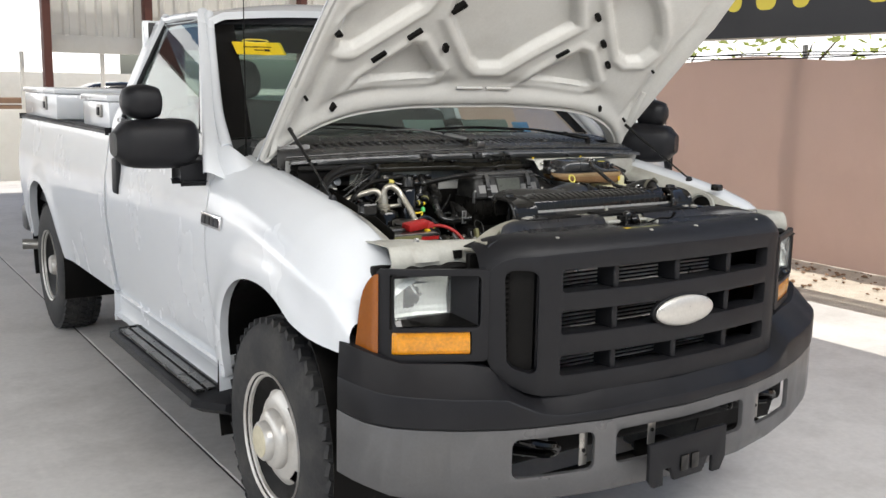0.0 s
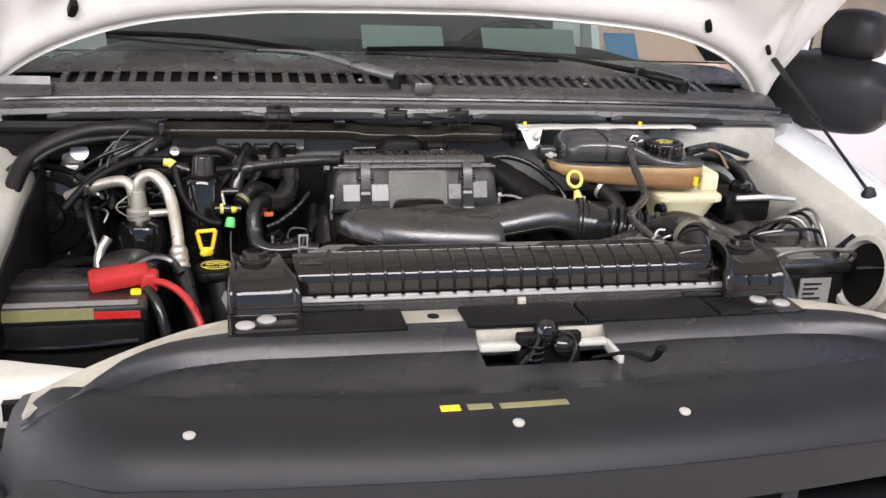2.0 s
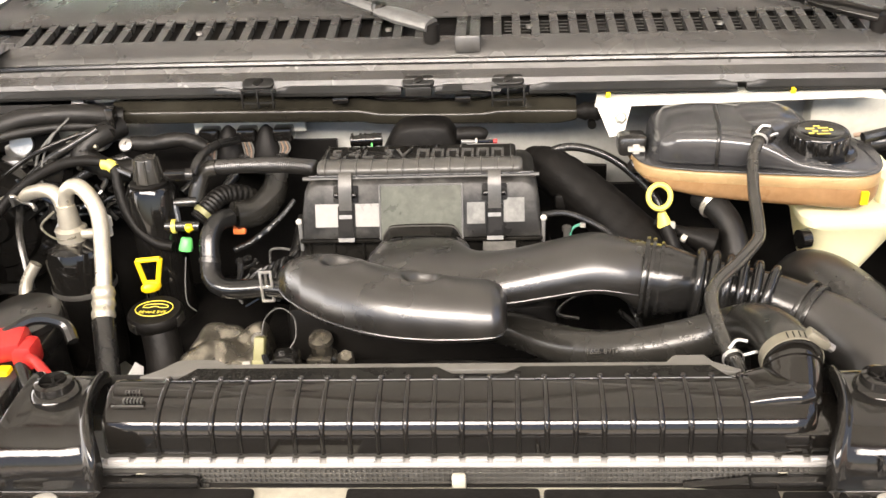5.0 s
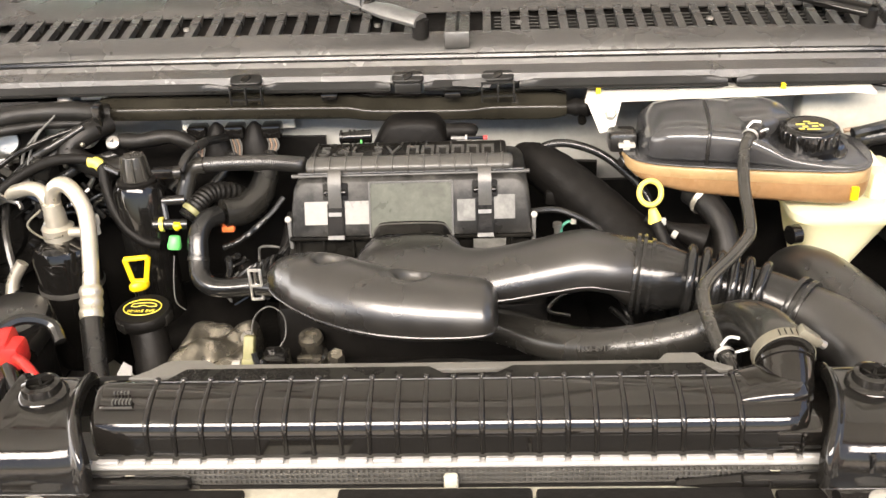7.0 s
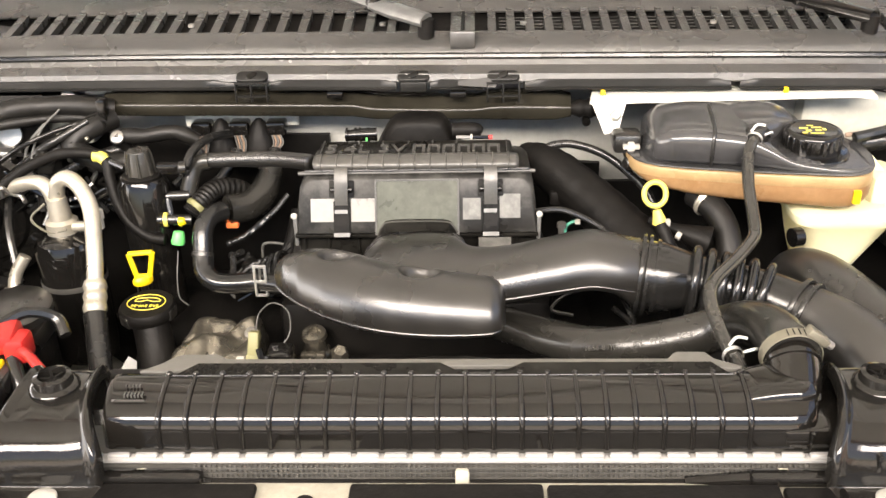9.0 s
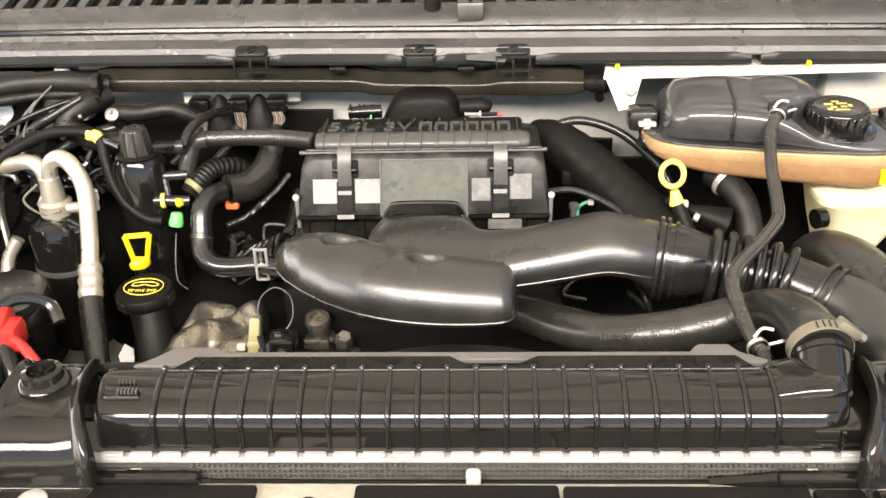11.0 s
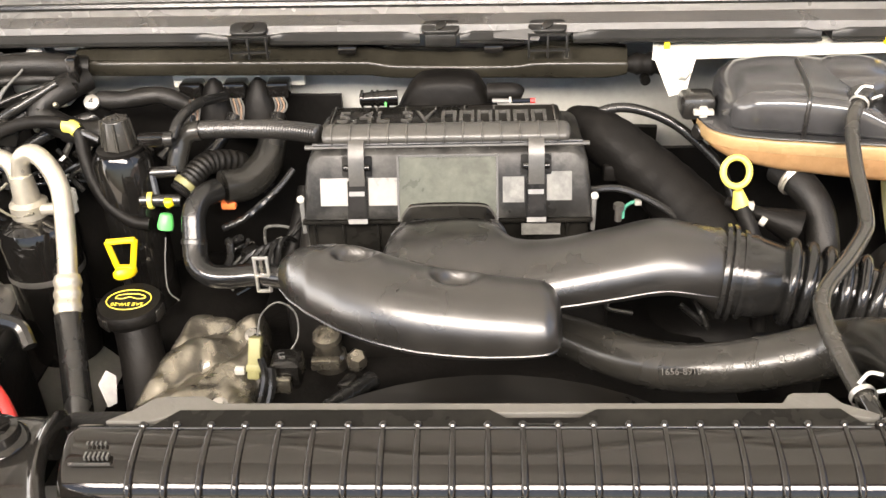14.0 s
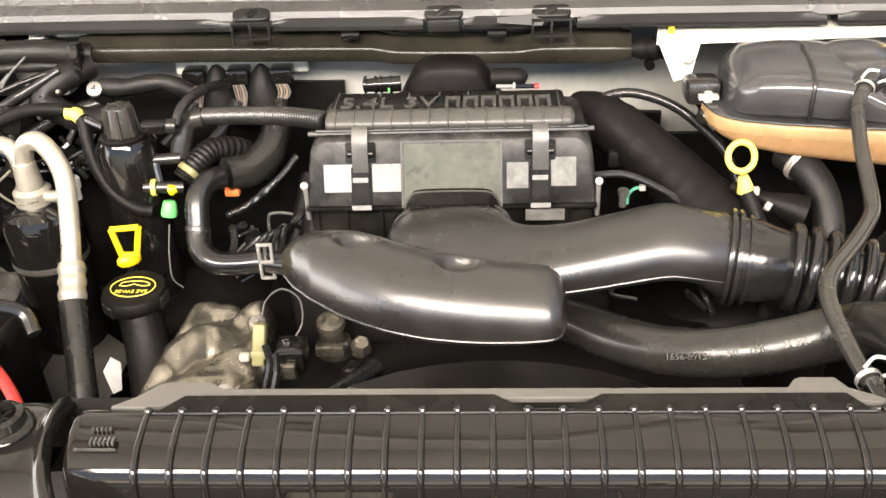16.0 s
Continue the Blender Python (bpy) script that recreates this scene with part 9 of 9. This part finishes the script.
def build_passenger_side():
    ac = thing("air_conditioning_pipe", (-0.5, 0.85, 1.0), "matt aluminium air-conditioning pipe into a black hose", "pipe")
    part("pipe", tube([(-0.5335, 0.879, 1.150), (-0.5335, 0.880, 1.178), (-0.5260, 0.879, 1.199), (-0.5080, 0.873, 1.2065), (-0.4895, 0.862, 1.194), (-0.4775, 0.848, 1.170), (-0.468, 0.812, 1.130), (-0.4645, 0.785, 1.095)], 0.0105, n=60, seg=18), pipe_metal, ac, smooth=70)
    part("second_pipe", tube([(-0.66, 0.945, 1.150), (-0.62, 0.928, 1.170), (-0.580, 0.908, 1.186), (-0.556, 0.895, 1.190), (-0.544, 0.888, 1.178), (-0.542, 0.884, 1.150)], 0.0098, n=30, seg=16), pipe_metal, ac, smooth=70)
    fer = part("ferrule", tube([(-0.4655, 0.79, 1.100), (-0.4625, 0.775, 1.086), (-0.459, 0.757, 1.072)], 0.0135, n=26, seg=20, ribs=(3, 0.0016, 0, 1)), pipe_metal, ac, "crimped ferrule")
    part("rubber_hose", tube([(-0.459, 0.757, 1.072), (-0.450, 0.728, 1.045), (-0.438, 0.69, 1.012), (-0.425, 0.65, 0.975), (-0.41, 0.60, 0.93)], 0.0145, n=26, seg=18), rubber, ac, smooth=70)
    acc = thing("accumulator", (-0.53, 0.87, 0.95), "black accumulator canister with metal top", "canister")
    part("can", lathe([(0.040, 0), (0.042, 0.02), (0.042, 0.165), (0.036, 0.178), (0.02, 0.184)], (-0.528, 0.868, 0.945), seg=30), gloss_black, acc)
    part("top_block", lathe([(0.021, 0), (0.021, 0.016), (0.015, 0.020), (0.012, 0.05)], (-0.5335, 0.878, 1.128), seg=24), pipe_metal, acc)
    part("valve", lathe([(0.006, 0), (0.006, 0.014), (0.008, 0.014), (0.008, 0.026), (0.006, 0.028)], (-0.478, 0.866, 1.138), seg=12), screw_white, acc)
    part("valve_arm", tube([(-0.515, 0.872, 1.138), (-0.478, 0.866, 1.142)], 0.007, n=4, seg=10), pipe_metal, acc)
    part("lead", tube([(-0.55, 0.875, 1.17), (-0.57, 0.87, 1.15), (-0.545, 0.86, 1.135), (-0.52, 0.858, 1.14)], 0.0016, n=18, seg=6), band_steel, acc)
    part("band", lathe([(0.043, 0), (0.0435, 0.004), (0.043, 0.008)], (-0.528, 0.868, 1.06), seg=30, cap=False), steel, acc)
    part("side_pipe", tube([(-0.585, 0.86, 1.10), (-0.60, 0.85, 1.075), (-0.60, 0.835, 1.045), (-0.585, 0.82, 1.02)], 0.0085, n=16, seg=12), pipe_metal, acc)
    # blower housing with fan cover on the bulkhead
    bl = thing("blower_housing", (-0.7, 1.0, 0.95), "black round blower housing on the bulkhead", "blower housing")
    part("case", box((-0.79, 1.02, 0.93), (-0.58, 1.09, 1.22), 0.02), matt_black, bl)
    part("drum", lathe([(0.098, 0), (0.098, 0.035), (0.090, 0.042), (0.086, 0.036), (0.070, 0.036), (0.066, 0.044), (0.048, 0.046), (0.044, 0.038), (0.030, 0.038), (0.026, 0.05), (0.0, 0.052)], (-0.700, 1.020, 1.098), (0, -1, 0.1), 44), gloss_black, bl, smooth=40)
    for k in range(9):
        a = k * 2 * math.pi / 9
        part("drum_tab", box((-0.008, 0.072, 0), (0.008, 0.086, 0.007), 0.002, m=Matrix.Translation((-0.700, 0.982, 1.102)) @ pose(0, 0, 0, 84, 0, 0) @ Matrix.Rotation(a, 4, "Z")), gloss_black, bl)
    part("silver_motor", lathe([(0.035, 0), (0.035, 0.03), (0.028, 0.036), (0.016, 0.04), (0.016, 0.055)], (-0.655, 1.06, 1.20), (0.2, -0.9, 0.3), 24), steel, bl)
    part("motor_plug", box((-0.685, 1.0, 1.165), (-0.645, 1.03, 1.195), 0.006), steel, bl)
    for pts, r in (([(-0.77, 0.93, 1.16), (-0.75, 0.96, 1.20), (-0.68, 0.99, 1.23), (-0.60, 1.0, 1.238)], 0.006), ([(-0.60, 0.86, 1.06), (-0.62, 0.90, 1.12), (-0.63, 0.94, 1.15)], 0.006), ([(-0.58, 0.80, 1.05), (-0.60, 0.85, 1.06), (-0.65, 0.88, 1.05), (-0.70, 0.90, 1.03)], 0.008)):
        part("lead", tube(pts, r, n=24, seg=8), rubber, bl)
    # battery
    bt = thing("battery", (-0.625, 0.65, 0.88), "black car battery with yellow and red label strip", "battery")
    part("case", box((-0.745, 0.572, 0.88), (-0.505, 0.745, 1.062), 0.008), matt_black, bt)
    part("lid", box((-0.748, 0.569, 1.060), (-0.502, 0.748, 1.088), 0.006), satin_black, bt)
    part("vent_cover", box((-0.73, 0.64, 1.086), (-0.53, 0.70, 1.098), 0.005), satin_black, bt)
    part("label", box((-0.735, 0.5665, 1.069), (-0.575, 0.5695, 1.086), 0.0), olive_plastic, bt, "worn yellow label strip")
    part("label", box((-0.574, 0.5665, 1.069), (-0.510, 0.5695, 1.080), 0.0), red_plastic, bt, "red label strip")
    part("top_label", box((-0.735, 0.573, 1.088), (-0.515, 0.590, 1.0893), 0.0), white_label_glint, bt)
    part("handle_bar", tube([(-0.735, 0.562, 1.035), (-0.62, 0.556, 1.032), (-0.515, 0.562, 1.035)], 0.004, n=14, seg=8), gloss_black, bt)
    part("terminal_cover", box((-0.045, -0.022, 0), (0.045, 0.022, 0.026), 0.008, m=Matrix.Translation((-0.545, 0.648, 1.092)) @ pose(0, 0, 0, 6, -6, 8)), red_plastic, bt, "red positive terminal cover")
    part("cover_ear", box((-0.515, 0.628, 1.082), (-0.488, 0.66, 1.115), 0.007), red_plastic, bt)
    part("round_cover", lathe([(0.044, 0), (0.045, 0.010), (0.040, 0.014), (0.0, 0.014)], (-0.54, 0.722, 1.094), (0, -0.1, 1), 30), satin_black, bt)
    part("terminal", lathe([(0.010, 0), (0.009, 0.016)], (-0.715, 0.71, 1.088), seg=14), steel, bt)
    part("clamp_tab", box((-0.528, 0.612, 1.080), (-0.512, 0.628, 1.094), 0.003), yellow, bt)
    part("tray", box((-0.76, 0.555, 0.86), (-0.49, 0.76, 0.89), 0.006), matt_black, bt)
    part("red_cable", tube([(-0.505, 0.642, 1.098), (-0.475, 0.615, 1.103), (-0.445, 0.585, 1.090), (-0.425, 0.555, 1.06), (-0.415, 0.53, 1.01), (-0.41, 0.51, 0.95)], 0.0058, n=30, seg=12), red_plastic, bt, "red battery cable")
    part("black_cable", tube([(-0.505, 0.632, 1.09), (-0.488, 0.605, 1.07), (-0.475, 0.585, 1.02), (-0.468, 0.57, 0.95)], 0.0085, n=24, seg=12), rubber, bt)
    part("cable_tie", tube([(-0.53, 0.66, 1.115), (-0.50, 0.675, 1.125), (-0.47, 0.68, 1.115), (-0.455, 0.665, 1.10)], 0.007, n=18, seg=8), rubber, bt)


def build_driver_side():
    mc = thing("brake_cylinder", (0.62, 0.9, 1.0), "dark brake master cylinder with metal fittings", "brake cylinder")
    part("booster", lathe([(0.11, 0), (0.115, 0.03), (0.105, 0.07), (0.05, 0.085)], (0.60, 1.05, 1.06), (0, -1, 0), 32), matt_black, mc)
    part("cylinder", tube([(0.60, 0.97, 1.08), (0.605, 0.86, 1.09), (0.61, 0.80, 1.09)], 0.024, n=8, seg=16), steel, mc)
    part("reservoir", box((0.56, 0.83, 1.11), (0.66, 0.93, 1.165), 0.012), matt_black, mc)
    part("reservoir_cap", lathe([(0.022, 0), (0.022, 0.014), (0.018, 0.018)], (0.61, 0.87, 1.165), seg=20), gloss_black, mc)
    part("rod", tube([(0.575, 0.82, 1.163), (0.64, 0.815, 1.166), (0.70, 0.82, 1.160)], 0.006, n=6, seg=10), aluminium, mc)
    for k in range(4):
        part("brake_line", tube([(0.60 + 0.02 * k, 0.80, 1.10), (0.63 + 0.02 * k, 0.77, 1.13 + 0.008 * k), (0.68, 0.76 - 0.02 * k, 1.12 + 0.01 * k), (0.70, 0.74 - 0.03 * k, 1.04)], 0.0035, n=22, seg=8), steel if k % 2 else gloss_black, mc)
    part("wiring", tube([(0.52, 0.93, 1.22), (0.56, 0.93, 1.225), (0.61, 0.94, 1.21), (0.66, 0.95, 1.17), (0.70, 0.92, 1.10)], 0.013, n=30, seg=10, ribs=(20, 0.0012, 0, 1)), rubber, mc)
    part("wiring", tube([(0.50, 0.90, 1.24), (0.54, 0.91, 1.245), (0.60, 0.96, 1.235), (0.68, 0.98, 1.21)], 0.007, n=24, seg=8), rubber, mc)
    part("red_lead", tube([(0.50, 0.93, 1.232), (0.54, 0.925, 1.238), (0.58, 0.92, 1.23), (0.60, 0.91, 1.20)], 0.003, n=16, seg=6), copper_wire, mc)
    part("line_clip", tube([(0.51, 1.0, 1.262), (0.54, 0.995, 1.275), (0.57, 0.99, 1.272)], 0.004, n=10, seg=6), rubber, mc)
    fb = thing("fuse_box", (0.63, 0.68, 0.95), "black fuse box with white label and wire bail", "fuse box")
    part("case", box((0.565, 0.615, 0.96), (0.695, 0.765, 1.085), 0.012), matt_black, fb)
    part("lid", box((0.56, 0.61, 1.082), (0.70, 0.77, 1.105), 0.008), satin_black, fb)
    part("label", box((0.585, 0.63, 1.1052), (0.645, 0.69, 1.1064), 0.0), white_label_glint, fb, "white fuse layout label")
    part("front_label", box((0.60, 0.6085, 1.01), (0.66, 0.6125, 1.075), 0.0), white_label_glint, fb, "white printed label")
    bars = bmesh.new()
    for k in range(6):
        box((0.606, 0.6075, 1.018 + 0.009 * k), (0.63 + 0.006 * (k % 3), 0.6083, 1.022 + 0.009 * k), bm=bars)
    part("label_print", bars, trim_black, fb, smooth=0)
    part("bail", tube([(0.562, 0.63, 1.09), (0.556, 0.62, 1.115), (0.60, 0.618, 1.125), (0.66, 0.618, 1.125), (0.705, 0.62, 1.115), (0.70, 0.63, 1.09)], 0.004, n=40, seg=8), steel, fb)
    part("bail", tube([(0.56, 0.72, 1.09), (0.555, 0.715, 1.12), (0.61, 0.71, 1.132), (0.68, 0.71, 1.132), (0.705, 0.715, 1.115)], 0.0035, n=40, seg=8), gloss_black, fb)
    for k in range(5):
        part("lead", tube([(0.57 + 0.025 * k, 0.76, 1.06), (0.575 + 0.025 * k, 0.785, 1.09), (0.585 + 0.02 * k, 0.81, 1.06)], 0.005, n=12, seg=8), rubber, fb)
    lt = thing("headlamp_lead", (0.7, 0.5, 1.0), "thin black headlamp lead on the inner fender", "cable")
    part("lead", tube([(0.69, 0.585, 1.10), (0.715, 0.54, 1.115), (0.735, 0.49, 1.112), (0.74, 0.43, 1.095), (0.73, 0.37, 1.09)], 0.0035, n=26, seg=8), rubber, lt)


def build_wiring():
    """Loose leads and plugs between the engine and the bulkhead."""
    rng = random.Random(21)
    wh = thing("engine_wiring", (-0.25, 0.88, 1.0), "loose dark engine wiring with small plugs and ties", "wiring")
    for k in range(16):
        x, y, z = rng.uniform(-0.33, -0.215), rng.uniform(0.80, 0.92), rng.uniform(1.03, 1.075)
        pts = [V((x, y, z))]
        for _ in range(4):
            pts.append(pts[-1] + V((rng.uniform(-0.02, 0.03), rng.uniform(-0.012, 0.03), rng.uniform(-0.02, 0.028))))
        part("lead", tube(pts, rng.uniform(0.0016, 0.0045), n=22, seg=7), rng.choice((rubber, rubber, gloss_black, print_grey)), wh)
    for k in range(10):
        x, y, z = rng.uniform(0.10, 0.30), rng.uniform(0.78, 0.90), rng.uniform(1.04, 1.10)
        pts = [V((x, y, z))]
        for _ in range(4):
            pts.append(pts[-1] + V((rng.uniform(-0.03, 0.03), rng.uniform(-0.02, 0.02), rng.uniform(-0.02, 0.022))))
        part("lead", tube(pts, rng.uniform(0.002, 0.005), n=22, seg=7), rng.choice((rubber, gloss_black)), wh)
    for k in range(12):
        x, y, z = rng.uniform(-0.62, -0.47), rng.uniform(0.90, 1.0), rng.uniform(1.10, 1.20)
        pts = [V((x, y, z))]
        for _ in range(4):
            pts.append(pts[-1] + V((rng.uniform(-0.02, 0.05), rng.uniform(-0.01, 0.02), rng.uniform(-0.03, 0.024))))
        part("lead", tube(pts, rng.uniform(0.002, 0.005), n=22, seg=7), rng.choice((rubber, gloss_black, steel)), wh)
    for pts, r, m_ in (([(-0.64, 0.97, 1.12), (-0.599, 0.955, 1.150), (-0.557, 0.955, 1.177), (-0.518, 0.965, 1.196), (-0.47, 0.985, 1.205)], 0.0075, rubber),
                       ([(-0.66, 0.97, 1.15), (-0.581, 0.955, 1.212), (-0.548, 0.958, 1.230), (-0.512, 0.975, 1.248)], 0.006, rubber),
                       ([(-0.65, 0.95, 1.19), (-0.60, 0.945, 1.222), (-0.555, 0.955, 1.240), (-0.505, 0.985, 1.25)], 0.0035, gloss_black),
                       ([(-0.615, 0.955, 1.12), (-0.578, 0.955, 1.149), (-0.547, 0.955, 1.160), (-0.509, 0.955, 1.148), (-0.47, 0.955, 1.13)], 0.004, rubber),
                       ([(-0.523, 0.955, 1.174), (-0.494, 0.955, 1.125), (-0.469, 0.955, 1.109)], 0.003, gloss_black),
                       ([(-0.590, 0.95, 1.126), (-0.521, 0.955, 1.131), (-0.478, 0.95, 1.131)], 0.0035, rubber),
                       ([(-0.553, 0.985, 1.262), (-0.575, 0.965, 1.240), (-0.590, 0.95, 1.205), (-0.588, 0.94, 1.165)], 0.0015, print_grey)):
        part("corner_lead", tube(pts, r, n=30, seg=9), m_, wh)
    for x, y, z in ((-0.505, 0.945, 1.233), (-0.520, 0.940, 1.218), (-0.535, 0.945, 1.203)):
        part("small_nut", lathe([(0.0035, 0), (0.0035, 0.004), (0.002, 0.008)], (x, y, z), (0.2, -0.8, 0.5), 6), band_steel, wh)
    part("corner_plug", box((-0.012, -0.009, -0.014), (0.012, 0.009, 0.014), 0.003, m=Matrix.Translation((-0.572, 0.945, 1.20)) @ pose(0, 0, 0, 15, 20, 30)), hose_grey, wh)
    part("corner_plug", box((-0.009, -0.008, -0.010), (0.009, 0.008, 0.010), 0.003, m=Matrix.Translation((-0.598, 0.945, 1.178)) @ pose(0, 0, 0, 25, -10, 10)), screw_white, wh)
    for x, y, z in ((-0.285, 0.87, 1.075), (-0.240, 0.86, 1.06), (-0.56, 0.95, 1.17), (-0.60, 0.97, 1.19), (0.165, 0.84, 1.10), (-0.155, 0.70, 1.02), (-0.20, 0.66, 1.01)):
        pl = part("plug", box((-0.010, -0.008, -0.010), (0.010, 0.008, 0.010), 0.002, m=Matrix.Translation((x, y, z)) @ pose(0, 0, 0, rng.uniform(-40, 40), rng.uniform(-40, 40), rng.uniform(0, 90))), gloss_black, wh)
        part("plug_band", box((-0.0105, -0.0085, -0.003), (0.0105, 0.0085, 0.001), 0.001, m=Matrix.Translation((x, y, z)) @ pose(0, 0, 0, 20, 10, 30)), print_grey, pl)


build_bay_shell()
build_wiring()
build_sight_shield()
build_radiator()
build_cowl()
build_conduit()
build_air_box()
build_ducts()
build_hoses()
build_reservoir()
build_engine()
build_passenger_side()
build_driver_side()
